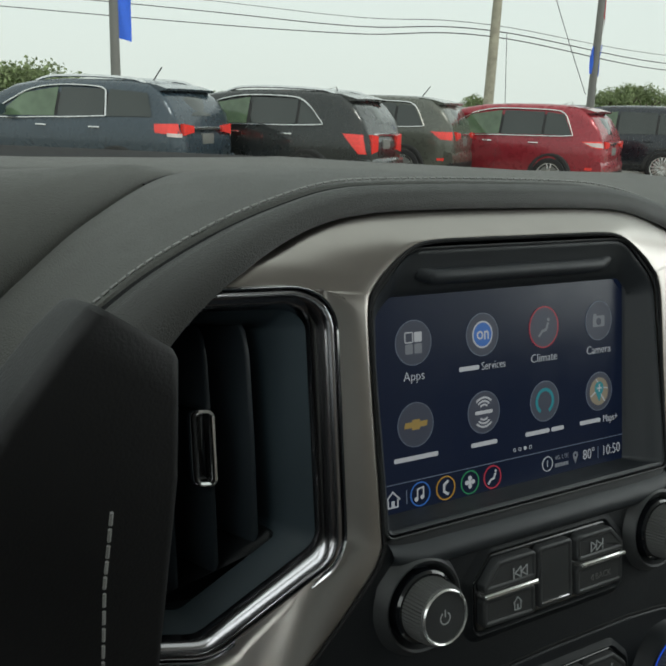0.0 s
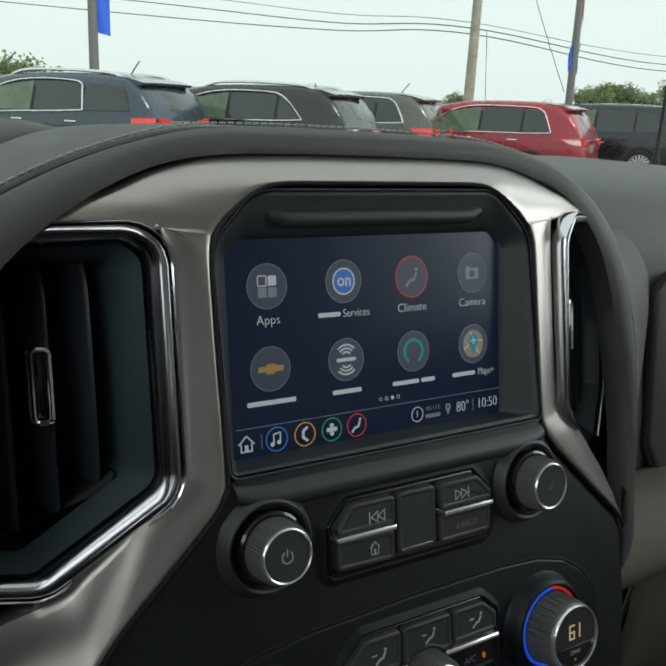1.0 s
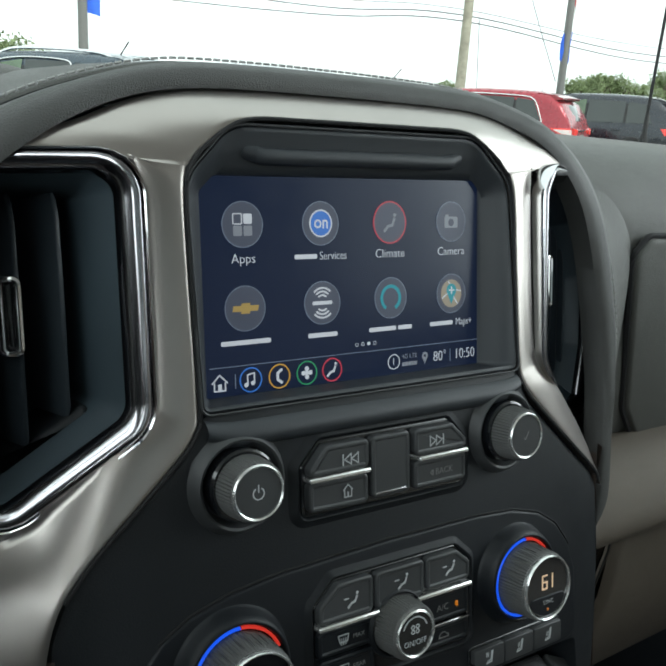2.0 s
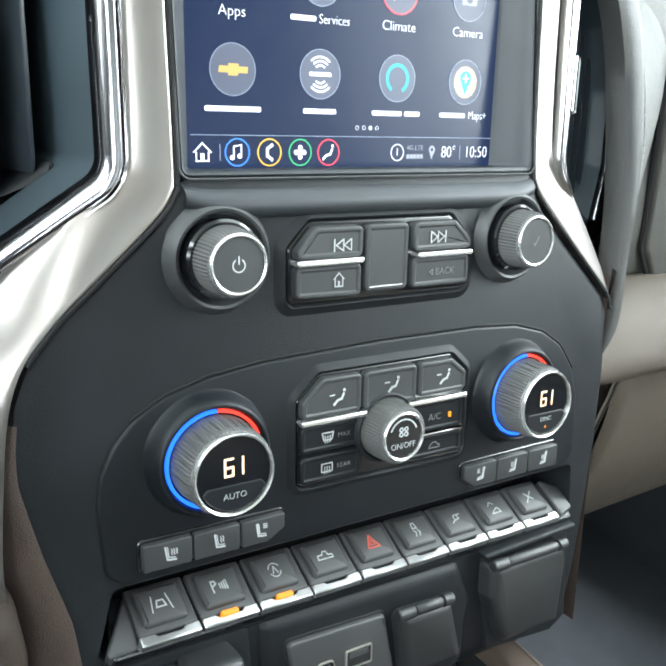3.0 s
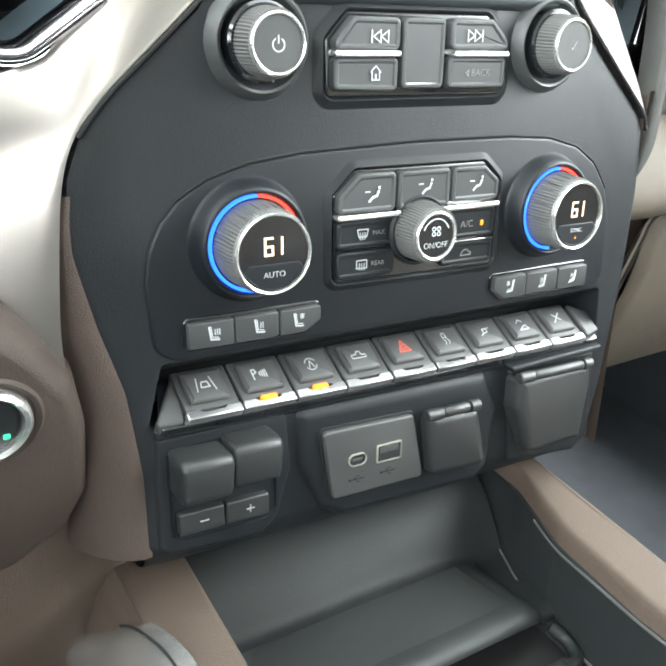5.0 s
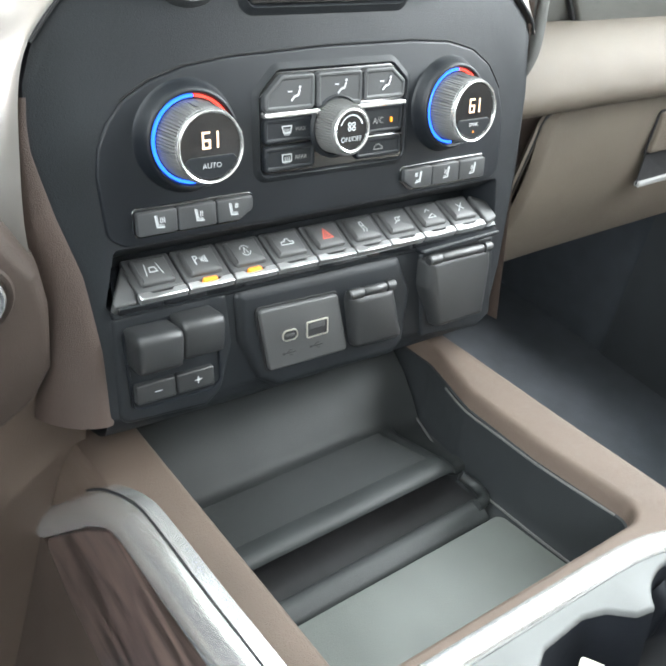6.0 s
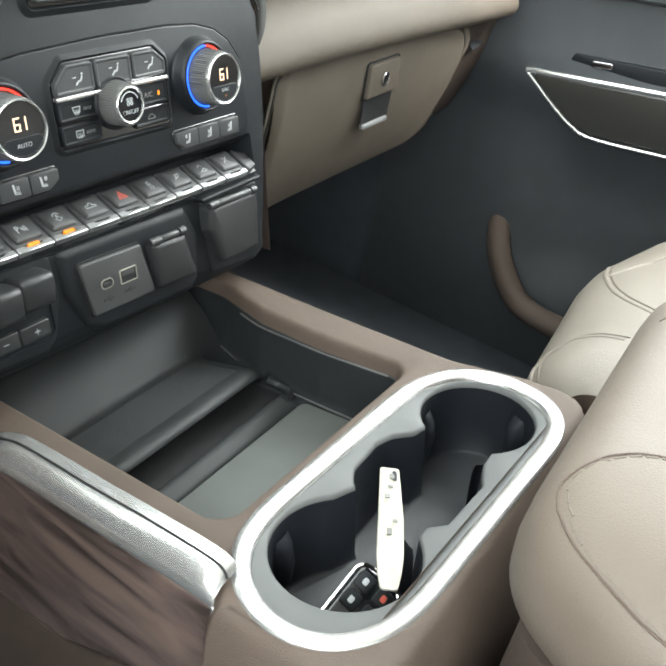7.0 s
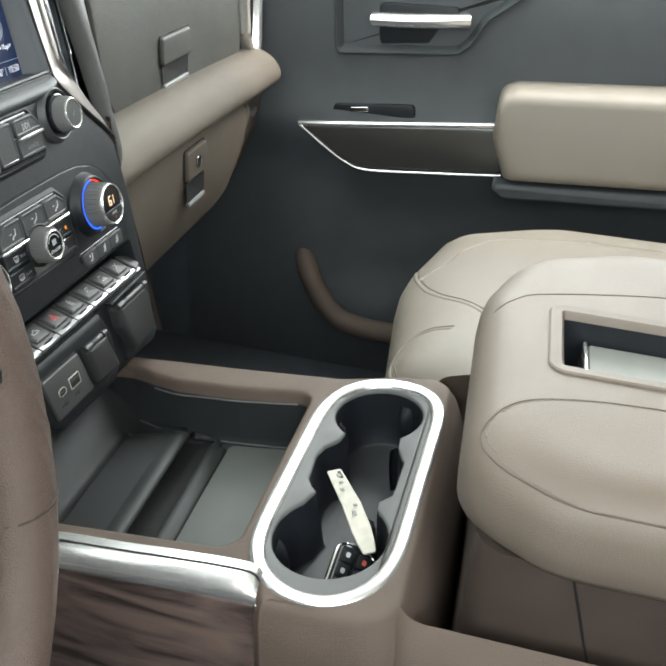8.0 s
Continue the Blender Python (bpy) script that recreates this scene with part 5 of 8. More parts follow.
# ---- centre air vents
def stack_vent(s, label):
    v = thing("air_vent", label, "air vent", group="centre air vents")
    ring = [(s * 0.1046, 0.2055), (s * 0.1042, 0.1025), (s * 0.1520, 0.0640), (s * 0.1860, 0.0660), (s * 0.2060, 0.1000), (s * 0.2060, 0.1450), (s * 0.1920, 0.1840), (s * 0.1640, 0.2060)]
    ring = rounded(ring, [0.018, 0.020, 0.018, 0.010, 0.02, 0.03, 0.02, 0.006], 7)

    def deep(x, y, w):
        return F(x, y, w - 0.0045 - 0.50 * max(0.0, abs(x) - 0.112))
    part("bead", lofted(bmesh.new(), [[deep(x, y, w) for x, y in inset(ring, d)] for d, w in ((0.0, -0.012), (0.0003, -0.0002), (0.0008, 0.0006), (0.0014, 0.0002), (0.0017, -0.0030))], True), M_CHROME, v, "thin chrome bead")
    band = ((0.0018, -0.0030), (0.0021, -0.0004), (0.0030, 0.0002), (0.0052, -0.0006), (0.0074, -0.0026), (0.0088, -0.0052), (0.0094, -0.0085))
    part("chrome_frame", lofted(bmesh.new(), [[deep(x, y, w) for x, y in inset(ring, d)] for d, w in band], True), M_DARKCHROME, v, "dark chrome frame around the vent", angle=70)
    inn = inset(ring, 0.0093)
    bm = bmesh.new()
    lofted(bm, [[deep(x, y, w) for x, y in inset(inn, d)] for d, w in ((0.0, -0.0078), (0.0012, -0.0105), (0.0045, -0.0150), (0.0070, -0.0230), (0.0080, -0.0330), (0.0085, -0.0520))], True, False, True)
    part("throat", bm, M_THROAT, v, angle=60)
    for u in (0.1290, 0.1430, 0.1570, 0.1710, 0.1850):
        top, bot = 0.1915 - 0.55 * max(0.0, u - 0.140), max(0.086, 0.1085 - 0.80 * max(0.0, u - 0.124))
        prof = [(bot, -0.0200), (bot + 0.004, -0.0172), ((top + bot) / 2, -0.0165), (top - 0.012, -0.0172), (top - 0.004, -0.0195), (top, -0.0240)]
        rows = []
        for off, back in ((-0.0009, 0.030), (-0.0010, 0.0012), (-0.0004, 0.0), (0.0004, 0.0), (0.0010, 0.0012), (0.0009, 0.030)):
            rows.append([deep(s * u + off + s * 0.2 * back, y, w - back) for y, w in prof])
        part("slat", lofted(bmesh.new(), rows, False), M_SLAT, v, angle=60)
    floor = rounded([(s * 0.1190, 0.1030), (s * 0.1520, 0.0765), (s * 0.1720, 0.0790), (s * 0.1720, 0.0870), (s * 0.1530, 0.0860), (s * 0.1235, 0.1100)], 0.002, 3)
    part("lower_lip", plate(floor, -0.050, -0.0185, 0.0030, deep), M_BLACK, v, angle=60)
    u = 0.1430 if s > 0 else -0.1470
    h = rounded(rect(u - 0.0044, 0.1290, u + 0.0044, 0.1600), 0.0034, 5)
    bm = bmesh.new()
    lofted(bm, [[deep(x, y, w) for x, y in inset(h, d)] for d, w in ((0.0, -0.030), (0.0, -0.0140), (0.0006, -0.0120), (0.0016, -0.0114), (0.0024, -0.0122), (0.0028, -0.018))], True)
    hd = part("handle", bm, M_CHROME, v, "bright chrome slider")
    part("handle_core", plate(inset(h, 0.0028), -0.034, -0.0150, 0.0010, deep), M_GLOSS, hd)
    return v


stack_vent(-1, "driver side centre vent with chrome frame and upright slats")
stack_vent(1, "passenger side centre vent with chrome frame and upright slats")
# ---------------------------------------------------------------- dashboard
dash = thing("dashboard", "charcoal leather-wrapped pickup dashboard with stitched arch", "dashboard")
# half outlines of the arch round the centre stack: inner edge, seam and back groove
ARCH_IN = [(0.0, 0.0150, 1.6525), (0.040, 0.0150, 1.6523), (0.075, 0.0145, 1.6510), (0.103, 0.0120, 1.6460), (0.132, 0.0050, 1.6340), (0.159, 0.0005, 1.6140), (0.181, -0.0035, 1.5850), (0.194, -0.0100, 1.5500), (0.198, -0.0200, 1.5100), (0.196, -0.0310, 1.4750), (0.188, -0.0410, 1.4480), (0.172, -0.0300, 1.4240)]
ARCH_IN_R = [(0.0, 0.0150, 1.6525), (0.040, 0.0150, 1.6523), (0.075, 0.0145, 1.6510), (0.101, 0.0120, 1.6455), (0.128, 0.0060, 1.6345), (0.150, 0.0010, 1.6130), (0.164, -0.0030, 1.5850), (0.1710, -0.0100, 1.5500), (0.1740, -0.0200, 1.5100), (0.1670, -0.0330, 1.4750), (0.1570, -0.0450, 1.4480), (0.1500, -0.0450, 1.4300)]
ARCH_SEAM = [(0.0, 0.0300, 1.6612), (0.045, 0.0300, 1.6608), (0.080, 0.0300, 1.6590), (0.109, 0.0270, 1.6525), (0.140, 0.0235, 1.6415), (0.173, 0.0200, 1.6240), (0.197, 0.0140, 1.6040), (0.214, 0.0060, 1.5650), (0.217, -0.0040, 1.5250), (0.212, -0.0180, 1.4780), (0.200, -0.0350, 1.4420), (0.184, -0.0280, 1.4170)]
ARCH_SEAM_R = [(0.0, 0.0300, 1.6612), (0.045, 0.0300, 1.6608), (0.080, 0.0300, 1.6595), (0.108, 0.0270, 1.6550), (0.136, 0.0220, 1.6460), (0.163, 0.0160, 1.6280), (0.1800, 0.0080, 1.6030), (0.1885, -0.0020, 1.5650), (0.1895, -0.0130, 1.5250), (0.1780, -0.0270, 1.4780), (0.1630, -0.0420, 1.4450), (0.1515, -0.0440, 1.4260)]
ARCH_BACK = [(0.0, 0.2150, 1.6485), (0.045, 0.2100, 1.6482), (0.080, 0.1950, 1.6475), (0.112, 0.1640, 1.6450), (0.153, 0.1280, 1.6320), (0.180, 0.1120, 1.6160), (0.216, 0.0900, 1.5900), (0.244, 0.0640, 1.5580), (0.254, 0.0420, 1.5150), (0.250, 0.0160, 1.4700), (0.226, -0.0200, 1.4300), (0.196, -0.0120, 1.4000)]
ARCH_BACK_R = [(0.0, 0.2150, 1.6485), (0.045, 0.2100, 1.6482), (0.080, 0.1950, 1.6475), (0.114, 0.1700, 1.6460), (0.156, 0.1440, 1.6420), (0.196, 0.1280, 1.6350), (0.230, 0.1050, 1.6305), (0.250, 0.0620, 1.6170), (0.258, 0.0380, 1.5800), (0.260, 0.0350, 1.5200), (0.236, 0.0350, 1.4600), (0.180, 0.0100, 1.4200)]


def whole(half, other=None):
    return spline([Vector((-x, y, z)) for x, y, z in reversed(half[1:])] + [Vector(p) for p in other or half], 6)


a_in, a_seam, a_back = whole(ARCH_IN, ARCH_IN_R), whole(ARCH_SEAM, ARCH_SEAM_R), whole(ARCH_BACK, ARCH_BACK_R)
bm = bmesh.new()
loops = []
for f, dy, dz in ((0.0, 0.012, -0.003), (0.0, 0.0, 0.0), (0.18, -0.0030, 0.0012), (0.5, -0.0048, 0.0030), (0.8, -0.0030, 0.0028), (0.96, 0.0, 0.0006), (1.0, 0.004, -0.0030)):
    loops.append([a.lerp(b, f) + Vector((0, dy, dz)) for a, b in zip(a_in, a_seam)])
part("arch_roll", lofted(bm, loops, False), M_LEATHER, dash, "black grained leather roll", angle=60)
bm = bmesh.new()
loops = []
for f, dz in ((0.0, -0.0030), (0.02, 0.0010), (0.07, 0.0016), (0.4, 0.0030), (0.75, 0.0030), (0.93, 0.0012), (0.98, -0.0010), (1.0, -0.0050)):
    loops.append([a.lerp(b, f) + Vector((0.0012 * (1 if a.x > 0 else -1) * min(1, abs(a.x) / 0.15), 0, dz)) for a, b in zip(a_seam, a_back)])
part("arch_pad", lofted(bm, loops, False), M_PAD, dash, angle=60)
st = [a + (b - a).normalized() * 0.0060 + Vector((0, -0.0006, 0.0026)) for a, b in zip(a_seam, a_back)]
stitches(st, 0.0040, 0.00060, M_STITCH, dash, "arch_seam", "grey double-stitched seam")
part("seam_groove", tube([a + Vector((0, 0.001, -0.0012)) for a in a_seam], 0.0016, None, 6), M_GAP, dash)

# cluster hood on the driver side, rolling up from the back groove to a flat top
HOOD = [(-0.081, 0.1975, 1.6478), (-0.112, 0.2230, 1.6475), (-0.160, 0.2150, 1.6470), (-0.220, 0.1900, 1.6470), (-0.285, 0.1500, 1.6470), (-0.350, 0.1000, 1.6460), (-0.400, 0.0500, 1.6440), (-0.440, 0.0, 1.6400), (-0.460, -0.040, 1.6300)]
hood_in = [Vector((-x, y, z)) for x, y, z in ARCH_BACK[2:]]
h_a, h_b = spline(hood_in, 6), spline([Vector(p) for p in HOOD], 6)
bm = bmesh.new()
loops = []
for f, up in ((0.0, -0.006), (0.012, 0.0), (0.04, 0.0035), (0.15, 0.0080), (0.35, 0.0120), (0.6, 0.0100), (0.85, 0.0040), (1.0, 0.0)):
    loops.append([a.lerp(b, f) + Vector((0, 0, up * min(1.0, (b - a).length / 0.10))) for a, b in zip(h_a, h_b)])
part("cluster_hood", lofted(bm, loops, False), M_PAD, dash, "charcoal hood over the instruments", angle=60)
part("back_groove", tube([p + Vector((0, 0, -0.0012)) for p in a_back if -0.116 < p.x < 0.10], 0.0016, None, 6), M_GAP, dash)
part("hood_groove", tube([a + Vector((0.0008, 0, -0.0035)) for a in h_a], 0.0030, None, 6), M_GAP, dash)

# the flat top, running on to the foot of the windscreen
EDGE_X = [-0.82, -0.46, -0.40, -0.35, -0.285, -0.22, -0.16, -0.112, -0.08, -0.045, 0.0, 0.045, 0.08, 0.112, 0.153, 0.18, 0.23, 0.9]
EDGE_Y = [-0.04, -0.040, 0.050, 0.100, 0.150, 0.190, 0.215, 0.225, 0.198, 0.212, 0.216, 0.212, 0.198, 0.168, 0.132, 0.114, 0.100, 0.100]
EDGE_Z = [1.626, 1.6300, 1.644, 1.646, 1.647, 1.647, 1.647, 1.6465, 1.6465, 1.6470, 1.6475, 1.647, 1.6465, 1.644, 1.638, 1.634, 1.632, 1.626]


def dash_top(s, t):
    x = -0.82 + 1.64 * s
    y0, z0 = float(np.interp(x, EDGE_X, EDGE_Y)), float(np.interp(x, EDGE_X, EDGE_Z))
    y = y0 + (0.58 - y0) * t
    far = float(np.interp(x, [-0.10, 0.05, 0.20, 0.60], [1.6225, 1.6250, 1.6300, 1.6200]))
    return P(x, y, z0 + (far - z0) * t ** 1.4 - 0.004 * math.exp(-t * 60))


part("top_pad", sheet(dash_top, 120, 24, None, -0.012), M_PAD, dash, "charcoal soft top pad", angle=60)
def scuttle(s, t):
    x = -0.8 + 1.6 * s
    z = float(np.interp(x, [-0.45, 0.10, 0.30, 0.60], [1.6385, 1.6310, 1.6285, 1.6180]))
    return P(x, 0.545 + 0.03 * t - 0.05 * (2 * s - 1) ** 2, z - 0.013 * (1 - t))


part("windscreen_edge", sheet(scuttle, 40, 3, None, 0.004), M_LEVER, dash, "black edge at the foot of the windscreen")

# passenger side: upper panel with a glove door, bolster, lower glove door


def passenger_skin(profile, x0, x1, n=24):
    """A skin along x from a list of y, z rows."""
    sm = spline([(0, y, z) for y, z in profile], 5)
    return sheet(lambda s, t: P(x0 + (x1 - x0) * s, sm[round(t * (len(sm) - 1))].y + 0.02 * max(0.0, s - 0.75), sm[round(t * (len(sm) - 1))].z - 0.030 * s * s * 0.6), n, len(sm) - 1)


part("upper_panel", passenger_skin([(0.125, 1.634), (0.085, 1.630), (0.055, 1.616), (0.040, 1.598), (0.034, 1.575), (0.032, 1.53), (0.030, 1.47), (0.034, 1.435), (0.044, 1.425)], 0.225, 0.695), M_PAD, dash, "charcoal upper passenger panel", angle=60)
up = rounded([(0.296, 1.4330), (0.690, 1.418), (0.690, 1.562), (0.268, 1.5800), (0.255, 1.5680), (0.277, 1.4580)], [0.012, 0.012, 0.02, 0.010, 0.010, 0.016], 5)
upper_door = part("upper_glove_door", plate(up, -0.036, -0.0255, 0.0030, lambda x, z, w: P(x, -w, z)), M_PAD, dash, "closed charcoal upper glove box door")
part("door_gap", tube([P(x, 0.030, z) for x, z in inset(up, -0.0016)], 0.0022, None, 6, True), M_GAP, upper_door)


def latch(x0, x1, z0, z1, y, parent, key, skin):
    """A finger latch: a paddle over a dark hollow, with a bright lip below."""
    at = lambda x, z, w: P(x, y - w, z)
    zm = z0 + (z1 - z0) * 0.50
    hollow = rounded([(x0 + 0.004, z0 + 0.002), (x1 - 0.004, z0 + 0.002), (x1 - 0.001, zm), (x0 + 0.001, zm)], 0.004, 4)
    lt = part("latch", lofted(bmesh.new(), [[at(a, b, w) for a, b in inset(hollow, d)] for d, w in ((0.0, 0.0002), (0.0006, 0.0008), (0.0018, 0.0006), (0.0026, 0.0004))], True, True, True), M_LEVER, parent, "recessed finger latch")
    pad = [(x0, zm - 0.001), (x1, zm - 0.001), (x1, z1), (x0, z1)]
    part("latch_paddle", lofted(bmesh.new(), rings(pad, 0.004, ((0.0, -0.002), (0.0002, 0.0030), (0.0012, 0.0046), (0.0030, 0.0050)), at), True, True, True), skin, lt, angle=60)
    part("paddle_gap", tube([at(a, b, 0.0006) for a, b in rounded(inset(pad, -0.0012), 0.004, 4)], 0.0011, None, 6, True), M_GAP, lt)
    part("latch_lip", plate(rounded([(x0 + 0.006, z0 + 0.001), (x1 - 0.006, z0 + 0.001), (x1 - 0.005, z0 + 0.0065), (x0 + 0.005, z0 + 0.0065)], 0.002, 3), -0.002, 0.0034, 0.0015, at), M_LEGENDDIM, lt)
    if key:
        cx, cz = (x0 + x1) / 2 + 0.001, (zm + z1) / 2 - 0.001
        part("lock", turned(cx, cz, [(0.0080, 0.0045), (0.0080, 0.0062), (0.0068, 0.0070), (0.0055, 0.0062), (0.0001, 0.0062)], at, 24), M_DARKCHROME, lt, "metal key lock")
    return lt


latch(0.408, 0.490, 1.432, 1.492, 0.024, upper_door, False, M_PAD)
part("bolster", passenger_skin([(0.044, 1.432), (0.028, 1.4375), (0.006, 1.4370), (-0.014, 1.428), (-0.026, 1.413), (-0.028, 1.400), (-0.020, 1.390), (-0.006, 1.386)], 0.163, 0.738), M_TAUPE, dash, "taupe padded bolster", angle=60)
low = rounded([(0.258, 1.250), (0.300, 1.222), (0.640, 1.212), (0.648, 1.352), (0.618, 1.3745), (0.430, 1.3850), (0.276, 1.3885), (0.2515, 1.372)], [0.02, 0.02, 0.02, 0.02, 0.02, 0.05, 0.016, 0.012], 5)


def glove_face(x, z, w):
    return P(x, -0.001 - w + 0.10 * max(0.0, 1.345 - z) + 1.9 * max(0.0, 1.335 - z) ** 2, z)


GLOVE_Z = [1.208, 1.214, 1.226, 1.245, 1.300, 1.352, 1.364, 1.3735, 1.3800, 1.3835]
GLOVE_L = [0.310, 0.294, 0.272, 0.260, 0.2555, 0.2530, 0.2532, 0.2565, 0.2630, 0.2740]
GLOVE_R = [0.622, 0.632, 0.638, 0.641, 0.6450, 0.6465, 0.6420, 0.6320, 0.6160, 0.5900]


def glove_panel(s, t):
    z = float(np.interp(t * 27, range(28), np.interp(np.linspace(0, 9, 28), range(10), GLOVE_Z)))
    x0, x1 = float(np.interp(z, GLOVE_Z, GLOVE_L)), float(np.interp(z, GLOVE_Z, GLOVE_R))
    edge = min(s, 1 - s) * (x1 - x0)
    out = 0.0016 - 0.0045 * max(0.0, 1 - min(edge, 1.3845 - z, z - 1.207) / 0.006) ** 2
    return glove_face(x0 + (x1 - x0) * s, z - 0.028 * max(0.0, s - 0.45) ** 1.5 * max(0.0, (z - 1.30) / 0.08), out)


glove = part("lower_glove_door", sheet(glove_panel, 60, 27, None, 0.02), M_TAUPE, dash, "closed taupe lower glove box door")
bm = bmesh.new()
loops = [[glove_face(x, z, w) for x, z in inset(low, d)] for d, w in ((0.006, -0.02), (0.0, -0.001), (-0.0014, -0.0035), (-0.004, -0.001), (-0.010, 0.0005))]
lofted(bm, loops, True)
part("door_frame", bm, M_TAUPE, glove)
part("door_gap", tube([glove_face(x, z, -0.003) for x, z in inset(low, -0.0016)], 0.0021, None, 6, True), M_GAP, glove)
latch(0.4050, 0.4680, 1.2900, 1.3630, -0.0030, glove, True, M_TAUPE)
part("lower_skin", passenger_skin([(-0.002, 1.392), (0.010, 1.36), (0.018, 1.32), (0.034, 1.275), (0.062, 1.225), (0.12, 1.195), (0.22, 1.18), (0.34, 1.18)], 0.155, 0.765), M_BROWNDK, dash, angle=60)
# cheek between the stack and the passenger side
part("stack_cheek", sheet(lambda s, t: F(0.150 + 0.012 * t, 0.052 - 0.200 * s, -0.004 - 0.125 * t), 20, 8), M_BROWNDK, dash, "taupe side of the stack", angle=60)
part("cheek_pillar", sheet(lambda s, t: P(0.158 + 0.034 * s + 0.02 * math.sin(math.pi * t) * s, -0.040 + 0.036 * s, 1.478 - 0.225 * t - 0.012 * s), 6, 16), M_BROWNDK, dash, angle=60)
# end vent
ev = thing("air_vent", "passenger end vent in a chrome hoop", "air vent")
eat = lambda x, z, w: P(x, 0.020 - w + 0.10 * max(0, x - 0.70), z)
er = rounded([(0.670, 1.580), (0.692, 1.448), (0.722, 1.408), (0.750, 1.398), (0.770, 1.420), (0.776, 1.580)], [0.02, 0.012, 0.012, 0.012, 0.012, 0.02], 5)
part("chrome_frame", lofted(bmesh.new(), [[eat(x, z, w) for x, z in inset(er, d)] for d, w in ((0, -0.01), (0.001, 0.006), (0.004, 0.009), (0.009, 0.006), (0.012, -0.004))], True), M_SATIN, ev, "bright satin hoop")
part("throat", plate(inset(er, 0.0115), -0.05, -0.012, 0.001, eat), M_GAP, ev)
for k in range(4):
    x = 0.721 + 0.010 * k
    part("slat", plate(rect(x - 0.0012, 1.43, x + 0.0012, 1.565), -0.02, -0.002, 0.0005, eat), M_BLACK, ev)
part("end_cap", sheet(lambda s, t: P(0.690 + 0.115 * s, 0.085 - 0.060 * abs(2 * t - 0.9) ** 3 + 0.05 * s * s, 1.63 - 0.30 * t), 8, 16), M_BLACK, dash)
part("top_corner", sheet(lambda s, t: P(0.68 + 0.13 * s, 0.125 - 0.095 * t, 1.618 - 0.028 * t * t), 6, 6), M_PAD, dash, angle=60)

# driver side: bolster with the start button pod, column and lower panel
part("driver_bolster", sheet(lambda s, t: P(-0.250 - 0.56 * s, -0.112 + 0.08 * t, 1.652 - 0.43 * t), 10, 10), M_BLACK, dash)
pod = thing("start_button_pod", "brown grained bolster end holding the start button", "dashboard pod")
POD = [(-0.250, 1.4560), (-0.1781, 1.4234), (-0.1640, 1.4071), (-0.1527, 1.3888), (-0.1481, 1.3643), (-0.1474, 1.3289), (-0.1563, 1.3092), (-0.1788, 1.2919), (-0.250, 1.2740)]
POD = rounded(POD, 0.010, 5)
pat = lambda x, z, w: P(x, -0.054 - w + 0.12 * (1.36 - z), z)
bm = bmesh.new()
loops = []
for d, w in ((0.0, -0.05), (0.0, -0.004), (0.0012, 0.004), (0.0035, 0.0095), (0.0065, 0.0130), (0.0090, 0.0142)):
    loops.append([pat(x, z, w) for x, z in inset(POD, d)])
lofted(bm, loops, True, False, True)
part("bolster", bm, M_BROWNDK, pod, angle=70)
BX, BZ = -0.1880, 1.3825
part("button_ring", turned(BX, BZ, [(0.0170, 0.012), (0.0166, 0.0175), (0.0153, 0.0190), (0.0137, 0.0178), (0.0131, 0.0150)], pat, 40), M_SATIN, pod, "bright ring of the start button")
part("button_well", turned(BX, BZ, [(0.0215, 0.0140), (0.0202, 0.0158), (0.0186, 0.0150), (0.0170, 0.0120)], pat, 40), M_BROWNDK, pod)
btn = part("start_button", plate(circle(BX, BZ, 0.0131, 36), 0.010, 0.0158, 0.0012, pat), M_PANEL, pod, "dark start button with a green lamp")
part("button_lamp", plate(rounded(rect(BX + 0.006, BZ - 0.0080, BX + 0.0085, BZ - 0.0055), 0.0006, 2), 0.015, 0.0162, 0.0002, pat), M_GREENLED, btn)

knee = thing("knee_panel", "dark brown lower panel beside the console", "dashboard panel")
part("lower_panel", sheet(lambda s, t: P(-0.128 - 0.30 * s, -0.046 + 0.035 * t - 0.014 * math.sin(math.pi * min(1, s * 1.6)) * (1 - t), 1.312 - 0.020 * s - 0.32 * t), 16, 14), M_BROWN, knee, angle=60)
part("panel_gap", tube([P(-0.130, -0.034, 1.283), P(-0.150, -0.036, 1.2885), P(-0.175, -0.040, 1.296)], 0.0008, None, 6), M_GAP, knee)

# column shift lever in front of the dash
lever = thing("shift_lever", "black column shift lever with a squared end", "shift lever")
def lever_sec(c, ax, up, hw, hh, r):
    return [c + ax * x + up * y for x, y in rounded(rect(-hw, -hh, hw, hh), r, 4)]
l_ax, l_up = Vector((0.82, 0.05, -0.55)).normalized(), Vector((0.12, -0.98, 0.10)).normalized()
lv = [(P(-0.2560, -0.0800, 1.490), 0.045, 0.012), (P(-0.2460, -0.0900, 1.538), 0.040, 0.012), (P(-0.2350, -0.1000, 1.589), 0.030, 0.011), (P(-0.2250, -0.1080, 1.629), 0.0185, 0.0095), (P(-0.2213, -0.1100, 1.6430), 0.0134, 0.0085), (P(-0.2190, -0.1108, 1.6500), 0.0104, 0.0078), (P(-0.2186, -0.1110, 1.6512), 0.0092, 0.0068)]
bm = lofted(bmesh.new(), [lever_sec(c, l_ax, l_up, hw, hh, 0.0030) for c, hw, hh in lv], True, True, True)
part("grip", bm, M_LEVER, lever)
stitches([P(-0.2235, -0.1190, 1.617), P(-0.2232, -0.1140, 1.600), P(-0.2230, -0.1120, 1.580), P(-0.2240, -0.107, 1.55)], 0.0042, 0.0004, M_STITCH, lever)

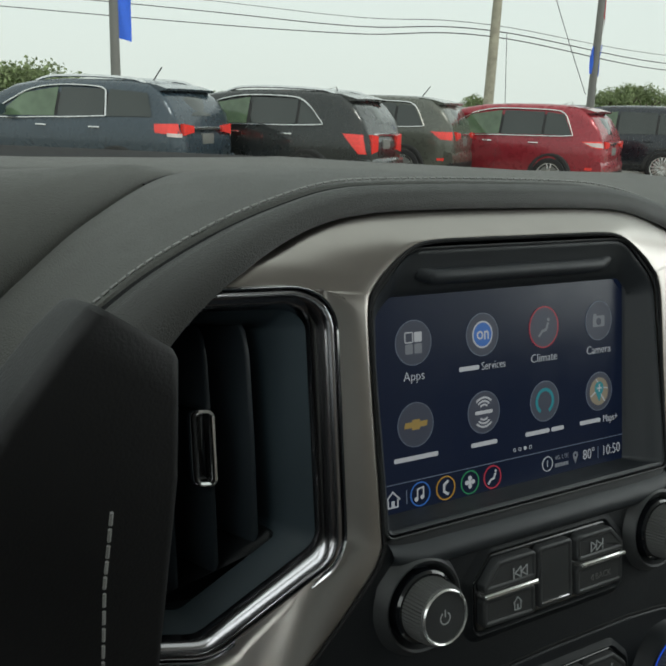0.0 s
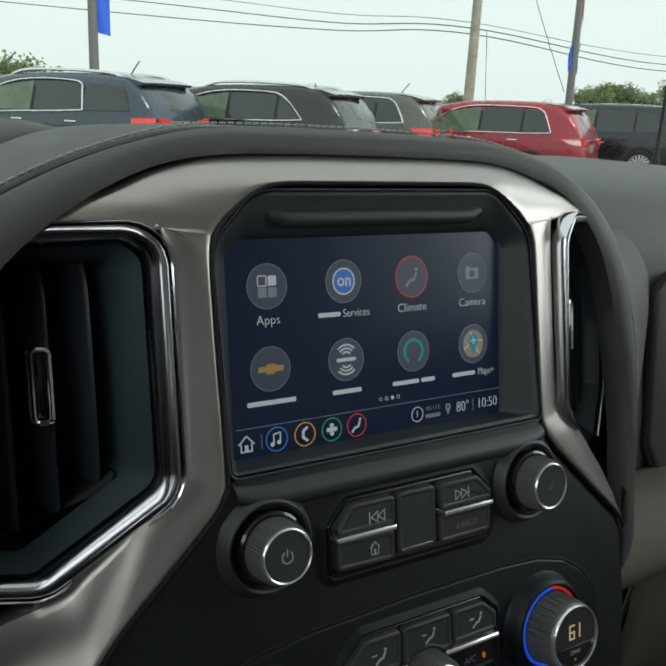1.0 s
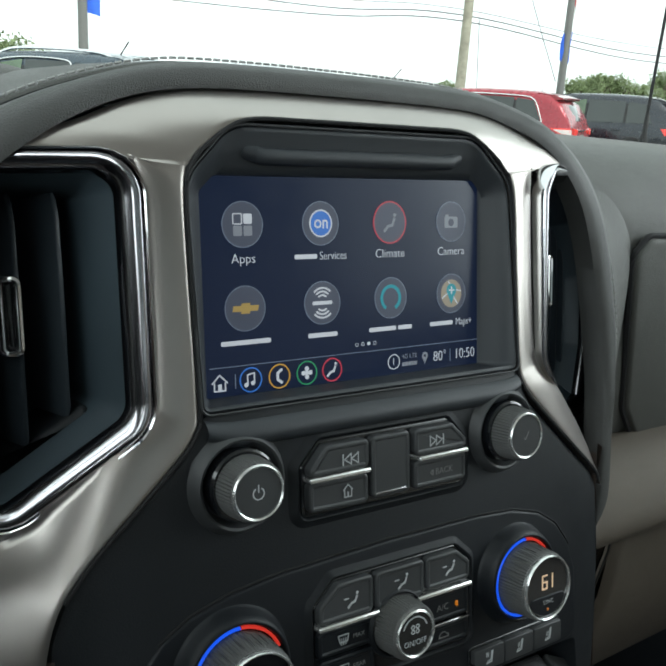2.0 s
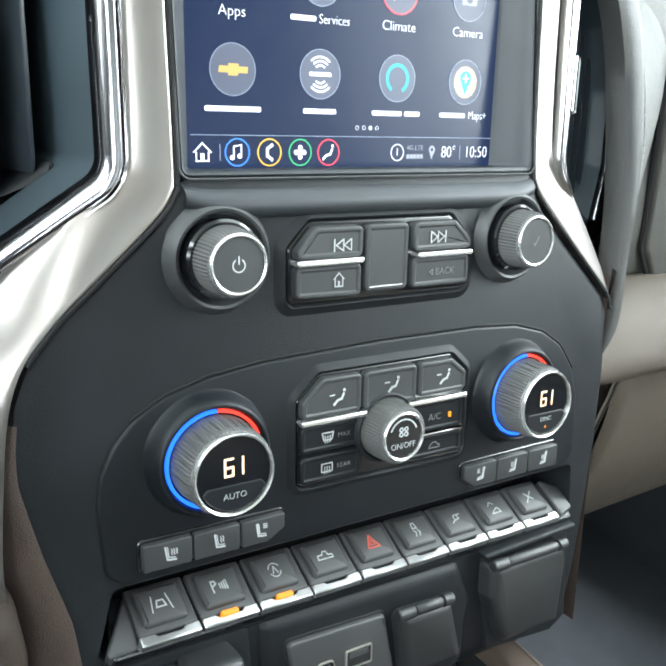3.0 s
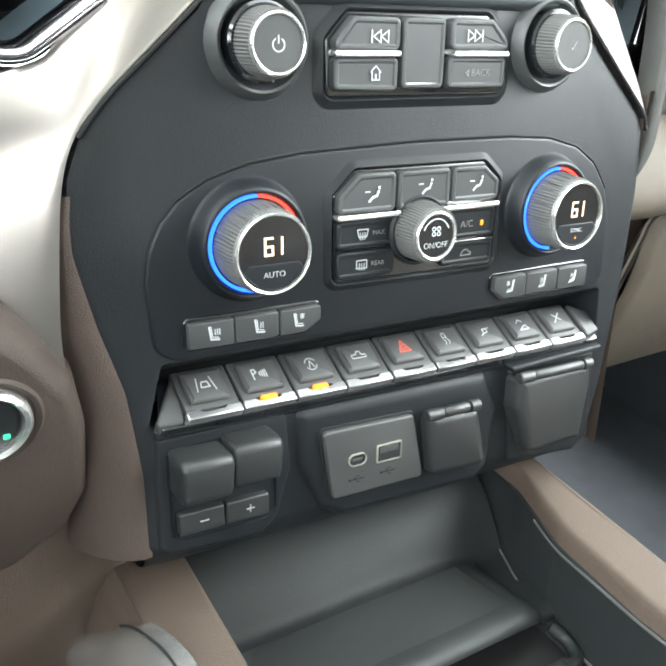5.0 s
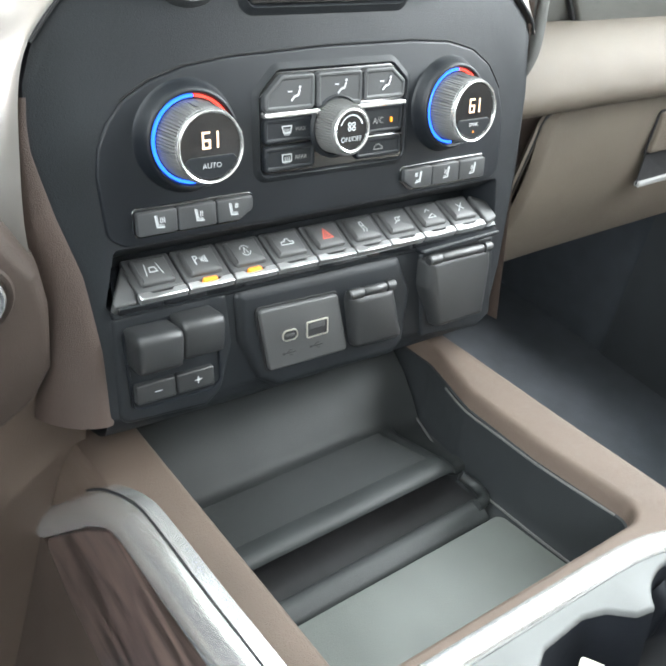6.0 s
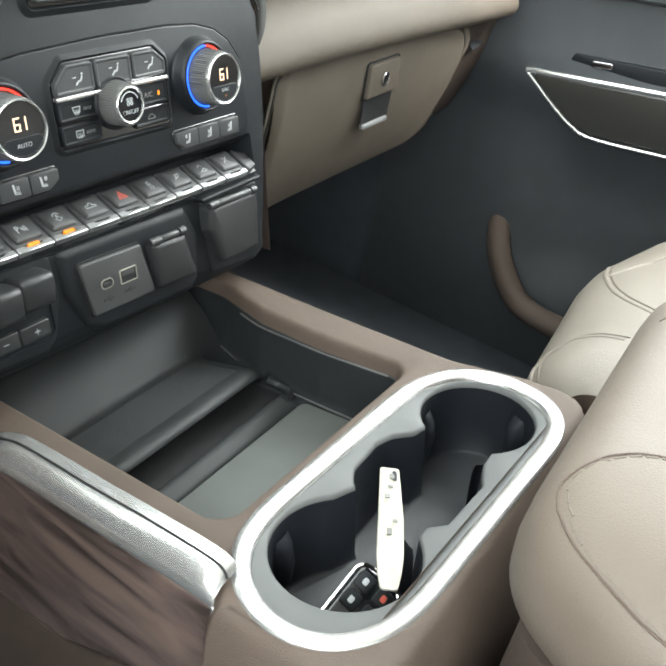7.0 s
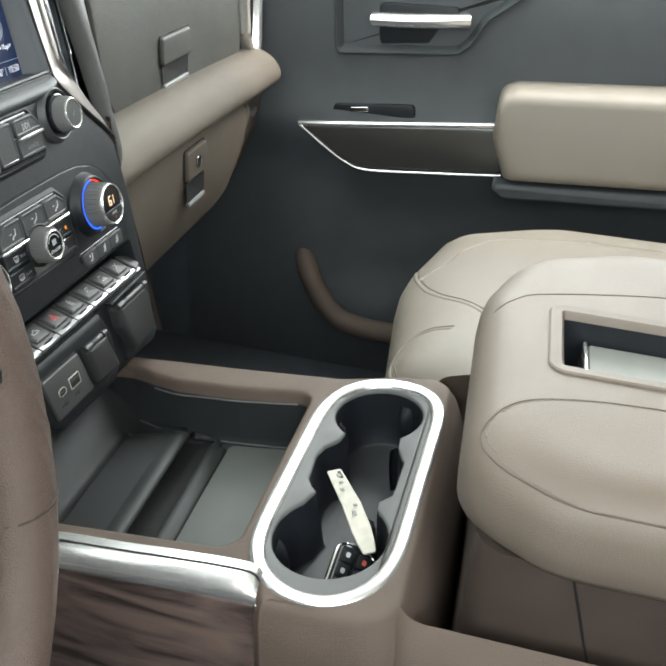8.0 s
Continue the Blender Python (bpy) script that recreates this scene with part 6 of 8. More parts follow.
# steering wheel, at the edge of the view
wheel = thing("steering_wheel", "brown leather-wrapped steering wheel with a stitched joint", "steering wheel")
wc, wr = P(-0.4362, -0.1972, 1.5133), 0.185
wx = Vector((1, 0, 0))
wy = Vector((0, 0.153, 0.988))
rim = [wc + (wx * math.cos(2 * math.pi * k / 72) + wy * math.sin(2 * math.pi * k / 72)) * wr for k in range(72)]
part("rim", tube(rim, 0.0155, None, 14, True), M_WHEEL, wheel, "brown leather rim")
for a in (-20,):
    c0 = wc + (wx * math.cos(radians(a)) + wy * math.sin(radians(a))) * wr
    part("rim_joint", turned(0, 0, [(0.0153, -0.0006), (0.0161, -0.0004), (0.0161, 0.0004), (0.0153, 0.0006)], lambda x, y, w: c0 + wx * x + Vector((0, -0.988, 0.153)) * y + wy * w, 24), M_BROWNDK, wheel)
for a in (180, 0, 250, 290):
    d = wx * math.cos(radians(a)) + wy * math.sin(radians(a))
    part("spoke", tube([wc + d * 0.05, wc + d * 0.12 + Vector((0, 0.01, 0)), wc + d * (wr - 0.01)], 0.014, None, 10, False, 0.6), M_BLACK, wheel)
hub_n = Vector((0, -0.988, 0.153))
part("hub", turned(0, 0, [(0.0001, 0.03), (0.04, 0.028), (0.062, 0.018), (0.068, 0.0), (0.06, -0.04)], lambda x, y, w: wc + wx * x + wy * y + hub_n * w, 32), M_BLACK, wheel)
part("column", tube([wc - hub_n * 0.03, wc - hub_n * 0.16], 0.05, None, 20), M_BLACK, wheel)

# ---------------------------------------------------------------- centre console
con = thing("center_console", "taupe floor console with storage tray and cup holders", "console")


def con_out(h):
    """The console's outline at a height above its top."""
    f = min(1.0, max(0.0, -h / 0.05))
    wl = 0.139 + 0.012 * f
    return rounded([(-wl - 0.001, 0.300), (-wl - 0.001, 0.000), (-0.151 - 0.012 * f, -0.007), (-0.158 - 0.016 * f, -0.098 - 0.012 * f), (0.130 + 0.012 * f, -0.100 - 0.012 * f), (0.128 + 0.014 * f, -0.050), (0.118 + 0.010 * f, 0.0), (0.122 + 0.008 * f, 0.100), (0.134 + 0.006 * f, 0.300)],
                   [0.004, 0.004, 0.004, 0.03, 0.03, 0.02, 0.03, 0.05, 0.004], 5)


TRAY = rounded([(-0.0985, 0.285), (-0.1040, 0.0340), (-0.0950, 0.0240), (0.0770, 0.0190), (0.0880, 0.0260), (0.0860, 0.0900), (0.0905, 0.1500), (0.1060, 0.2000), (0.1080, 0.285)], [0.003, 0.012, 0.012, 0.012, 0.012, 0.02, 0.03, 0.03, 0.003], 5)
RING_O = rounded([(-0.1150, 0.0165), (0.0820, 0.0090), (0.1195, -0.0230), (0.1120, -0.0790), (0.0880, -0.0965), (-0.1150, -0.0880), (-0.1470, -0.0600), (-0.1440, -0.0200)], [0.045, 0.045, 0.03, 0.03, 0.03, 0.045, 0.04, 0.04], 8)
RING_O = resampled(RING_O, 160)
for k in range(2):
    RING_O = [tuple(sum(RING_O[(i + j) % 160][c] for j in range(-5, 6)) / 11 for c in (0, 1)) for i in range(160)]
RING_O = inset(RING_O, -0.0024)
RING_I = inset(RING_O, 0.0112)


def rim_face(outer, holes, h, bm=None):
    return face_with_holes(outer, holes, h, K, bm)


bm = rim_face(inset(con_out(0), 0.0085), [inset(TRAY, -0.0035), RING_O], 0.0)
co = con_out(0)
sides = []
for d, h in ((0.0085, 0.0), (0.0048, -0.0009), (0.0020, -0.0032), (0.0004, -0.0075)):
    sides.append([K(x, y, h) for x, y in inset(co, d)])
for h in (-0.014, -0.03, -0.055, -0.10, -0.20, -0.36):
    sides.append([K(x, y, h) for x, y in con_out(h)])
lofted(bm, sides, True)
tr = []
for d, h in ((-0.0035, 0.0), (-0.0016, -0.0007), (-0.0004, -0.0024), (0.0, -0.0060), (0.0004, -0.0138)):
    tr.append([K(x, y, h) for x, y in inset(TRAY, d)])
lofted(bm, tr, True)
part("body", bm, M_BROWN, con, "taupe grained plastic body", angle=50)

# tray
bm = bmesh.new()
lofted(bm, [[K(x, y, -0.0132) for x, y in TRAY], [K(x, y, -0.0140) for x, y in inset(TRAY, 0.0016)], [K(x, y, -0.052) for x, y in inset(TRAY, 0.0030)], [K(x, y, -0.061) for x, y in inset(TRAY, 0.0060)], [K(x, y, -0.0640) for x, y in inset(TRAY, 0.0110)]], True, False, True)
tray = part("tray_liner", bm, M_TRAYWALL, con, "black moulded tray liner", angle=50)
matp = rounded([(-0.0940, 0.1010), (-0.0960, 0.0430), (-0.0860, 0.0320), (0.0680, 0.0290), (0.0790, 0.0380), (0.0770, 0.1000)], 0.006, 4)
part("tray_mat", plate(matp, -0.066, -0.0585, 0.0010, K), M_MAT, tray, "grey rubber charging mat")
# near-black sheet on the tray floor, painting the shade under the ramp's lip
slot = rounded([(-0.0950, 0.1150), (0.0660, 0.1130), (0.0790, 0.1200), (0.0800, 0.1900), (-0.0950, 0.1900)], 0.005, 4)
part("phone_slot_shade", plate(slot, -0.0655, -0.0630, 0.0005, K), M_GAP, tray, "black sheet painting the shade inside the phone slot")
part("slot_ridge", lofted(bmesh.new(), [[K(x, y, h) for y, h in ((0.1005, -0.0640), (0.1005, -0.0580), (0.1025, -0.0560), (0.1080, -0.0528), (0.1125, -0.0515), (0.1148, -0.0528), (0.1156, -0.0640))] for x in (-0.0960, 0.0, 0.0560, 0.0640, 0.0680)], True, True, True), M_RAMP, tray, angle=50)
end = [Vector((0.0640, 0.1085, -0.0520)), Vector((0.0720, 0.1100, -0.0535)), Vector((0.0775, 0.1160, -0.0550)), Vector((0.0790, 0.1250, -0.0545)), Vector((0.0740, 0.1330, -0.0500))]
part("slot_end", tube([K(*p) for p in spline(end, 6)], 0.0036, None, 10), M_RAMP, tray)
RAMP = [(0.1950, -0.0600), (0.1500, -0.0475), (0.1345, -0.0430), (0.1320, -0.0415), (0.1325, -0.0395), (0.1350, -0.0375), (0.1390, -0.0368), (0.1440, -0.0372), (0.1500, -0.0385), (0.1940, -0.0480), (0.1985, -0.0482), (0.2020, -0.0465), (0.2050, -0.0430), (0.2180, -0.0290), (0.2420, -0.0080), (0.2700, -0.005), (0.2700, -0.0640)]
xs = [-0.0970, -0.03, 0.03, 0.0500, 0.0580, 0.0640, 0.0690, 0.0730, 0.0760, 0.0990]
drop = [0.0, 0.0, 0.0, 0.0, 0.0006, 0.0022, 0.0050, 0.0090, 0.0140, 0.0150]
part("rear_ramp", lofted(bmesh.new(), [[K(x, y + (d * 0.5 if y < 0.15 else 0.0), max(h - d * (1.0 if y < 0.19 else max(0.0, 1 - (y - 0.19) / 0.02)), -0.0640 + 0.01 * (y - 0.13))) for y, h in RAMP] for x, d in zip(xs, drop)], True, True, True), M_RAMP, tray, angle=50)
part("side_bead", tube(spline([K(0.0962, 0.176, -0.016), K(0.0880, 0.150, -0.0150), K(0.0858, 0.12, -0.0145), K(0.0840, 0.09, -0.0140), K(0.0846, 0.060, -0.0135), K(0.0855, 0.034, -0.0130)], 6), 0.0008, None, 6), M_RUBBER, tray, "grey rub strip")
part("floor_bead", tube(spline([K(0.0980, 0.200, -0.0560), K(0.0835, 0.150, -0.0580), K(0.0800, 0.09, -0.0580), K(0.0800, 0.036, -0.0580)], 6), 0.0008, None, 6), M_RUBBER, tray)
bm = bmesh.new()
for k in range(52):
    y = 0.1480 + k * 0.00088
    h = -0.0385 - (y - 0.15) * 0.2159
    plate(rect(-0.0940, y, 0.0560, y + 0.00045), h - 0.003, h + 0.00030, 0.0001, K, bm)
tagged(part("tray_rib", bm, M_RAMP, tray), kind="stuff")

# cup holders
cup = thing("cup_holder_insert", "grey cup holder insert with two dark wells", "cup holder")
C1, R1 = (-0.0785, -0.0362), 0.0402
C2, R2 = (0.0670, -0.0430), 0.0365
hole = []
def arc(c, r, a0, a1, n):
    return [(c[0] + r * math.cos(radians(a0 + (a1 - a0) * i / n)), c[1] + r * math.sin(radians(a0 + (a1 - a0) * i / n))) for i in range(n + 1)]
hole += arc(C1, R1, 42, 318, 34)
hole += [(-0.0400, -0.0630), (-0.0310, -0.0715), (0.0080, -0.0735), (0.0150, -0.0700), (0.0250, -0.0660)]
hole += arc(C2, R2, -142, 142, 34)
hole += [(0.0280, -0.0180), (0.0180, -0.0085), (0.0060, -0.0045), (-0.0220, -0.0060), (-0.0310, -0.0110), (-0.0350, -0.0150)]
bm = rim_face(RING_I, [inset(hole, -0.0016)], -0.0022)
lofted(bm, [[K(x, y, -0.0022) for x, y in inset(hole, -0.0016)], [K(x, y, -0.0032) for x, y in inset(hole, -0.0003)], [K(x, y, -0.0060) for x, y in hole]], True)
part("deck", bm, M_CUPGREY, cup, "smooth grey deck", angle=50)
prof = [(0.0, -0.006), (0.0, 0.0004), (0.0010, 0.0016), (0.0040, 0.0021), (0.0086, 0.0013), (0.0107, -0.0002), (0.0112, -0.006)]
part("chrome_ring", lofted(bmesh.new(), [[K(x, y, h) for x, y in inset(RING_O, d)] for d, h in prof], True), M_SATIN, cup, "bright satin ring", angle=50)
bm = bmesh.new()
lofted(bm, [[K(x, y, -0.0058) for x, y in hole], [K(x, y, -0.035) for x, y in inset(hole, 0.0012)], [K(x, y, -0.058) for x, y in inset(hole, 0.0020)], [K(x, y, -0.0600) for x, y in inset(hole, 0.004)]], True, False, True)
part("well_liner", bm, M_CUPDARK, cup, "dark liner of the wells", angle=50)
for c, r in ((C1, R1), (C2, R2)):
    for a in (215, 330, 95):
        p = (c[0] + (r - 0.002) * math.cos(radians(a)), c[1] + (r - 0.002) * math.sin(radians(a)))
        n = Vector((math.cos(radians(a)), math.sin(radians(a))))
        bm = bmesh.new()
        secs = []
        for h, dep, wd in ((-0.014, 0.0005, 0.006), (-0.020, 0.0060, 0.0075), (-0.032, 0.0075, 0.0080), (-0.046, 0.0055, 0.0080), (-0.056, 0.0005, 0.007)):
            tdir = Vector((-n.y, n.x))
            secs.append([K(p[0] + tdir.x * q - n.x * dep * (1 - (q / wd) ** 2), p[1] + tdir.y * q - n.y * dep * (1 - (q / wd) ** 2), h) for q in np.linspace(-wd, wd, 7)])
        lofted(bm, secs, False)
        part("gripper", bm, M_CUPDARK, cup)

# key fob with tag, left in the nearer well
fob = thing("key_fob", "black remote key fob with chrome edge lying in cup holder", "car key")
f_o = Vector(K(-0.0840, -0.0480, -0.037))
f_u = Vector((0.80, -0.10, 0.32)).normalized()
f_v = f_u.cross(Vector((-0.45, -0.40, 0.80)).normalized()).normalized() * -1
f_n = f_u.cross(f_v).normalized()
if f_n.z < 0:
    f_n = -f_n
fat = lambda x, y, w: f_o + f_u * x * 0.86 + f_v * y * 0.86 + f_n * w
fo = rounded([(-0.026, -0.015), (0.024, -0.017), (0.028, 0.0), (0.024, 0.017), (-0.026, 0.015)], 0.008, 5)
part("case", plate(fo, -0.008, 0.004, 0.0035, fat), M_GLOSS, fob)
part("chrome_edge", tube([fat(x, y, 0.0005) for x, y in inset(fo, -0.0004)], 0.0016, None, 8, True), M_CHROME, fob, "chrome edge")
for x, y, m in ((0.016, 0.008, M_LEGEND), (0.016, -0.007, M_RED), (0.002, 0.008, M_LEGEND), (0.002, -0.007, M_LEGEND), (-0.013, 0.0, M_LEGEND)):
    b = part("fob_key", plate(rounded(rect(x - 0.0058, y - 0.0058, x + 0.0058, y + 0.0058), 0.002, 3), 0.002, 0.0052, 0.0010, fat), M_BLACK, fob)
    part("fob_symbol", plate(rounded(rect(x - 0.0022, y - 0.0018, x + 0.0022, y + 0.0018), 0.0008, 2), 0.004, 0.0054, 0.0001, fat), m, b)
tag = thing("key_tag", "white plastic key tag with pale marks", "key tag")
t_a, t_b = K(-0.0800, -0.0640, -0.014), K(-0.0100, -0.0225, -0.0030)
t_u = (t_b - t_a).normalized()
t_n = Vector((-0.62, -0.35, 0.70))
t_n = (t_n - t_u * t_n.dot(t_u)).normalized()
t_v = t_n.cross(t_u)
t_len = (t_b - t_a).length
tat = lambda x, y, w: t_a + t_u * x + t_v * y + t_n * (w + 0.006 * math.sin(math.pi * x / t_len))
tb = rounded([(0.0, -0.0045), (0.008, -0.0062), (0.018, -0.0072), (t_len * 0.5, -0.0070), (t_len, -0.0056), (t_len, 0.0056), (t_len * 0.5, 0.0070), (0.018, 0.0072), (0.008, 0.0062), (0.0, 0.0045)], 0.002, 3)
part("strip", plate(tb, -0.0006, 0.0006, 0.0003, tat), mat("white_tag_plastic", (0.34, 0.325, 0.275), 0.5, vary=0.12, vary_scale=120), tag)
bm = bmesh.new()
for x0, x1, y in ((0.030, 0.034, 0.001), (0.038, 0.040, -0.002), (0.055, 0.058, 0.002), (0.064, 0.066, 0.0), (0.072, 0.076, -0.001)):
    plate(rect(x0, y - 0.0016, x1, y + 0.0012), 0.0004, 0.0008, 0.0001, tat, bm)
part("marks", bm, mat("faint_grey_ink", (0.15, 0.15, 0.14), 0.6), tag)
part("tag_eye", plate(rounded(rect(t_len - 0.012, -0.0040, t_len - 0.003, -0.0015), 0.001, 2), 0.0004, 0.0008, 0.0001, tat), M_BLACK, tag)

# side panel: chrome strip and wood
side = thing("console_side_trim", "dark wood side panel under a bright metal strip", "console trim")
sat = lambda y, z, w: P(-0.1430 - w - 0.15 * max(-0.02, 1.275 - z), y, z)
wood = [(-0.2735, 1.2790), (-0.2134, 1.2755), (-0.1700, 1.2722), (-0.1280, 1.2690), (-0.1120, 1.2640), (-0.0880, 1.2420), (-0.0463, 1.1946), (-0.0818, 1.1850), (-0.1275, 1.1800), (-0.1800, 1.1840), (-0.2400, 1.2060), (-0.2785, 1.2210)]
part("wood_panel", plate(rounded(wood, [0.002, 0.02, 0.02, 0.02, 0.012, 0.02, 0.004, 0.01, 0.02, 0.02, 0.02, 0.002], 4), -0.004, 0.0030, 0.0014, sat), M_WOOD, side, "dark open-pore wood panel")
strip_u = spline([(0, -0.2740, 1.2900), (0, -0.2640, 1.2955), (0, -0.2194, 1.2925), (0, -0.1850, 1.2890), (0, -0.1359, 1.2850), (0, -0.1166, 1.2810), (0, -0.0960, 1.2700), (0, -0.0765, 1.2550), (0, -0.0500, 1.2260), (0, -0.0180, 1.1890)], 6)
strip_d = spline([(0, -0.2745, 1.2800), (0, -0.2660, 1.2795), (0, -0.2134, 1.2765), (0, -0.1820, 1.2740), (0, -0.1340, 1.2705), (0, -0.1150, 1.2665), (0, -0.0990, 1.2540), (0, -0.0850, 1.2400), (0, -0.0640, 1.2160), (0, -0.0440, 1.1935)], 6)
bm = bmesh.new()
lofted(bm, [[sat(p.y, p.z, w).copy() + Vector((ins, 0, 0)) for p in (a.lerp(b, f) for a, b in zip(strip_u, strip_d))] for f, w, ins in ((0.0, -0.006, 0.008), (0.0, 0.0000, 0.006), (0.12, 0.0024, 0.0040), (0.45, 0.0046, 0.0006), (0.85, 0.0046, 0.0), (1.0, 0.0030, 0.0), (1.0, -0.004, 0.0))], False)
part("metal_strip", bm, M_SATIN, side, "bright satin metal strip", angle=60)
part("panel_gap", tube([sat(p.y, p.z, 0.0) + Vector((0.0062, 0, 0.0004)) for p in strip_u], 0.0006, None, 6), M_GAP, side)
# same brown as the console, with the shade below the wood in its colour
part("side_recess", plate(rounded([(-0.2700, 1.2100), (-0.1800, 1.1800), (-0.1275, 1.1760), (-0.0818, 1.1810), (-0.0463, 1.1900), (-0.0180, 1.1850), (0.0080, 1.1500), (0.0060, 1.0700), (-0.02, 1.00), (-0.27, 1.00)], 0.008, 4), -0.02, 0.0010, 0.001, sat), M_BROWNDK, side, "brown panel below the wood, darkened for shade")
part("end_bead", tube([sat(-0.2750, 1.2800, 0.0030), sat(-0.2775, 1.2500, 0.0034), sat(-0.2792, 1.2215, 0.0032)], 0.0010, None, 8), M_SATIN, side, "thin bright bead at the wood's end")

# ---------------------------------------------------------------- console armrest
arm = thing("console_armrest", "padded light grey leather armrest lid with a phone slot", "armrest")
AX0, AX1, AY0 = -0.140, 0.212, -0.90


def arm_outline(d):
    return rounded([(AX0 + d, AY0), (AX0 + d, -0.438 - d), (-0.110 + d, -0.384 - d), (0.095 - d, -0.379 - d), (0.172 - d, -0.404 - d), (AX1 - d, -0.480 - d), (AX1 - d, AY0)], [0.002, 0.06, 0.05, 0.09, 0.07, 0.07, 0.002], 9)


AZ = [(0.020, 1.342), (0.007, 1.347), (0.001, 1.356), (0.0, 1.370), (0.0008, 1.385), (0.003, 1.3950), (0.0070, 1.4010), (0.0115, 1.4060), (0.018, 1.4102), (0.027, 1.4122), (0.034, 1.4125), (0.0400, 1.4125)]
bm = bmesh.new()
lofted(bm, [[P(x, y, z) for x, y in arm_outline(d)] for d, z in AZ], True, True, False)
top = arm_outline(0.0400)
AS = rounded([(-0.0210, AY0 + 0.06), (-0.0210, -0.4285), (0.0730, -0.4285), (0.0730, AY0 + 0.06)], [0.006, 0.012, 0.012, 0.006], 5)
edges = []
for lpp in (top, AS):
    vs = [bm.verts.new(P(x, y, 1.4125)) for x, y in lpp]
    edges += [bm.edges.new((vs[i], vs[(i + 1) % len(vs)])) for i in range(len(vs))]
bmesh.ops.triangle_fill(bm, edges=edges, use_beauty=True)
cushion = part("cushion", bm, M_CREAMDK, arm, "light grey leather cushion", angle=60)
edge_in = [p for p in arm_outline(0.0062) if p[0] < -0.092 and p[1] > -0.86]
seam2 = [(-0.036, -0.86), (-0.037, -0.70), (-0.039, -0.60), (-0.041, -0.54), (-0.043, -0.49), (-0.047, -0.455), (-0.055, -0.425), (-0.068, -0.4045), (-0.085, -0.3930)] + edge_in[::-1] + [(AX0 + 0.0062, y) for y in (-0.50, -0.55, -0.65, -0.86)]
seam2 = resampled([(p.x, p.y) for p in spline([(x, y, 0) for x, y in seam2], 6)], 320, False)
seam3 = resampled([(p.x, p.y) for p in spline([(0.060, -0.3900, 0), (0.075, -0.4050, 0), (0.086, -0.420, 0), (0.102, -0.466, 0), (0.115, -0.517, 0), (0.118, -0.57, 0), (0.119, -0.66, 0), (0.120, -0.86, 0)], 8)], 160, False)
# both brown lines on the cushion paint the shade in its seam creases
part("seam_crease_shade", tube(draped(seam2, [cushion], 0.0), 0.0007, None, 6), M_BROWN, arm, "thin brown line painting the shade of a seam crease")
stitches(draped([(x + 0.0020 * (1 if y > -0.40 else 0), y - 0.0026) for x, y in seam2], [cushion], 0.0), 0.0065, 0.0005, M_STITCHLT, arm, "edge_seam", "beige stitched seam")
part("side_crease_shade", tube(draped(seam3, [cushion], 0.0), 0.0006, None, 6), M_BROWN, arm, "thin brown line painting the shade of a seam crease")
prof = [(0.0, 1.4080), (0.0, 1.4136), (0.0012, 1.4146), (0.0085, 1.4140), (0.0105, 1.4115), (0.0112, 1.396), (0.012, 1.378)]
part("slot_frame", lofted(bmesh.new(), [[P(x, y, z) for x, y in inset(AS, d)] for d, z in prof], True), M_CREAMDK, arm, "grey plastic slot frame")
part("slot_floor", plate(inset(AS, 0.010), 1.355, 1.3680, 0.001, P), M_GAP, arm)
part("slot_wall", lofted(bmesh.new(), [[P(x, y, z) for x, y in inset(AS, d)] for d, z in ((0.0116, 1.4080), (0.0118, 1.390), (0.0122, 1.366))], True), M_PANEL, arm)
part("slot_mat", plate(rounded(rect(-0.0080, AY0 + 0.08, 0.0600, -0.4600), 0.003, 3), 1.364, 1.3920, 0.0020, P), mat("pale_slot_mat", (0.22, 0.225, 0.21), 0.55), arm, "pale rubber mat in the slot")
part("slot_edge", plate(rounded(rect(-0.0060, -0.4590, 0.0580, -0.4565), 0.001, 2), 1.366, 1.3950, 0.0006, P), M_SATIN, arm)
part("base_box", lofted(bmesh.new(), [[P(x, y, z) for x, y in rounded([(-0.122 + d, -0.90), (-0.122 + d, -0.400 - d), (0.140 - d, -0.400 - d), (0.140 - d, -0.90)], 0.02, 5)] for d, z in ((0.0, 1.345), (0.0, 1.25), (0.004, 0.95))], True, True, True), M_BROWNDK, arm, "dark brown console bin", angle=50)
part("bin_gap", tube([P(-0.1226, -0.455, 1.352), P(-0.1222, -0.490, 1.245), P(-0.1210, -0.540, 1.13)], 0.0009, None, 6), M_GAP, arm)
part("front_shoulder", lofted(bmesh.new(), [[P(x, y, z) for x, y in rounded([(-0.178 + e, -0.60), (-0.178 + e, -0.372), (-0.150 + e, -0.345), (0.128, -0.355), (0.150, -0.40), (0.150, -0.60)], 0.02, 5)] for e, z in ((0.035, 1.296), (0.022, 1.285), (0.006, 1.25), (0.0, 1.15), (0.0, 0.92))], True, False, False), M_BROWN, con, angle=50)

# ---------------------------------------------------------------- passenger seat
seat = thing("passenger_seat", "light grey leather front passenger seat", "car seat")
def seat_out(d):
    return rounded([(0.205 + d, -0.86), (0.205 + d, -0.38 - d), (0.245 + d, -0.292 - d), (0.470, -0.270 - d), (0.640 - d, -0.310 - d), (0.700 - d, -0.42 - d), (0.700 - d, -0.86)], [0.02, 0.05, 0.04, 0.2, 0.06, 0.08, 0.02], 7)
SZ = [(0.02, 1.06), (0.006, 1.075), (0.0, 1.10), (0.0, 1.166), (0.003, 1.190), (0.010, 1.208), (0.024, 1.223), (0.045, 1.235), (0.072, 1.245), (0.105, 1.252)]
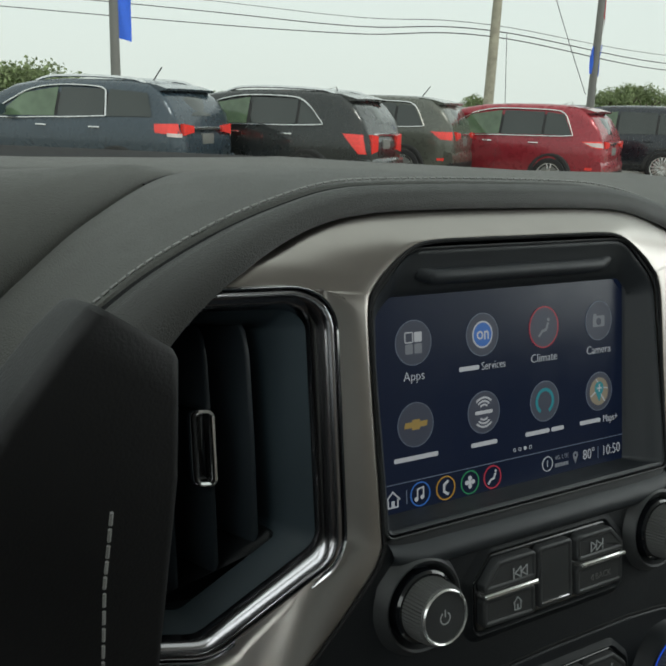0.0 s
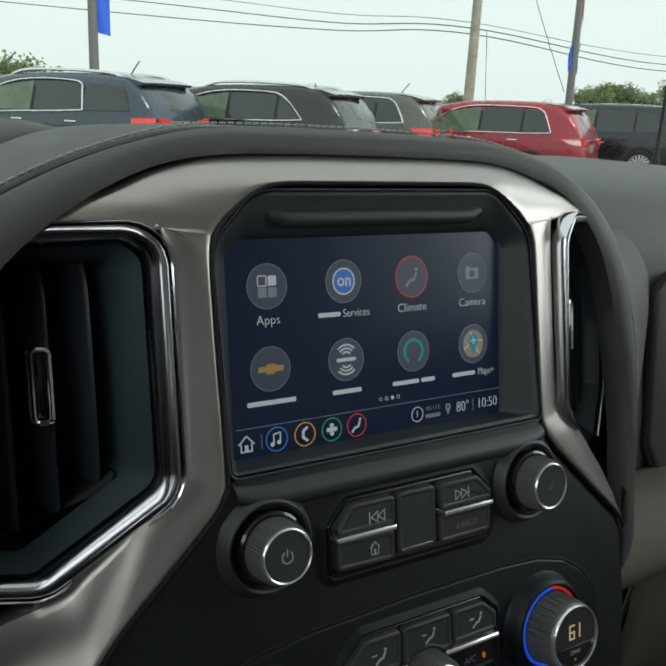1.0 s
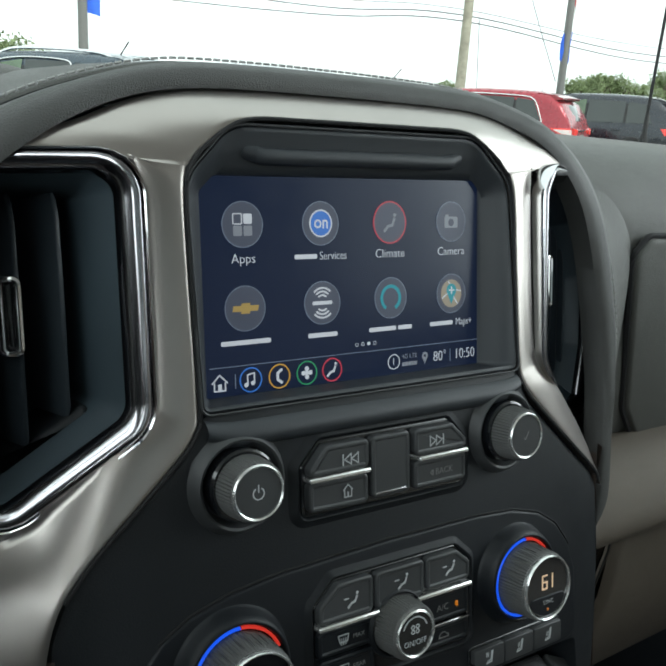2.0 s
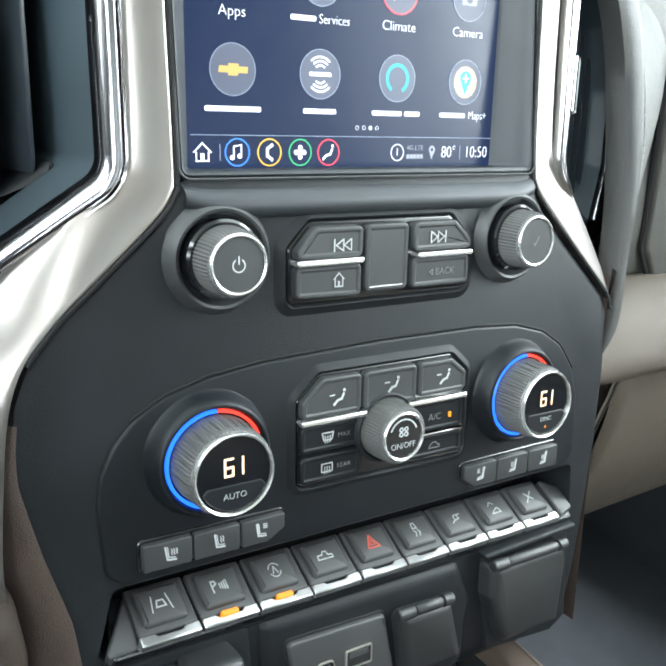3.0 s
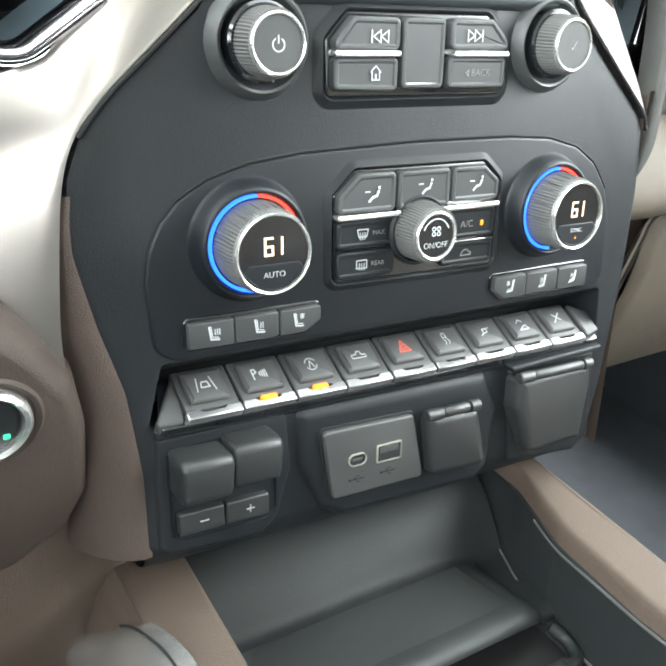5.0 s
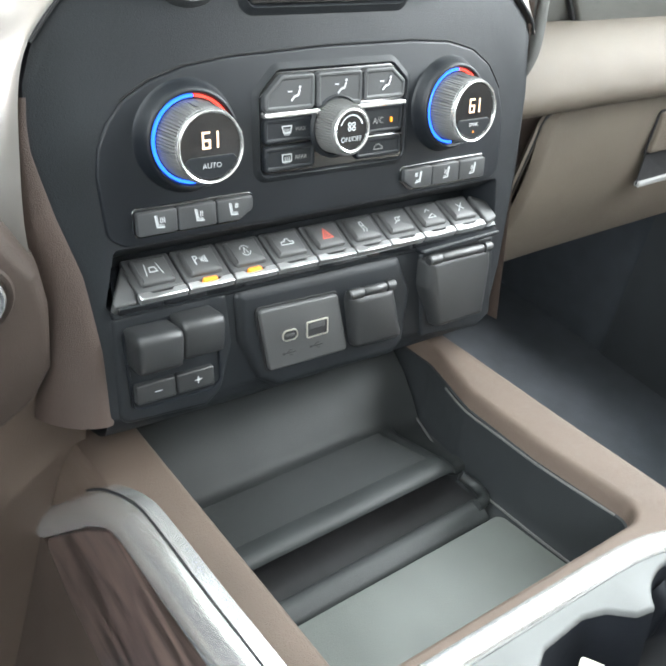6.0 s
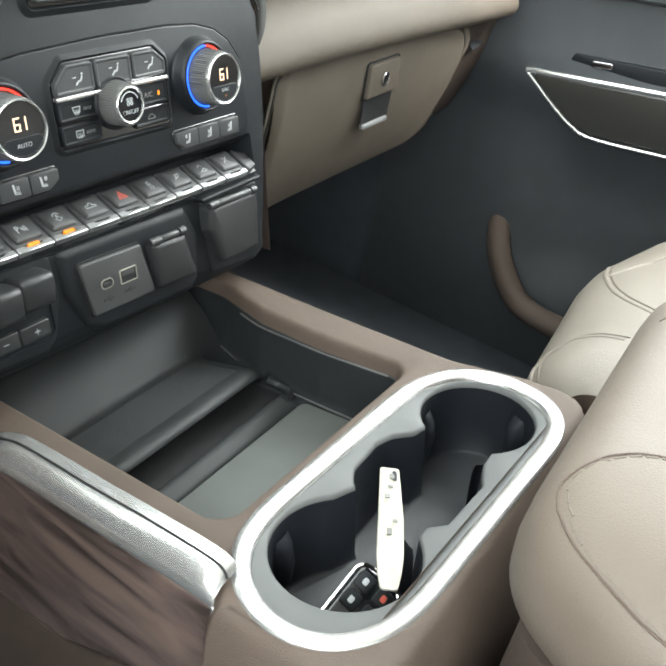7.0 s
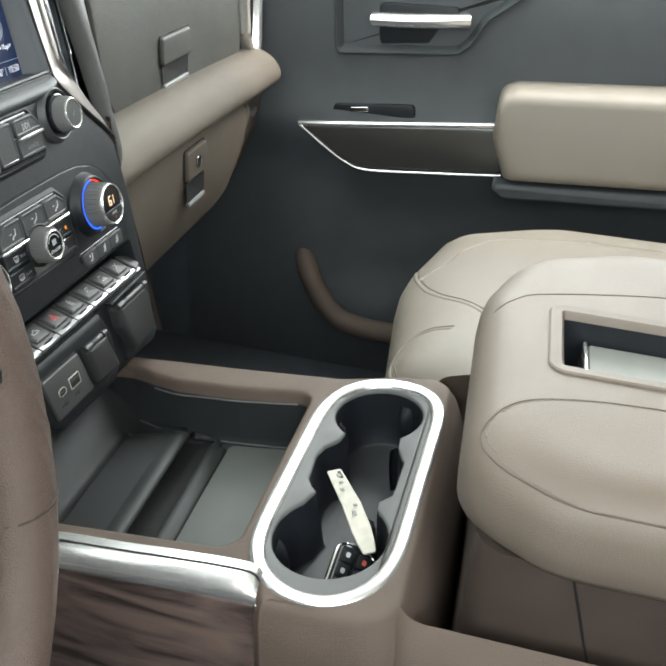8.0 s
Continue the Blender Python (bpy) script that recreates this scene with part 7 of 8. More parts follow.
bm = lofted(bmesh.new(), [[P(x, y, z + 0.02 * max(0.0, (-0.30 - y)) ) for x, y in seat_out(d)] for d, z in SZ], True, True, True)
seat_skin = [part("cushion", bm, M_CREAM, seat, "light grey leather cushion", angle=60)]
for pts in ([(0.500, -0.292, 0), (0.452, -0.300, 0), (0.402, -0.326, 0), (0.365, -0.372, 0), (0.330, -0.405, 0), (0.318, -0.45, 0), (0.315, -0.60, 0)], [(0.255, -0.305, 0), (0.285, -0.298, 0), (0.315, -0.318, 0), (0.318, -0.355, 0)], [(0.452, -0.300, 0), (0.490, -0.330, 0), (0.540, -0.352, 0), (0.575, -0.42, 0), (0.580, -0.60, 0)]):
    line = [(p.x, p.y) for p in spline(pts, 10)]
    part("front_seam", tube(draped(line, seat_skin, -0.0002), 0.0012, None, 6), M_CREAMDK, seat)
    part("seam_welt", tube(draped([(x - 0.004, y + 0.003) for x, y in line], seat_skin, -0.0016), 0.0028, None, 8), M_CREAM, seat)
part("backrest", lofted(bmesh.new(), [[P(0.455 + x, y0 + y, z) for x, y in rounded(rect(-0.24 * k, -0.07, 0.24 * k, 0.07), 0.05, 6)] for y0, z, k in ((-0.86, 1.14, 0.9), (-0.90, 1.35, 1.0), (-0.97, 1.62, 1.0), (-1.02, 1.78, 0.85))], True, True, True), M_CREAM, seat, angle=60)
part("base", lofted(bmesh.new(), [[P(x, y, z) for x, y in rounded(rect(0.24, -0.84, 0.67, -0.36), 0.03, 4)] for z in (0.90, 1.08)], True, True, True), M_BLACK, seat)

# ---------------------------------------------------------------- passenger door
door = thing("door_1", "slate passenger door card with light padded armrest", "car door", kind="structure")
DX = 0.800


def door_skin(s, t):
    y = 0.16 - 1.46 * s
    z = 0.81 + (1.615 - 0.81) * t
    pocket = 0.030 * math.exp(-((z - 1.10) / 0.11) ** 4) * (1 / (1 + math.exp((y + 0.115) * 60)))
    belt = 0.022 * math.exp(-((z - 1.30) / 0.05) ** 2)
    shoulder = -0.05 * max(0.0, (z - 1.48) / 0.13) ** 1.5
    return P(DX - belt + pocket - shoulder * 0.6, y, z)


part("door_card", sheet(door_skin, 60, 40, None, 0.02), M_DOORDK, door, "slate grey moulded door card", angle=60)
dat = lambda y, z, w: P(0.786 - w, y, z)
TR = [(-0.045, 1.3020), (-0.3760, 1.3420), (-0.3760, 1.2660), (-0.1600, 1.2440), (-0.1250, 1.2500), (-0.0800, 1.2780)]
trp = rounded(TR, [0.006, 0.002, 0.002, 0.03, 0.03, 0.01], 5)
part("trim_blade", plate(inset(trp, 0.002), -0.01, 0.0120, 0.003, dat), mat("smoked_door_trim", (0.055, 0.054, 0.050), 0.25, metal=0.4, vary=0.02, rough_vary=0.02, coat=0.4), door, "smoked gloss trim blade")
part("trim_edge", tube([dat(y, z, 0.010) for y, z in [(-0.044, 1.3035), (-0.12, 1.3125), (-0.22, 1.3245), (-0.3760, 1.3432)]], 0.0042, None, 8), M_SATIN, door, "bright metal edge")
part("trim_edge", tube([dat(p.y, p.z, 0.010) for p in spline([(0, -0.044, 1.3025), (0, -0.070, 1.2840), (0, -0.100, 1.2640), (0, -0.128, 1.2490), (0, -0.160, 1.2420), (0, -0.25, 1.2500), (0, -0.3740, 1.2635)], 6)], 0.0024, None, 8), M_SATIN, door)
arm_d = lofted(bmesh.new(), [[P(0.790 - w, y, z) for y, z in rounded([(-0.352 - d * 0.3, 1.395 - d), (-0.375 - d * 0.2, 1.405 - d * 0.8), (-0.80, 1.440 - d), (-0.80, 1.300 + d), (-0.378 - d, 1.268 + d), (-0.352 - d, 1.330)], [0.02, 0.02, 0.005, 0.005, 0.01, 0.01], 5)] for w, d in ((-0.02, 0.0), (0.040, 0.0), (0.056, 0.004), (0.064, 0.012), (0.066, 0.022))], True, False, True)
part("armrest_pad", arm_d, M_CREAM, door, "light grey padded armrest", angle=60)
part("armrest_seam", tube(spline([P(0.735, -0.372, 1.372), P(0.727, -0.392, 1.378), P(0.7255, -0.45, 1.382), P(0.7255, -0.78, 1.408)], 5), 0.0012, None, 6), M_CREAMDK, door)
part("armrest_base", plate(rounded([(-0.352, 1.262), (-0.80, 1.295), (-0.80, 1.272), (-0.380, 1.240)], 0.008, 4), -0.01, 0.050, 0.006, dat), M_DOORDK, door)
part("switch_bay", plate(rounded([(-0.090, 1.3150), (-0.230, 1.3320), (-0.225, 1.3520), (-0.100, 1.3400)], 0.006, 4), -0.01, 0.001, 0.002, dat), M_PANEL, door)
part("window_switch", plate(rounded([(-0.125, 1.3290), (-0.155, 1.3330), (-0.155, 1.3420), (-0.125, 1.3380)], 0.003, 3), -0.005, 0.004, 0.002, dat), M_DARKCHROME, door, "window switch")
HB = rounded([(-0.083, 1.540), (-0.093, 1.4230), (-0.100, 1.4150), (-0.282, 1.4330), (-0.300, 1.4480), (-0.320, 1.4850), (-0.372, 1.5260), (-0.372, 1.540)], [0.006, 0.008, 0.008, 0.012, 0.016, 0.02, 0.01, 0.006], 5)
part("handle_bezel", lofted(bmesh.new(), [[dat(y, z, w) for y, z in inset(HB, d)] for d, w in ((0, -0.012), (0.0005, -0.001), (0.003, 0.001), (0.006, -0.001), (0.012, -0.012))], True, False, True), M_DOORDK, door)
part("handle_cup", plate(rounded([(-0.155, 1.495), (-0.160, 1.4350), (-0.235, 1.4440), (-0.250, 1.470), (-0.295, 1.500)], 0.008, 4), -0.03, -0.010, 0.002, dat), M_PANEL, door)
lev = [dat(y, z, w) for y, z, w in ((-0.150, 1.4720, 0.004), (-0.20, 1.4760, 0.012), (-0.25, 1.4805, 0.012), (-0.292, 1.4840, 0.004))]
part("door_lever", tube(spline(lev, 5), 0.0135, None, 12, False, 0.75), M_SATIN, door, "bright chrome door lever")
part("lower_bow", tube(spline([P(0.815, -0.0560, 1.062), P(0.785, -0.0760, 1.030), P(0.774, -0.1060, 0.9900), P(0.769, -0.1370, 0.9640), P(0.764, -0.1780, 0.9560), P(0.760, -0.2400, 0.9560), P(0.757, -0.34, 0.960)], 6), 0.0185, None, 12), M_BROWN, door, "taupe pocket rim")

# ---------------------------------------------------------------- cabin shell
def slab(name, x0, y0, z0, x1, y1, z1, material, label, category, bev=0.006):
    ob = thing(name, label, category, kind="structure")
    part("panel", plate(rounded(rect(x0, y0, x1, y1), bev, 3), z0, z1, min(0.004, (z1 - z0) * 0.3), P), material, ob)
    return ob


slab("floor", -0.95, -1.9, 0.80, 0.95, 0.62, 0.845, M_CARPET, "black carpeted cabin floor", "floor")
slab("ceiling", -0.80, -1.75, 2.140, 0.80, -0.17, 2.165, M_HEAD, "light grey cabin headliner", "ceiling")
fw = thing("wall_front", "black carpeted footwell bulkhead", "bulkhead", kind="structure")
part("panel", sheet(lambda s, t: P(-0.86 + 1.72 * s, 0.40 + 0.10 * t, 0.84 + 0.78 * t), 4, 6, None, 0.03), M_CARPET, fw)
dd = thing("door_2", "slate driver door card", "car door", kind="structure")
part("door_card", sheet(lambda s, t: P(-0.84, 0.16 - 1.46 * s, 0.81 + 0.80 * t), 6, 6, None, 0.03), M_DOORDK, dd)
for nm, x0, x1 in (("wall_kick_1", 0.800, 0.840), ("wall_kick_2", -0.87, -0.83)):
    ob = thing(nm, "black footwell side panel", "kick panel", kind="structure")
    part("panel", plate(rect(0.120, 0.82, 0.62, 1.60), x0 + 0.004 * (1 if x0 > 0 else -1), x1, 0.004, lambda y, z, w: P(w, y, z)), M_CARPET, ob)
rw = thing("wall_rear", "slate rear cabin bulkhead", "bulkhead", kind="structure")
part("panel", plate(rect(-0.86, 0.84, 0.86, 1.62), -0.03, 0.0, 0.004, lambda x, z, w: P(x, -1.80 + w, z)), M_DOORDK, rw)
for nm, x0, x1 in (("wall_side_rear_1", 0.80, 0.84), ("wall_side_rear_2", -0.87, -0.83)):
    ob = thing(nm, "slate rear door card", "car door", kind="structure")
    part("panel", plate(rect(-1.80, 0.86, -1.30, 1.62), x0, x1, 0.004, lambda y, z, w: P(w, y, z)), M_DOORDK, ob)
for s in (-1, 1):
    ob = thing("pillar", "light grey windscreen pillar trim", "pillar", group="roof pillars", kind="structure")
    part("trim", tube([P(s * 0.885, 0.22, 1.60), P(s * 0.83, -0.02, 1.88), P(s * 0.74, -0.26, 2.15)], 0.042, None, 10, False, 0.7), M_HEAD, ob)
    ob = thing("pillar", "light grey door pillar trim", "pillar", group="roof pillars", kind="structure")
    part("trim", tube([P(s * 0.80, -1.25, 1.60), P(s * 0.76, -1.27, 1.9), P(s * 0.72, -1.28, 2.15)], 0.06, None, 10, False, 0.6), M_HEAD, ob)
    ob = thing("pillar", "light grey rear pillar trim", "pillar", group="roof pillars", kind="structure")
    part("trim", tube([P(s * 0.78, -1.80, 1.58), P(s * 0.75, -1.78, 1.9), P(s * 0.70, -1.74, 2.15)], 0.07, None, 10, False, 0.8), M_HEAD, ob)
wind = thing("window_1", "clear windscreen glass", "windscreen", kind="structure")
wg = part("pane", sheet(lambda s, t: P((-0.88 + 1.76 * s) * (1 - 0.16 * t), 0.60 - 0.30 * (2 * s - 1) ** 2 - (0.78 - 0.22 * (2 * s - 1) ** 2) * t, 1.625 + 0.525 * t), 20, 10, None, 0.004), M_GLASS, wind)
wg.visible_shadow = False

# rear glass out of view, added dark so the trim mirrors a dim cabin
M_TINT = glass_material("dark_privacy_glass")
M_TINT.node_tree.nodes["Transparent BSDF"].inputs[0].default_value = (0.10, 0.11, 0.11, 1)
rear_panes = [("window_2", "unseen dark tinted rear window glass, added to dim reflections", [(-0.78, -1.79, 1.61), (0.78, -1.79, 1.61), (0.70, -1.75, 2.15), (-0.70, -1.75, 2.15)])]
for nm, s in (("window_3", -1), ("window_4", 1)):
    rear_panes.append((nm, "unseen dark tinted rear door glass, added to dim reflections", [(s * 0.80, -1.78, 1.60), (s * 0.80, -1.10, 1.60), (s * 0.72, -1.12, 2.15), (s * 0.70, -1.75, 2.15)]))
for nm, lab, q in rear_panes:
    ob = thing(nm, lab, "car window", kind="structure")
    a, b, c, d = (Vector(p) for p in q)
    part("pane", sheet(lambda s, t: a.lerp(b, s).lerp(d.lerp(c, s), t), 4, 4, None, 0.004), M_TINT, ob)

# ---------------------------------------------------------------- outside
M_ASPHALT = mat("grey_lot_gravel", (0.26, 0.25, 0.22), 0.9, grain=0.6, grain_scale=40, vary=0.2, vary_scale=0.8)
M_FIELD = mat("green_field_grass", (0.11, 0.15, 0.045), 0.95, vary=0.3, vary_scale=0.15)
M_TYRE = mat("tyre_rubber", (0.015, 0.015, 0.016), 0.8)
M_RIM = mat("alloy_rim", (0.62, 0.62, 0.62), 0.25, metal=0.9)
M_CARGLASS = mat("tinted_car_glass", (0.035, 0.042, 0.040), 0.06, vary=0.1, vary_scale=2, coat=0.5)
M_CARGLASSG = mat("green_tinted_car_glass", (0.10, 0.15, 0.09), 0.06, vary=0.3, vary_scale=3, coat=0.5)
M_CLAD = mat("black_car_cladding", (0.02, 0.02, 0.021), 0.6)
M_TAIL = mat("red_tail_lamp", (0.85, 0.05, 0.04), 0.2, coat=0.6)
M_TAILW = mat("clear_tail_lamp", (0.62, 0.52, 0.50), 0.15, coat=0.6)
M_CARCHROME = mat("car_chrome", (0.78, 0.78, 0.78), 0.15, metal=1.0)
M_POLE = mat("galvanised_pole", (0.20, 0.20, 0.19), 0.55, metal=0.3)
M_UPOLE = mat("weathered_utility_pole", (0.36, 0.34, 0.27), 0.85, vary=0.25, vary_scale=4)
M_WIRE = mat("black_cable", (0.03, 0.03, 0.03), 0.6)
M_BANB = mat("blue_banner_cloth", (0.05, 0.16, 0.78), 0.8)
M_BANW = mat("white_banner_cloth", (0.75, 0.75, 0.75), 0.8)
M_BANR = mat("red_banner_cloth", (0.50, 0.05, 0.06), 0.8)
M_LEAF = mat("tree_leaves", (0.20, 0.25, 0.12), 0.9, vary=0.35, vary_scale=1.2)
M_BARK = mat("tree_bark", (0.10, 0.08, 0.06), 0.9)
M_BARN = mat("white_metal_siding", (0.70, 0.71, 0.72), 0.6)

ground = tagged(part("ground", sheet(lambda s, t: P(-400 + 1000 * s, -300 + 1100 * t, 0.0), 20, 20), M_ASPHALT, None, "pale gravel car lot"), category="ground", kind="structure")
field = tagged(part("field", sheet(lambda s, t: P(-300 + 900 * s, 34 + 500 * t, 0.03 + 1.5 * t), 12, 12), M_FIELD, None, "distant green field"), category="field", kind="structure")


def car_paint(name, color, metal=0.3):
    return mat(name, color, 0.28, metal=metal, coat=0.8, vary=0.04, vary_scale=2)


def suv(name, label, at, paint, L, Wd, H, belt, glass, lamp, rail=None, trim=True, spokes=5, lens=None, mast=False, loop=None):
    """A parked sport utility car: local x runs ahead from the rear bumper, y to its left, z up.
    glass: where the side windows begin behind and how far they taper; lamp: the tail lamp's corners on the flank."""
    c = thing(name, label, "car", group="cars parked in a row", at=at)
    hw = Wd / 2
    X = [0.0, 0.05, 0.14, 0.30, 0.55, 0.90, 1.4, 2.0, 2.5, 2.95, 3.3, L - 1.2, L - 0.7, L - 0.25, L - 0.05, L]
    WID = [0.70, 0.82, 0.895, 0.945, 0.975, 0.99, 1.0, 1.0, 1.0, 1.0, 0.995, 0.985, 0.955, 0.87, 0.74, 0.66]
    LOW = [0.50, 0.40, 0.33, 0.29, 0.27, 0.26, 0.25, 0.25, 0.25, 0.25, 0.26, 0.27, 0.28, 0.30, 0.36, 0.44]
    BELT = [0.86, 0.97, belt - 0.01, belt + 0.02, belt + 0.035, belt + 0.03, belt + 0.015, belt, belt - 0.01, belt - 0.02, belt - 0.03, belt - 0.05, belt - 0.09, belt - 0.20, belt - 0.34, belt - 0.42]
    ROOF = [0.0, 0.06, 0.26, 0.60, 0.86, 0.945, 0.985, 1.0, 0.975, 0.86, 0.62, 0.34, 0.0, 0.0, 0.0, 0.0]

    def half(x):
        return hw * float(np.interp(x, X, WID))

    def skin(x, z, out=0.0, s=1):
        """A point on the flank, belt or side glass."""
        b = float(np.interp(x, X, BELT))
        w = half(x)
        if z <= b:
            lo = float(np.interp(x, X, LOW))
            k = float(np.interp((z - lo) / (b - lo), [0.0, 0.10, 0.30, 0.62, 0.86, 1.0], [0.90, 0.965, 0.985, 1.0, 0.985, 0.955]))
        else:
            k = 0.955 - 0.20 * min(1.0, (z - b) / (H - belt))
        return P(x, s * (w * k + out), z)

    loops = []
    for x in X:
        b, lo, w = float(np.interp(x, X, BELT)), float(np.interp(x, X, LOW)), half(x)
        top = b + 0.02 + (H - belt - 0.02) * float(np.interp(x, X, ROOF))
        zs = [lo + (b - lo) * f for f in (0.0, 0.10, 0.30, 0.62, 0.86, 0.97, 1.0)]
        ring = [P(x, 0, lo)] + [skin(x, z) for z in zs]
        for f in (0.3, 0.65, 0.88):
            ring.append(skin(x, b + (top - b) * f))
        ring += [P(x, max(0.02, skin(x, top).y - 0.09), b + (top - b) * 0.985), P(x, 0, top + 0.012)]
        loops.append(ring + [P(p.x, -p.y, p.z) for p in reversed(ring[1:-1])])
    fine = []
    for k in range(len(loops) - 1):
        for f in (0.0, 0.34, 0.67):
            fine.append([a.lerp(d, f) for a, d in zip(loops[k], loops[k + 1])])
    fine.append(loops[-1])
    part("body", lofted(bmesh.new(), fine, True, True, True), paint, c, angle=65)

    def patch(q, out, s, nu=10, nv=6):
        """A four-cornered patch laid on the flank."""
        a, b, cc, d = (Vector(p) for p in q)
        def on(u, v):
            p = a.lerp(b, u).lerp(d.lerp(cc, u), v)
            return skin(p.x, p.y, out, s)
        return sheet(on, nu, nv, None, 0.012)

    g0, slant = glass
    zt = H - 0.135
    for s in (1, -1):
        part("window_pillars", patch([(g0 + 0.03, belt + 0.065), (3.06, belt + 0.02), (2.70, zt - 0.10), (g0 + slant + 0.02, zt - 0.045)], 0.002, s, 24), M_CLAD, c, "black pillars between the windows")
        for nm, q, m in (("rear_quarter_window", [(g0, belt + 0.075), (1.16, belt + 0.055), (1.16, zt - 0.01), (g0 + slant, zt - 0.05)], M_CARGLASS),
                         ("rear_door_window", [(1.21, belt + 0.055), (2.02, belt + 0.035), (2.02, zt), (1.21, zt - 0.008)], M_CARGLASS),
                         ("front_door_window", [(2.08, belt + 0.035), (3.16, belt + 0.01), (2.72, zt - 0.10), (2.08, zt)], M_CARGLASSG)):
            part(nm, patch(q, 0.010, s), m, c)
        if trim:
            q0, sl = loop or (g0, slant)
            line = [(q0 - 0.03, belt + 0.06), (q0 + sl * 0.6, zt - 0.13), (q0 + sl + 0.03, zt - 0.015), (q0 + sl + 0.25, zt + 0.028), (2.0, zt + 0.036), (2.45, zt - 0.01), (2.80, zt - 0.13), (3.22, belt + 0.0), (2.1, belt + 0.016), (q0 + 0.45, belt + 0.034)]
            sm = spline([Vector((x, z, 0)) for x, z in line + line[:1]], 5)
            part("window_trim", tube([skin(p.x, p.y, 0.018, s) for p in sm], 0.013, None, 6), M_CARCHROME, c, "chrome window trim")
        for x in (1.24, 2.20):
            part("door_handle", tube([skin(x, belt - 0.10, 0.012, s), skin(x + 0.09, belt - 0.10, 0.03, s), skin(x + 0.19, belt - 0.10, 0.012, s)], 0.016, None, 6), M_CARCHROME if trim else paint, c)
            part("door_seam", tube([skin(x - 0.10 + dx, z, 0.001, s) for dx, z in ((0.0, belt + 0.0), (0.0, belt - 0.30), (0.02, 0.42))], 0.004, None, 5), M_CLAD, c)
        part("mirror", lofted(bmesh.new(), [[P(3.00 + dx, s * (hw + 0.03 + dy), belt + 0.10 + dz) for dx, dz in ((-0.06 * k, -0.08 * k), (0.06 * k, -0.07 * k), (0.08 * k, 0.06 * k), (-0.06 * k, 0.08 * k))] for dy, k in ((-0.06, 0.6), (0.06, 1.0), (0.16, 0.9), (0.19, 0.5))], True, True, True), paint, c)
        if rail:
            part("roof_rail", tube(spline([P(0.62, s * hw * 0.66, H - 0.075), P(0.85, s * hw * 0.66, H + 0.005), P(1.6, s * hw * 0.66, H + 0.035), P(2.3, s * hw * 0.66, H + 0.02), P(2.6, s * hw * 0.66, H - 0.05)], 5), 0.024, None, 6), rail, c, "roof rail")
        part("sill", lofted(bmesh.new(), [[skin(x, z, o, s) for z, o in ((0.27, -0.04), (0.29, 0.010), (0.40, 0.010), (0.43, -0.01))] for x in (0.30, 1.0, 2.0, 3.0, L - 0.6)], True, True, True), M_CLAD, c)
        for x in (0.98, L - 0.92):
            rim_at = lambda a, b, w, s=s: P(a, s * (hw * 0.985 + w), b)
            part("wheel_arch", turned(x, 0.36, [(0.30, -0.02), (0.365, 0.004), (0.41, 0.012), (0.435, 0.0), (0.44, -0.05)], rim_at, 28, None, -6, 186), M_CLAD, c)
            part("arch_well", plate(circle(x, 0.36, 0.37, 28), -0.06, -0.002, 0.002, rim_at), M_GAP, c)
            tyre = part("wheel", turned(x, 0.345, [(0.22, -0.02), (0.31, -0.02), (0.342, -0.01), (0.346, 0.006), (0.335, 0.022), (0.27, 0.030), (0.250, 0.014)], rim_at, 32), M_TYRE, c)
            bm = turned(x, 0.345, [(0.250, 0.006), (0.252, 0.024), (0.232, 0.022), (0.222, 0.004)], rim_at, 32)
            plate(circle(x, 0.345, 0.055, 14), 0.0, 0.024, 0.004, rim_at, bm)
            for k in range(spokes):
                for off in (-0.11, 0.11):
                    a = 2 * math.pi * k / spokes + 0.3
                    d0, d1 = Vector((math.cos(a + off * 0.8), math.sin(a + off * 0.8))), Vector((math.cos(a + off * 1.6), math.sin(a + off * 1.6)))
                    n = Vector((-math.sin(a), math.cos(a)))
                    base = Vector((x, 0.345))
                    poly = [tuple(base + d0 * 0.04 - n * 0.014), tuple(base + d1 * 0.236 - n * 0.020), tuple(base + d1 * 0.236 + n * 0.020), tuple(base + d0 * 0.04 + n * 0.014)]
                    plate(poly, 0.0, 0.020, 0.003, rim_at, bm)
            part("rim", bm, M_RIM, tyre)
            part("brake_disc", plate(circle(x, 0.345, 0.20, 20), -0.004, 0.005, 0.001, rim_at), M_POLE, tyre)
        lp = part("tail_lamp", patch(lamp, 0.006, s, 12, 6), M_TAIL, c, "red tail lamp")
        if lens:
            part("lamp_lens", patch(lens, 0.014, s, 8, 4), M_TAILW, lp, "clear lamp lens")
        (x0, z0), (x1, z1) = lamp[0], lamp[3]
        ins = [P(-0.004, s * hw * 0.70, z0), P(-0.012, s * hw * 0.44, z0 + 0.04), P(-0.012, s * hw * 0.44, z1 - 0.03), P(0.0, s * hw * 0.70, z1)]
        part("tailgate_lamp", lofted(bmesh.new(), [[p + Vector((k, 0, 0)) for p in ins] for k in (0.06, 0.0, -0.006)], True, True, True), M_TAIL, c)
        part("reflector", patch([(0.10, 0.50), (0.30, 0.50), (0.30, 0.55), (0.10, 0.55)], 0.012, s, 4, 2), M_TAIL, c)
    zr0, zr1 = belt + 0.10, H - 0.15
    xa = lambda z: float(np.interp((z - belt) / (H - belt), [0.0, 0.26, 0.60, 0.86, 1.0], [0.10, 0.17, 0.30, 0.50, 0.80])) - 0.03
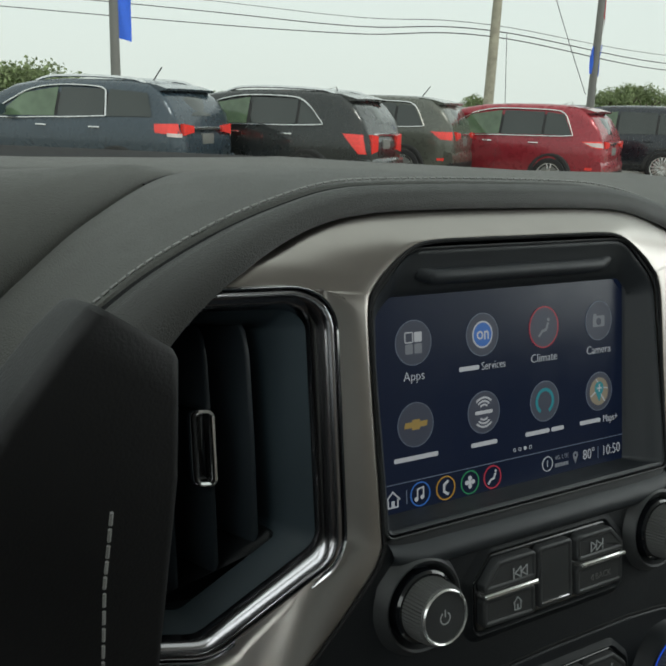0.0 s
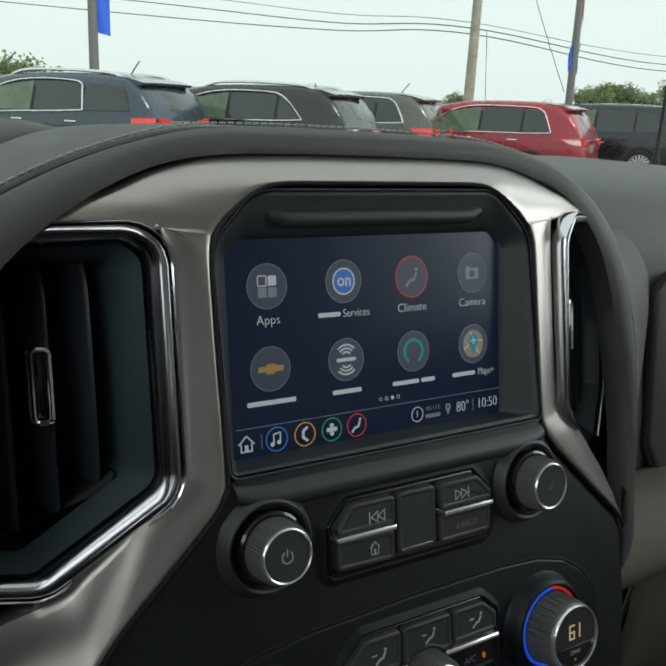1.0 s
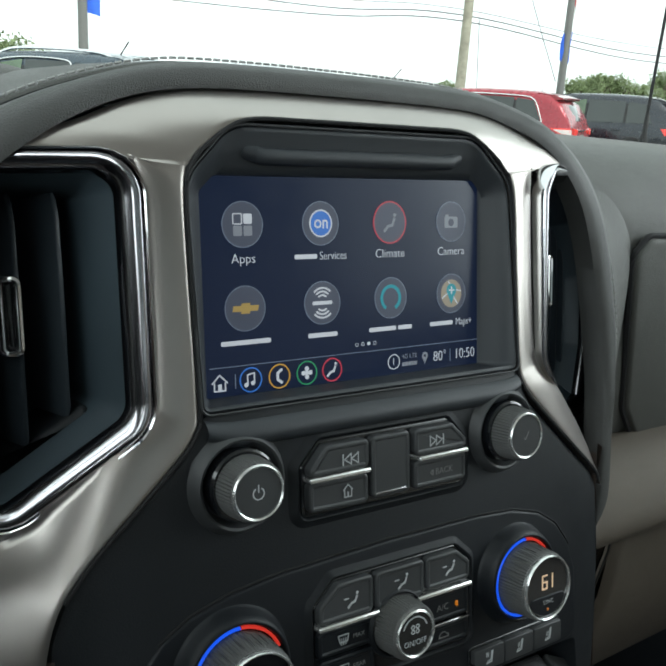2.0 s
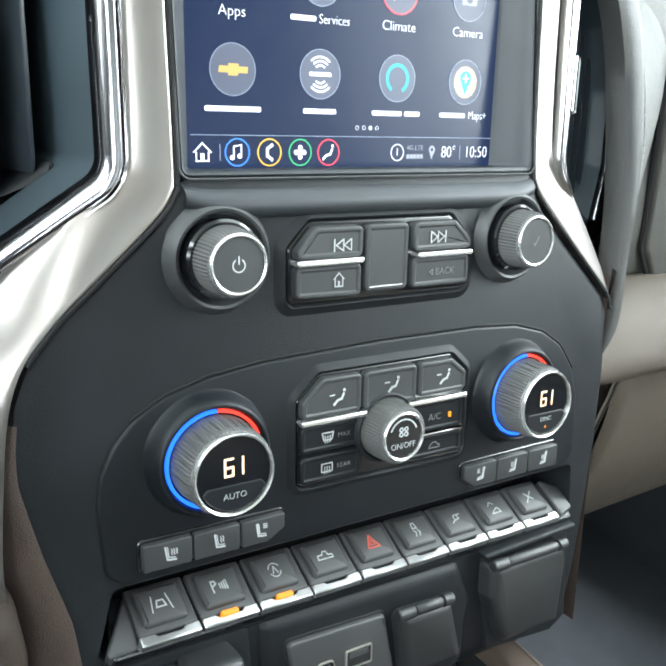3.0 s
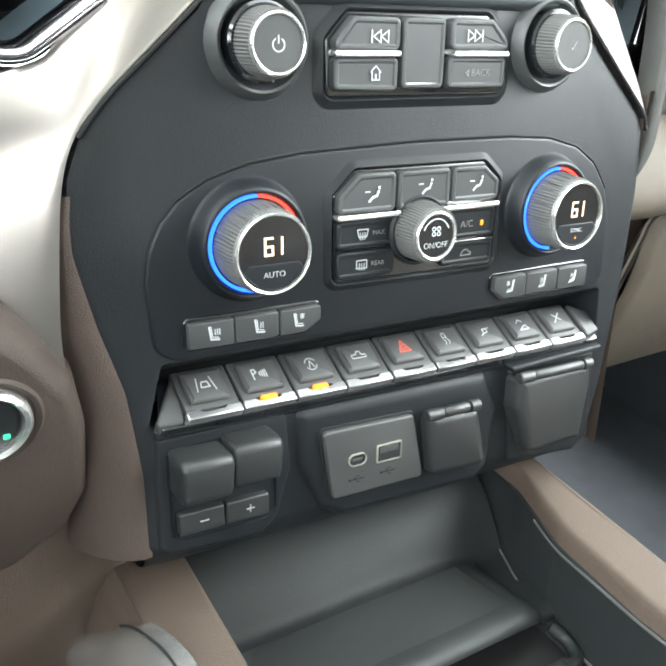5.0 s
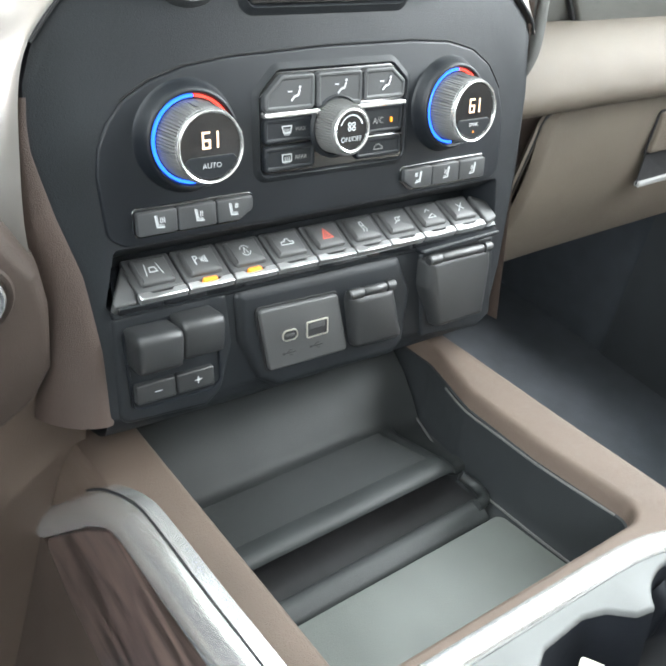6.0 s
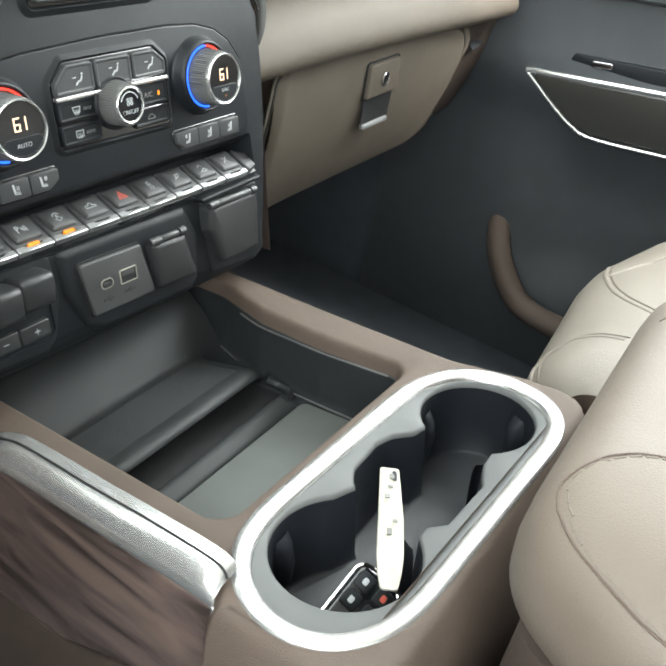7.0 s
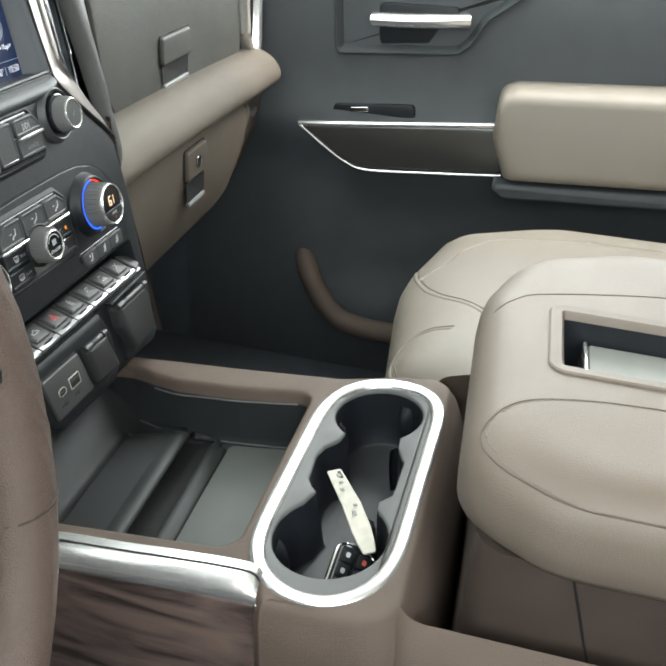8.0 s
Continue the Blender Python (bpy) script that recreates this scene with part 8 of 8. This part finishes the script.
    part("rear_window", sheet(lambda u, v: P(xa(zr0 + (zr1 - zr0) * v) - 0.012 + 0.10 * (2 * u - 1) ** 2, (2 * u - 1) * hw * (0.80 - 0.16 * v), zr0 + (zr1 - zr0) * v), 12, 8, None, 0.015), M_CARGLASS, c)
    part("spoiler", lofted(bmesh.new(), [[P(x, y * hw, z - 0.02 * abs(y)) for x, z in ((0.48, H - 0.145), (0.30, H - 0.128), (0.28, H - 0.100), (0.52, H - 0.040), (0.80, H - 0.015))] for y in (-0.70, -0.6, -0.3, 0.3, 0.6, 0.70)], True, True, True), paint, c, angle=60)
    part("bumper", lofted(bmesh.new(), [[P(x + 0.07 * y * y, y * hw, z) for x, z in ((0.02, 0.34), (-0.05, 0.42), (-0.06, 0.58), (-0.02, 0.66), (0.12, 0.68), (0.16, 0.36))] for y in (-0.90, -0.7, -0.35, 0.0, 0.35, 0.7, 0.90)], True, True, True), paint, c, angle=60)
    part("lower_bumper", lofted(bmesh.new(), [[P(x + 0.07 * y * y, y * hw, z) for x, z in ((0.06, 0.28), (-0.055, 0.36), (-0.066, 0.46), (0.0, 0.48))] for y in (-0.91, -0.7, 0.0, 0.7, 0.91)], True, True, True), M_CLAD, c, angle=60)
    part("garnish", plate(rounded(rect(-hw * 0.46, belt - 0.10, hw * 0.46, belt - 0.055), 0.02, 3), -0.06, 0.008, 0.004, lambda y, z, w: P(0.012 - w, y, z)), M_CARCHROME if trim else M_CLAD, c)
    part("number_plate", plate(rounded(rect(-0.16, belt - 0.30, 0.16, belt - 0.15), 0.01, 2), -0.06, 0.006, 0.002, lambda y, z, w: P(0.004 - w, y, z)), M_POLE, c)
    if mast:
        part("antenna_mast", tube([P(0.95, 0, H), P(0.78, 0.02, H + 0.20)], 0.010, None, 6), M_CLAD, c)
    else:
        part("antenna_fin", lofted(bmesh.new(), [[P(0.90 + a, y, H + z) for y in (-0.03 * (1 - z * 8), 0.03 * (1 - z * 8))] for a, z in ((0.0, -0.02), (0.02, 0.07), (0.10, 0.05), (0.22, -0.01))], False), M_CLAD, c)
    return c


HEAD = 33.0
def parked(tx, ty, wd, turn=0.0, z=0.0):
    """A pose that puts the rear left corner of a car at tx, ty."""
    a = 90 + HEAD + turn
    return pose(tx, ty, z, 0, 0, a) @ pose(0, -wd / 2, 0)


suv("parked_suv", "slate blue three-row sport utility car with chrome window trim", parked(4.25, 10.8, 1.92, 2), car_paint("slate_blue_paint", (0.036, 0.055, 0.074)), 4.92, 1.92, 1.71, 1.13, (0.40, 0.12), [(0.03, 0.96), (0.34, 0.99), (0.36, 1.11), (0.06, 1.12)], M_CARCHROME, lens=[(0.02, 0.93), (0.16, 0.94), (0.16, 0.99), (0.02, 0.98)], mast=True, loop=(1.19, 0.02))
suv("parked_suv", "black luxury crossover with tall red tail lamps", parked(7.05, 10.15, 1.90, 0), car_paint("deep_black_paint", (0.014, 0.017, 0.017)), 4.8, 1.90, 1.67, 1.10, (0.76, 0.36), [(0.04, 0.74), (0.14, 0.74), (0.40, 1.04), (0.10, 1.03)], M_CARCHROME)
suv("parked_suv", "grey-green compact crossover with red tail lamps", parked(10.25, 11.85, 1.84, 0), car_paint("grey_green_paint", (0.100, 0.106, 0.088)), 4.52, 1.84, 1.68, 1.07, (0.62, 0.22), [(0.04, 0.88), (0.26, 0.90), (0.46, 1.04), (0.06, 1.04)], mast=True)
suv("parked_suv", "ruby red compact crossover with alloy wheels", parked(12.55, 10.25, 1.84, -8, -0.08), car_paint("ruby_red_paint", (0.30, 0.016, 0.030)), 4.52, 1.84, 1.70, 1.07, (0.62, 0.20), [(0.04, 0.90), (0.22, 0.92), (0.42, 1.03), (0.06, 1.04)], lens=[(0.03, 0.92), (0.20, 0.94), (0.36, 1.01), (0.04, 1.01)])
suv("parked_suv", "black crossover with bright multi-spoke wheels", parked(16.5, 10.55, 1.90, -4), car_paint("blue_black_paint", (0.012, 0.016, 0.024)), 4.7, 1.90, 1.68, 1.02, (0.60, 0.14), [(0.04, 0.84), (0.30, 0.86), (0.40, 1.00), (0.06, 1.01)], trim=False, spokes=9)
suv("parked_suv", "red crossover at the end of the row", parked(20.3, 9.9, 1.88, -4), car_paint("bright_red_paint", (0.30, 0.015, 0.02)), 4.6, 1.88, 1.68, 1.02, (0.60, 0.12), [(0.04, 0.84), (0.24, 0.86), (0.46, 0.99), (0.06, 1.00)])


def banner_pole(x, y, h, r, cloths, label):
    p = thing("banner_pole", label, "flag pole", group="banner poles", at=pose(x, y, 0))
    part("pole", lofted(bmesh.new(), [[P(rr * math.cos(2 * math.pi * k / 14), rr * math.sin(2 * math.pi * k / 14), z) for k in range(14)] for z, rr in ((0, r * 1.2), (h, r * 0.8))], True, True, True), M_POLE, p)
    for z0, z1, y0, y1, m in cloths:
        part("banner", sheet(lambda s, t: P(y0 + (y1 - y0) * s + 0.008 * math.sin(7 * t), 0.03 * math.sin(7 * s + 4 * t), z0 + (z1 - z0) * t - 0.10 * s * (1 - t)), 8, 12, None, 0.006), m, p, "hanging banner cloth")
    return p



banner_pole(8.05, 24.38, 8.0, 0.13, [(3.15, 4.55, 0.05, 0.52, M_BANB), (4.55, 5.6, 0.05, 0.50, M_BANW)], "grey lot pole with a blue and white banner")
banner_pole(16.5, 14.0, 8.0, 0.085, [(2.45, 3.05, -0.17, 0.0, M_BANB), (2.45, 3.1, 0.10, 0.16, M_BANB), (3.0, 3.75, 0.06, 0.17, M_BANW), (3.75, 5.0, 0.05, 0.18, M_BANR)], "dark lot pole with a red, white and blue banner")
up = thing("utility_pole", "weathered wooden utility pole carrying cables", "utility pole", at=pose(21.6, 23.1, 0, 0, 1.0))
part("pole", lofted(bmesh.new(), [[P(r * math.cos(2 * math.pi * k / 14), r * math.sin(2 * math.pi * k / 14), z) for k in range(14)] for z, r in ((0, 0.20), (5, 0.17), (10, 0.13))], True, True, True), M_UPOLE, up)
part("guy_wire", tube([P(0.4, -0.2, 4.2), P(0.75, -0.3, 0)], 0.012, None, 5), M_WIRE, up)


def cable(pts, r, label):
    c = tagged(part("overhead_cable", tube(spline(pts, 10), r, None, 5), M_WIRE, None, label), category="cable", group="overhead cables")
    return c


cable([(-6, 55, 6.55), (13.38, 36.94, 4.90), (19.26, 28.96, 4.29), (21.53, 23.17, 4.07), (36.67, 26.0, 3.66), (60, 30, 4.60)], 0.020, "sagging black overhead cable")
cable([(-6, 55, 7.30), (13.39, 36.93, 5.46), (19.24, 28.95, 4.58), (21.50, 23.16, 4.27), (36.58, 26.0, 3.97), (60, 30, 4.90)], 0.020, "sagging black overhead cable")
cable([(-6, 55, 8.10), (13.40, 36.92, 5.95), (19.22, 28.95, 4.93), (21.47, 23.30, 4.48), (36.48, 26.0, 4.34), (66, 30, 5.20)], 0.012, "thin sagging black overhead cable")
cable([(17.8, 17.0, 5.06), (17.0, 15.4, 3.34), (16.4, 14.1, 1.93)], 0.010, "thin stay cable by the pole")


def tree(x, y, h, w, seed, z=0.0, label="round leafy green tree"):
    """A far tree: trunk, limbs and a crown of small leaf clumps."""
    rnd = random.Random(seed)
    t = thing("tree", label, "tree", group="far trees", at=pose(x, y, z))
    bm = bmesh.new()
    tube([P(0, 0, 0), P(0.1, 0, h * 0.3), P(0, 0.1, h * 0.7)], w * 0.035, bm, 7)
    for k in range(6):
        a = rnd.uniform(0, 6.28)
        tube([P(0, 0, h * rnd.uniform(0.25, 0.45)), P(math.cos(a) * w * 0.3, math.sin(a) * w * 0.3, h * rnd.uniform(0.55, 0.8))], w * 0.014, bm, 5)
    part("trunk", bm, M_BARK, t)
    lobes = [(rnd.uniform(-0.36, 0.36) * w, rnd.uniform(-0.36, 0.36) * w, h * rnd.uniform(0.42, 0.84), w * rnd.uniform(0.14, 0.25)) for _ in range(15)]
    verts, faces = [], []
    for lx, ly, lz, lr in lobes:
        for _ in range(120):
            d = Vector((rnd.gauss(0, 1), rnd.gauss(0, 1), rnd.gauss(0, 0.8)))
            d = d.normalized() * lr * rnd.uniform(0.55, 1.08)
            c = Vector((lx, ly, lz)) + d
            s = w * rnd.uniform(0.018, 0.042)
            a, b = d.orthogonal().normalized(), Vector((rnd.gauss(0, 1), rnd.gauss(0, 1), rnd.gauss(0, 1))).normalized()
            n = len(verts)
            verts += [c + a * s, c - a * s * 0.6 + b * s, c - b * s, c + d.normalized() * s * 0.7]
            faces += [(n, n + 1, n + 2), (n, n + 1, n + 3), (n + 1, n + 2, n + 3)]
    me = bpy.data.meshes.new("crown")
    me.from_pydata([tuple(v) for v in verts], [], faces)
    me.materials.append(M_LEAF)
    ob = new("crown", me)
    ob.parent = t
    return t


for k, (x, y, h, w) in enumerate([(73.8, 60, 4.3, 4.0), (76.5, 60.5, 4.9, 5.0), (79.5, 60, 4.9, 5.5), (82.5, 61, 4.7, 4.5), (84.5, 60, 4.3, 4.0), (88.5, 60, 6.2, 5.0), (92.5, 61, 5.8, 6.0),
                                  (100.8, 110.6, 4.0, 5.5), (104, 112, 3.0, 4.0),
                                  (6, 70, 2.9, 8.0), (9, 71, 2.8, 8.0), (12, 61, 3.2, 6.0), (14.4, 60.5, 3.5, 5.0), (16.6, 60, 3.3, 3.6), (0, 72, 3.0, 9.0), (-7, 72, 3.0, 9.0), (26, 75, 2.0, 5.0), (33, 90, 2.2, 6.0), (48, 100, 2.3, 6.0)]):
    tree(x, y, h * 1.02, w, 100 + k)
for x, y, w, h in ((105.5, 119.8, 6, 2.7), (93, 77, 14, 2.5)):
    b = thing("barn", "distant white metal-sided barn", "barn", at=pose(x, y, 0, 0, 0, -40))
    part("wall", plate(rect(-w / 2, -4, w / 2, 4), 0, h - 0.8, 0.01, P), M_BARN, b)
    part("roof", lofted(bmesh.new(), [[P(-w / 2 - 0.3, yy, zz), P(w / 2 + 0.3, yy, zz)] for yy, zz in ((-4.4, h - 0.9), (0, h + 0.3), (4.4, h - 0.9))], False), M_POLE, b)
    part("door", plate(rect(-1, -0.1, 1, h - 1.2), -0.02, 0.05, 0.01, lambda xx, zz, ww: P(xx, -4 - ww, zz)), M_POLE, b)

# the truck's own front fender, outside the windscreen, and its whip antenna
M_FENDER = car_paint("dark_truck_paint", (0.02, 0.021, 0.023))
fender = thing("fender", "dark painted front fender of the truck", "fender", kind="structure")
part("panel", lofted(bmesh.new(), [[P(x, y, z - 0.05 * (y - 0.45)) for y in (0.45, 0.60, 0.75, 0.90)] for x, z in ((0.70, 1.50), (0.86, 1.555), (0.98, 1.570), (1.05, 1.565), (1.10, 1.540), (1.12, 1.45), (1.13, 0.80))], False), M_FENDER, fender, angle=60)
mast = thing("whip_antenna", "thin black whip antenna of the truck", "antenna")
part("whip", tube([P(1.058, 0.60, 1.545), P(1.057, 0.60, 1.60), P(1.049, 0.60, 2.10)], 0.0028, None, 8), M_LEVER, mast)
part("base", turned(1.058, 0.60, [(0.0001, 1.545), (0.014, 1.545), (0.010, 1.61), (0.0045, 1.628), (0.0040, 1.66), (0.0001, 1.665)], P, 16), M_LEVER, mast)
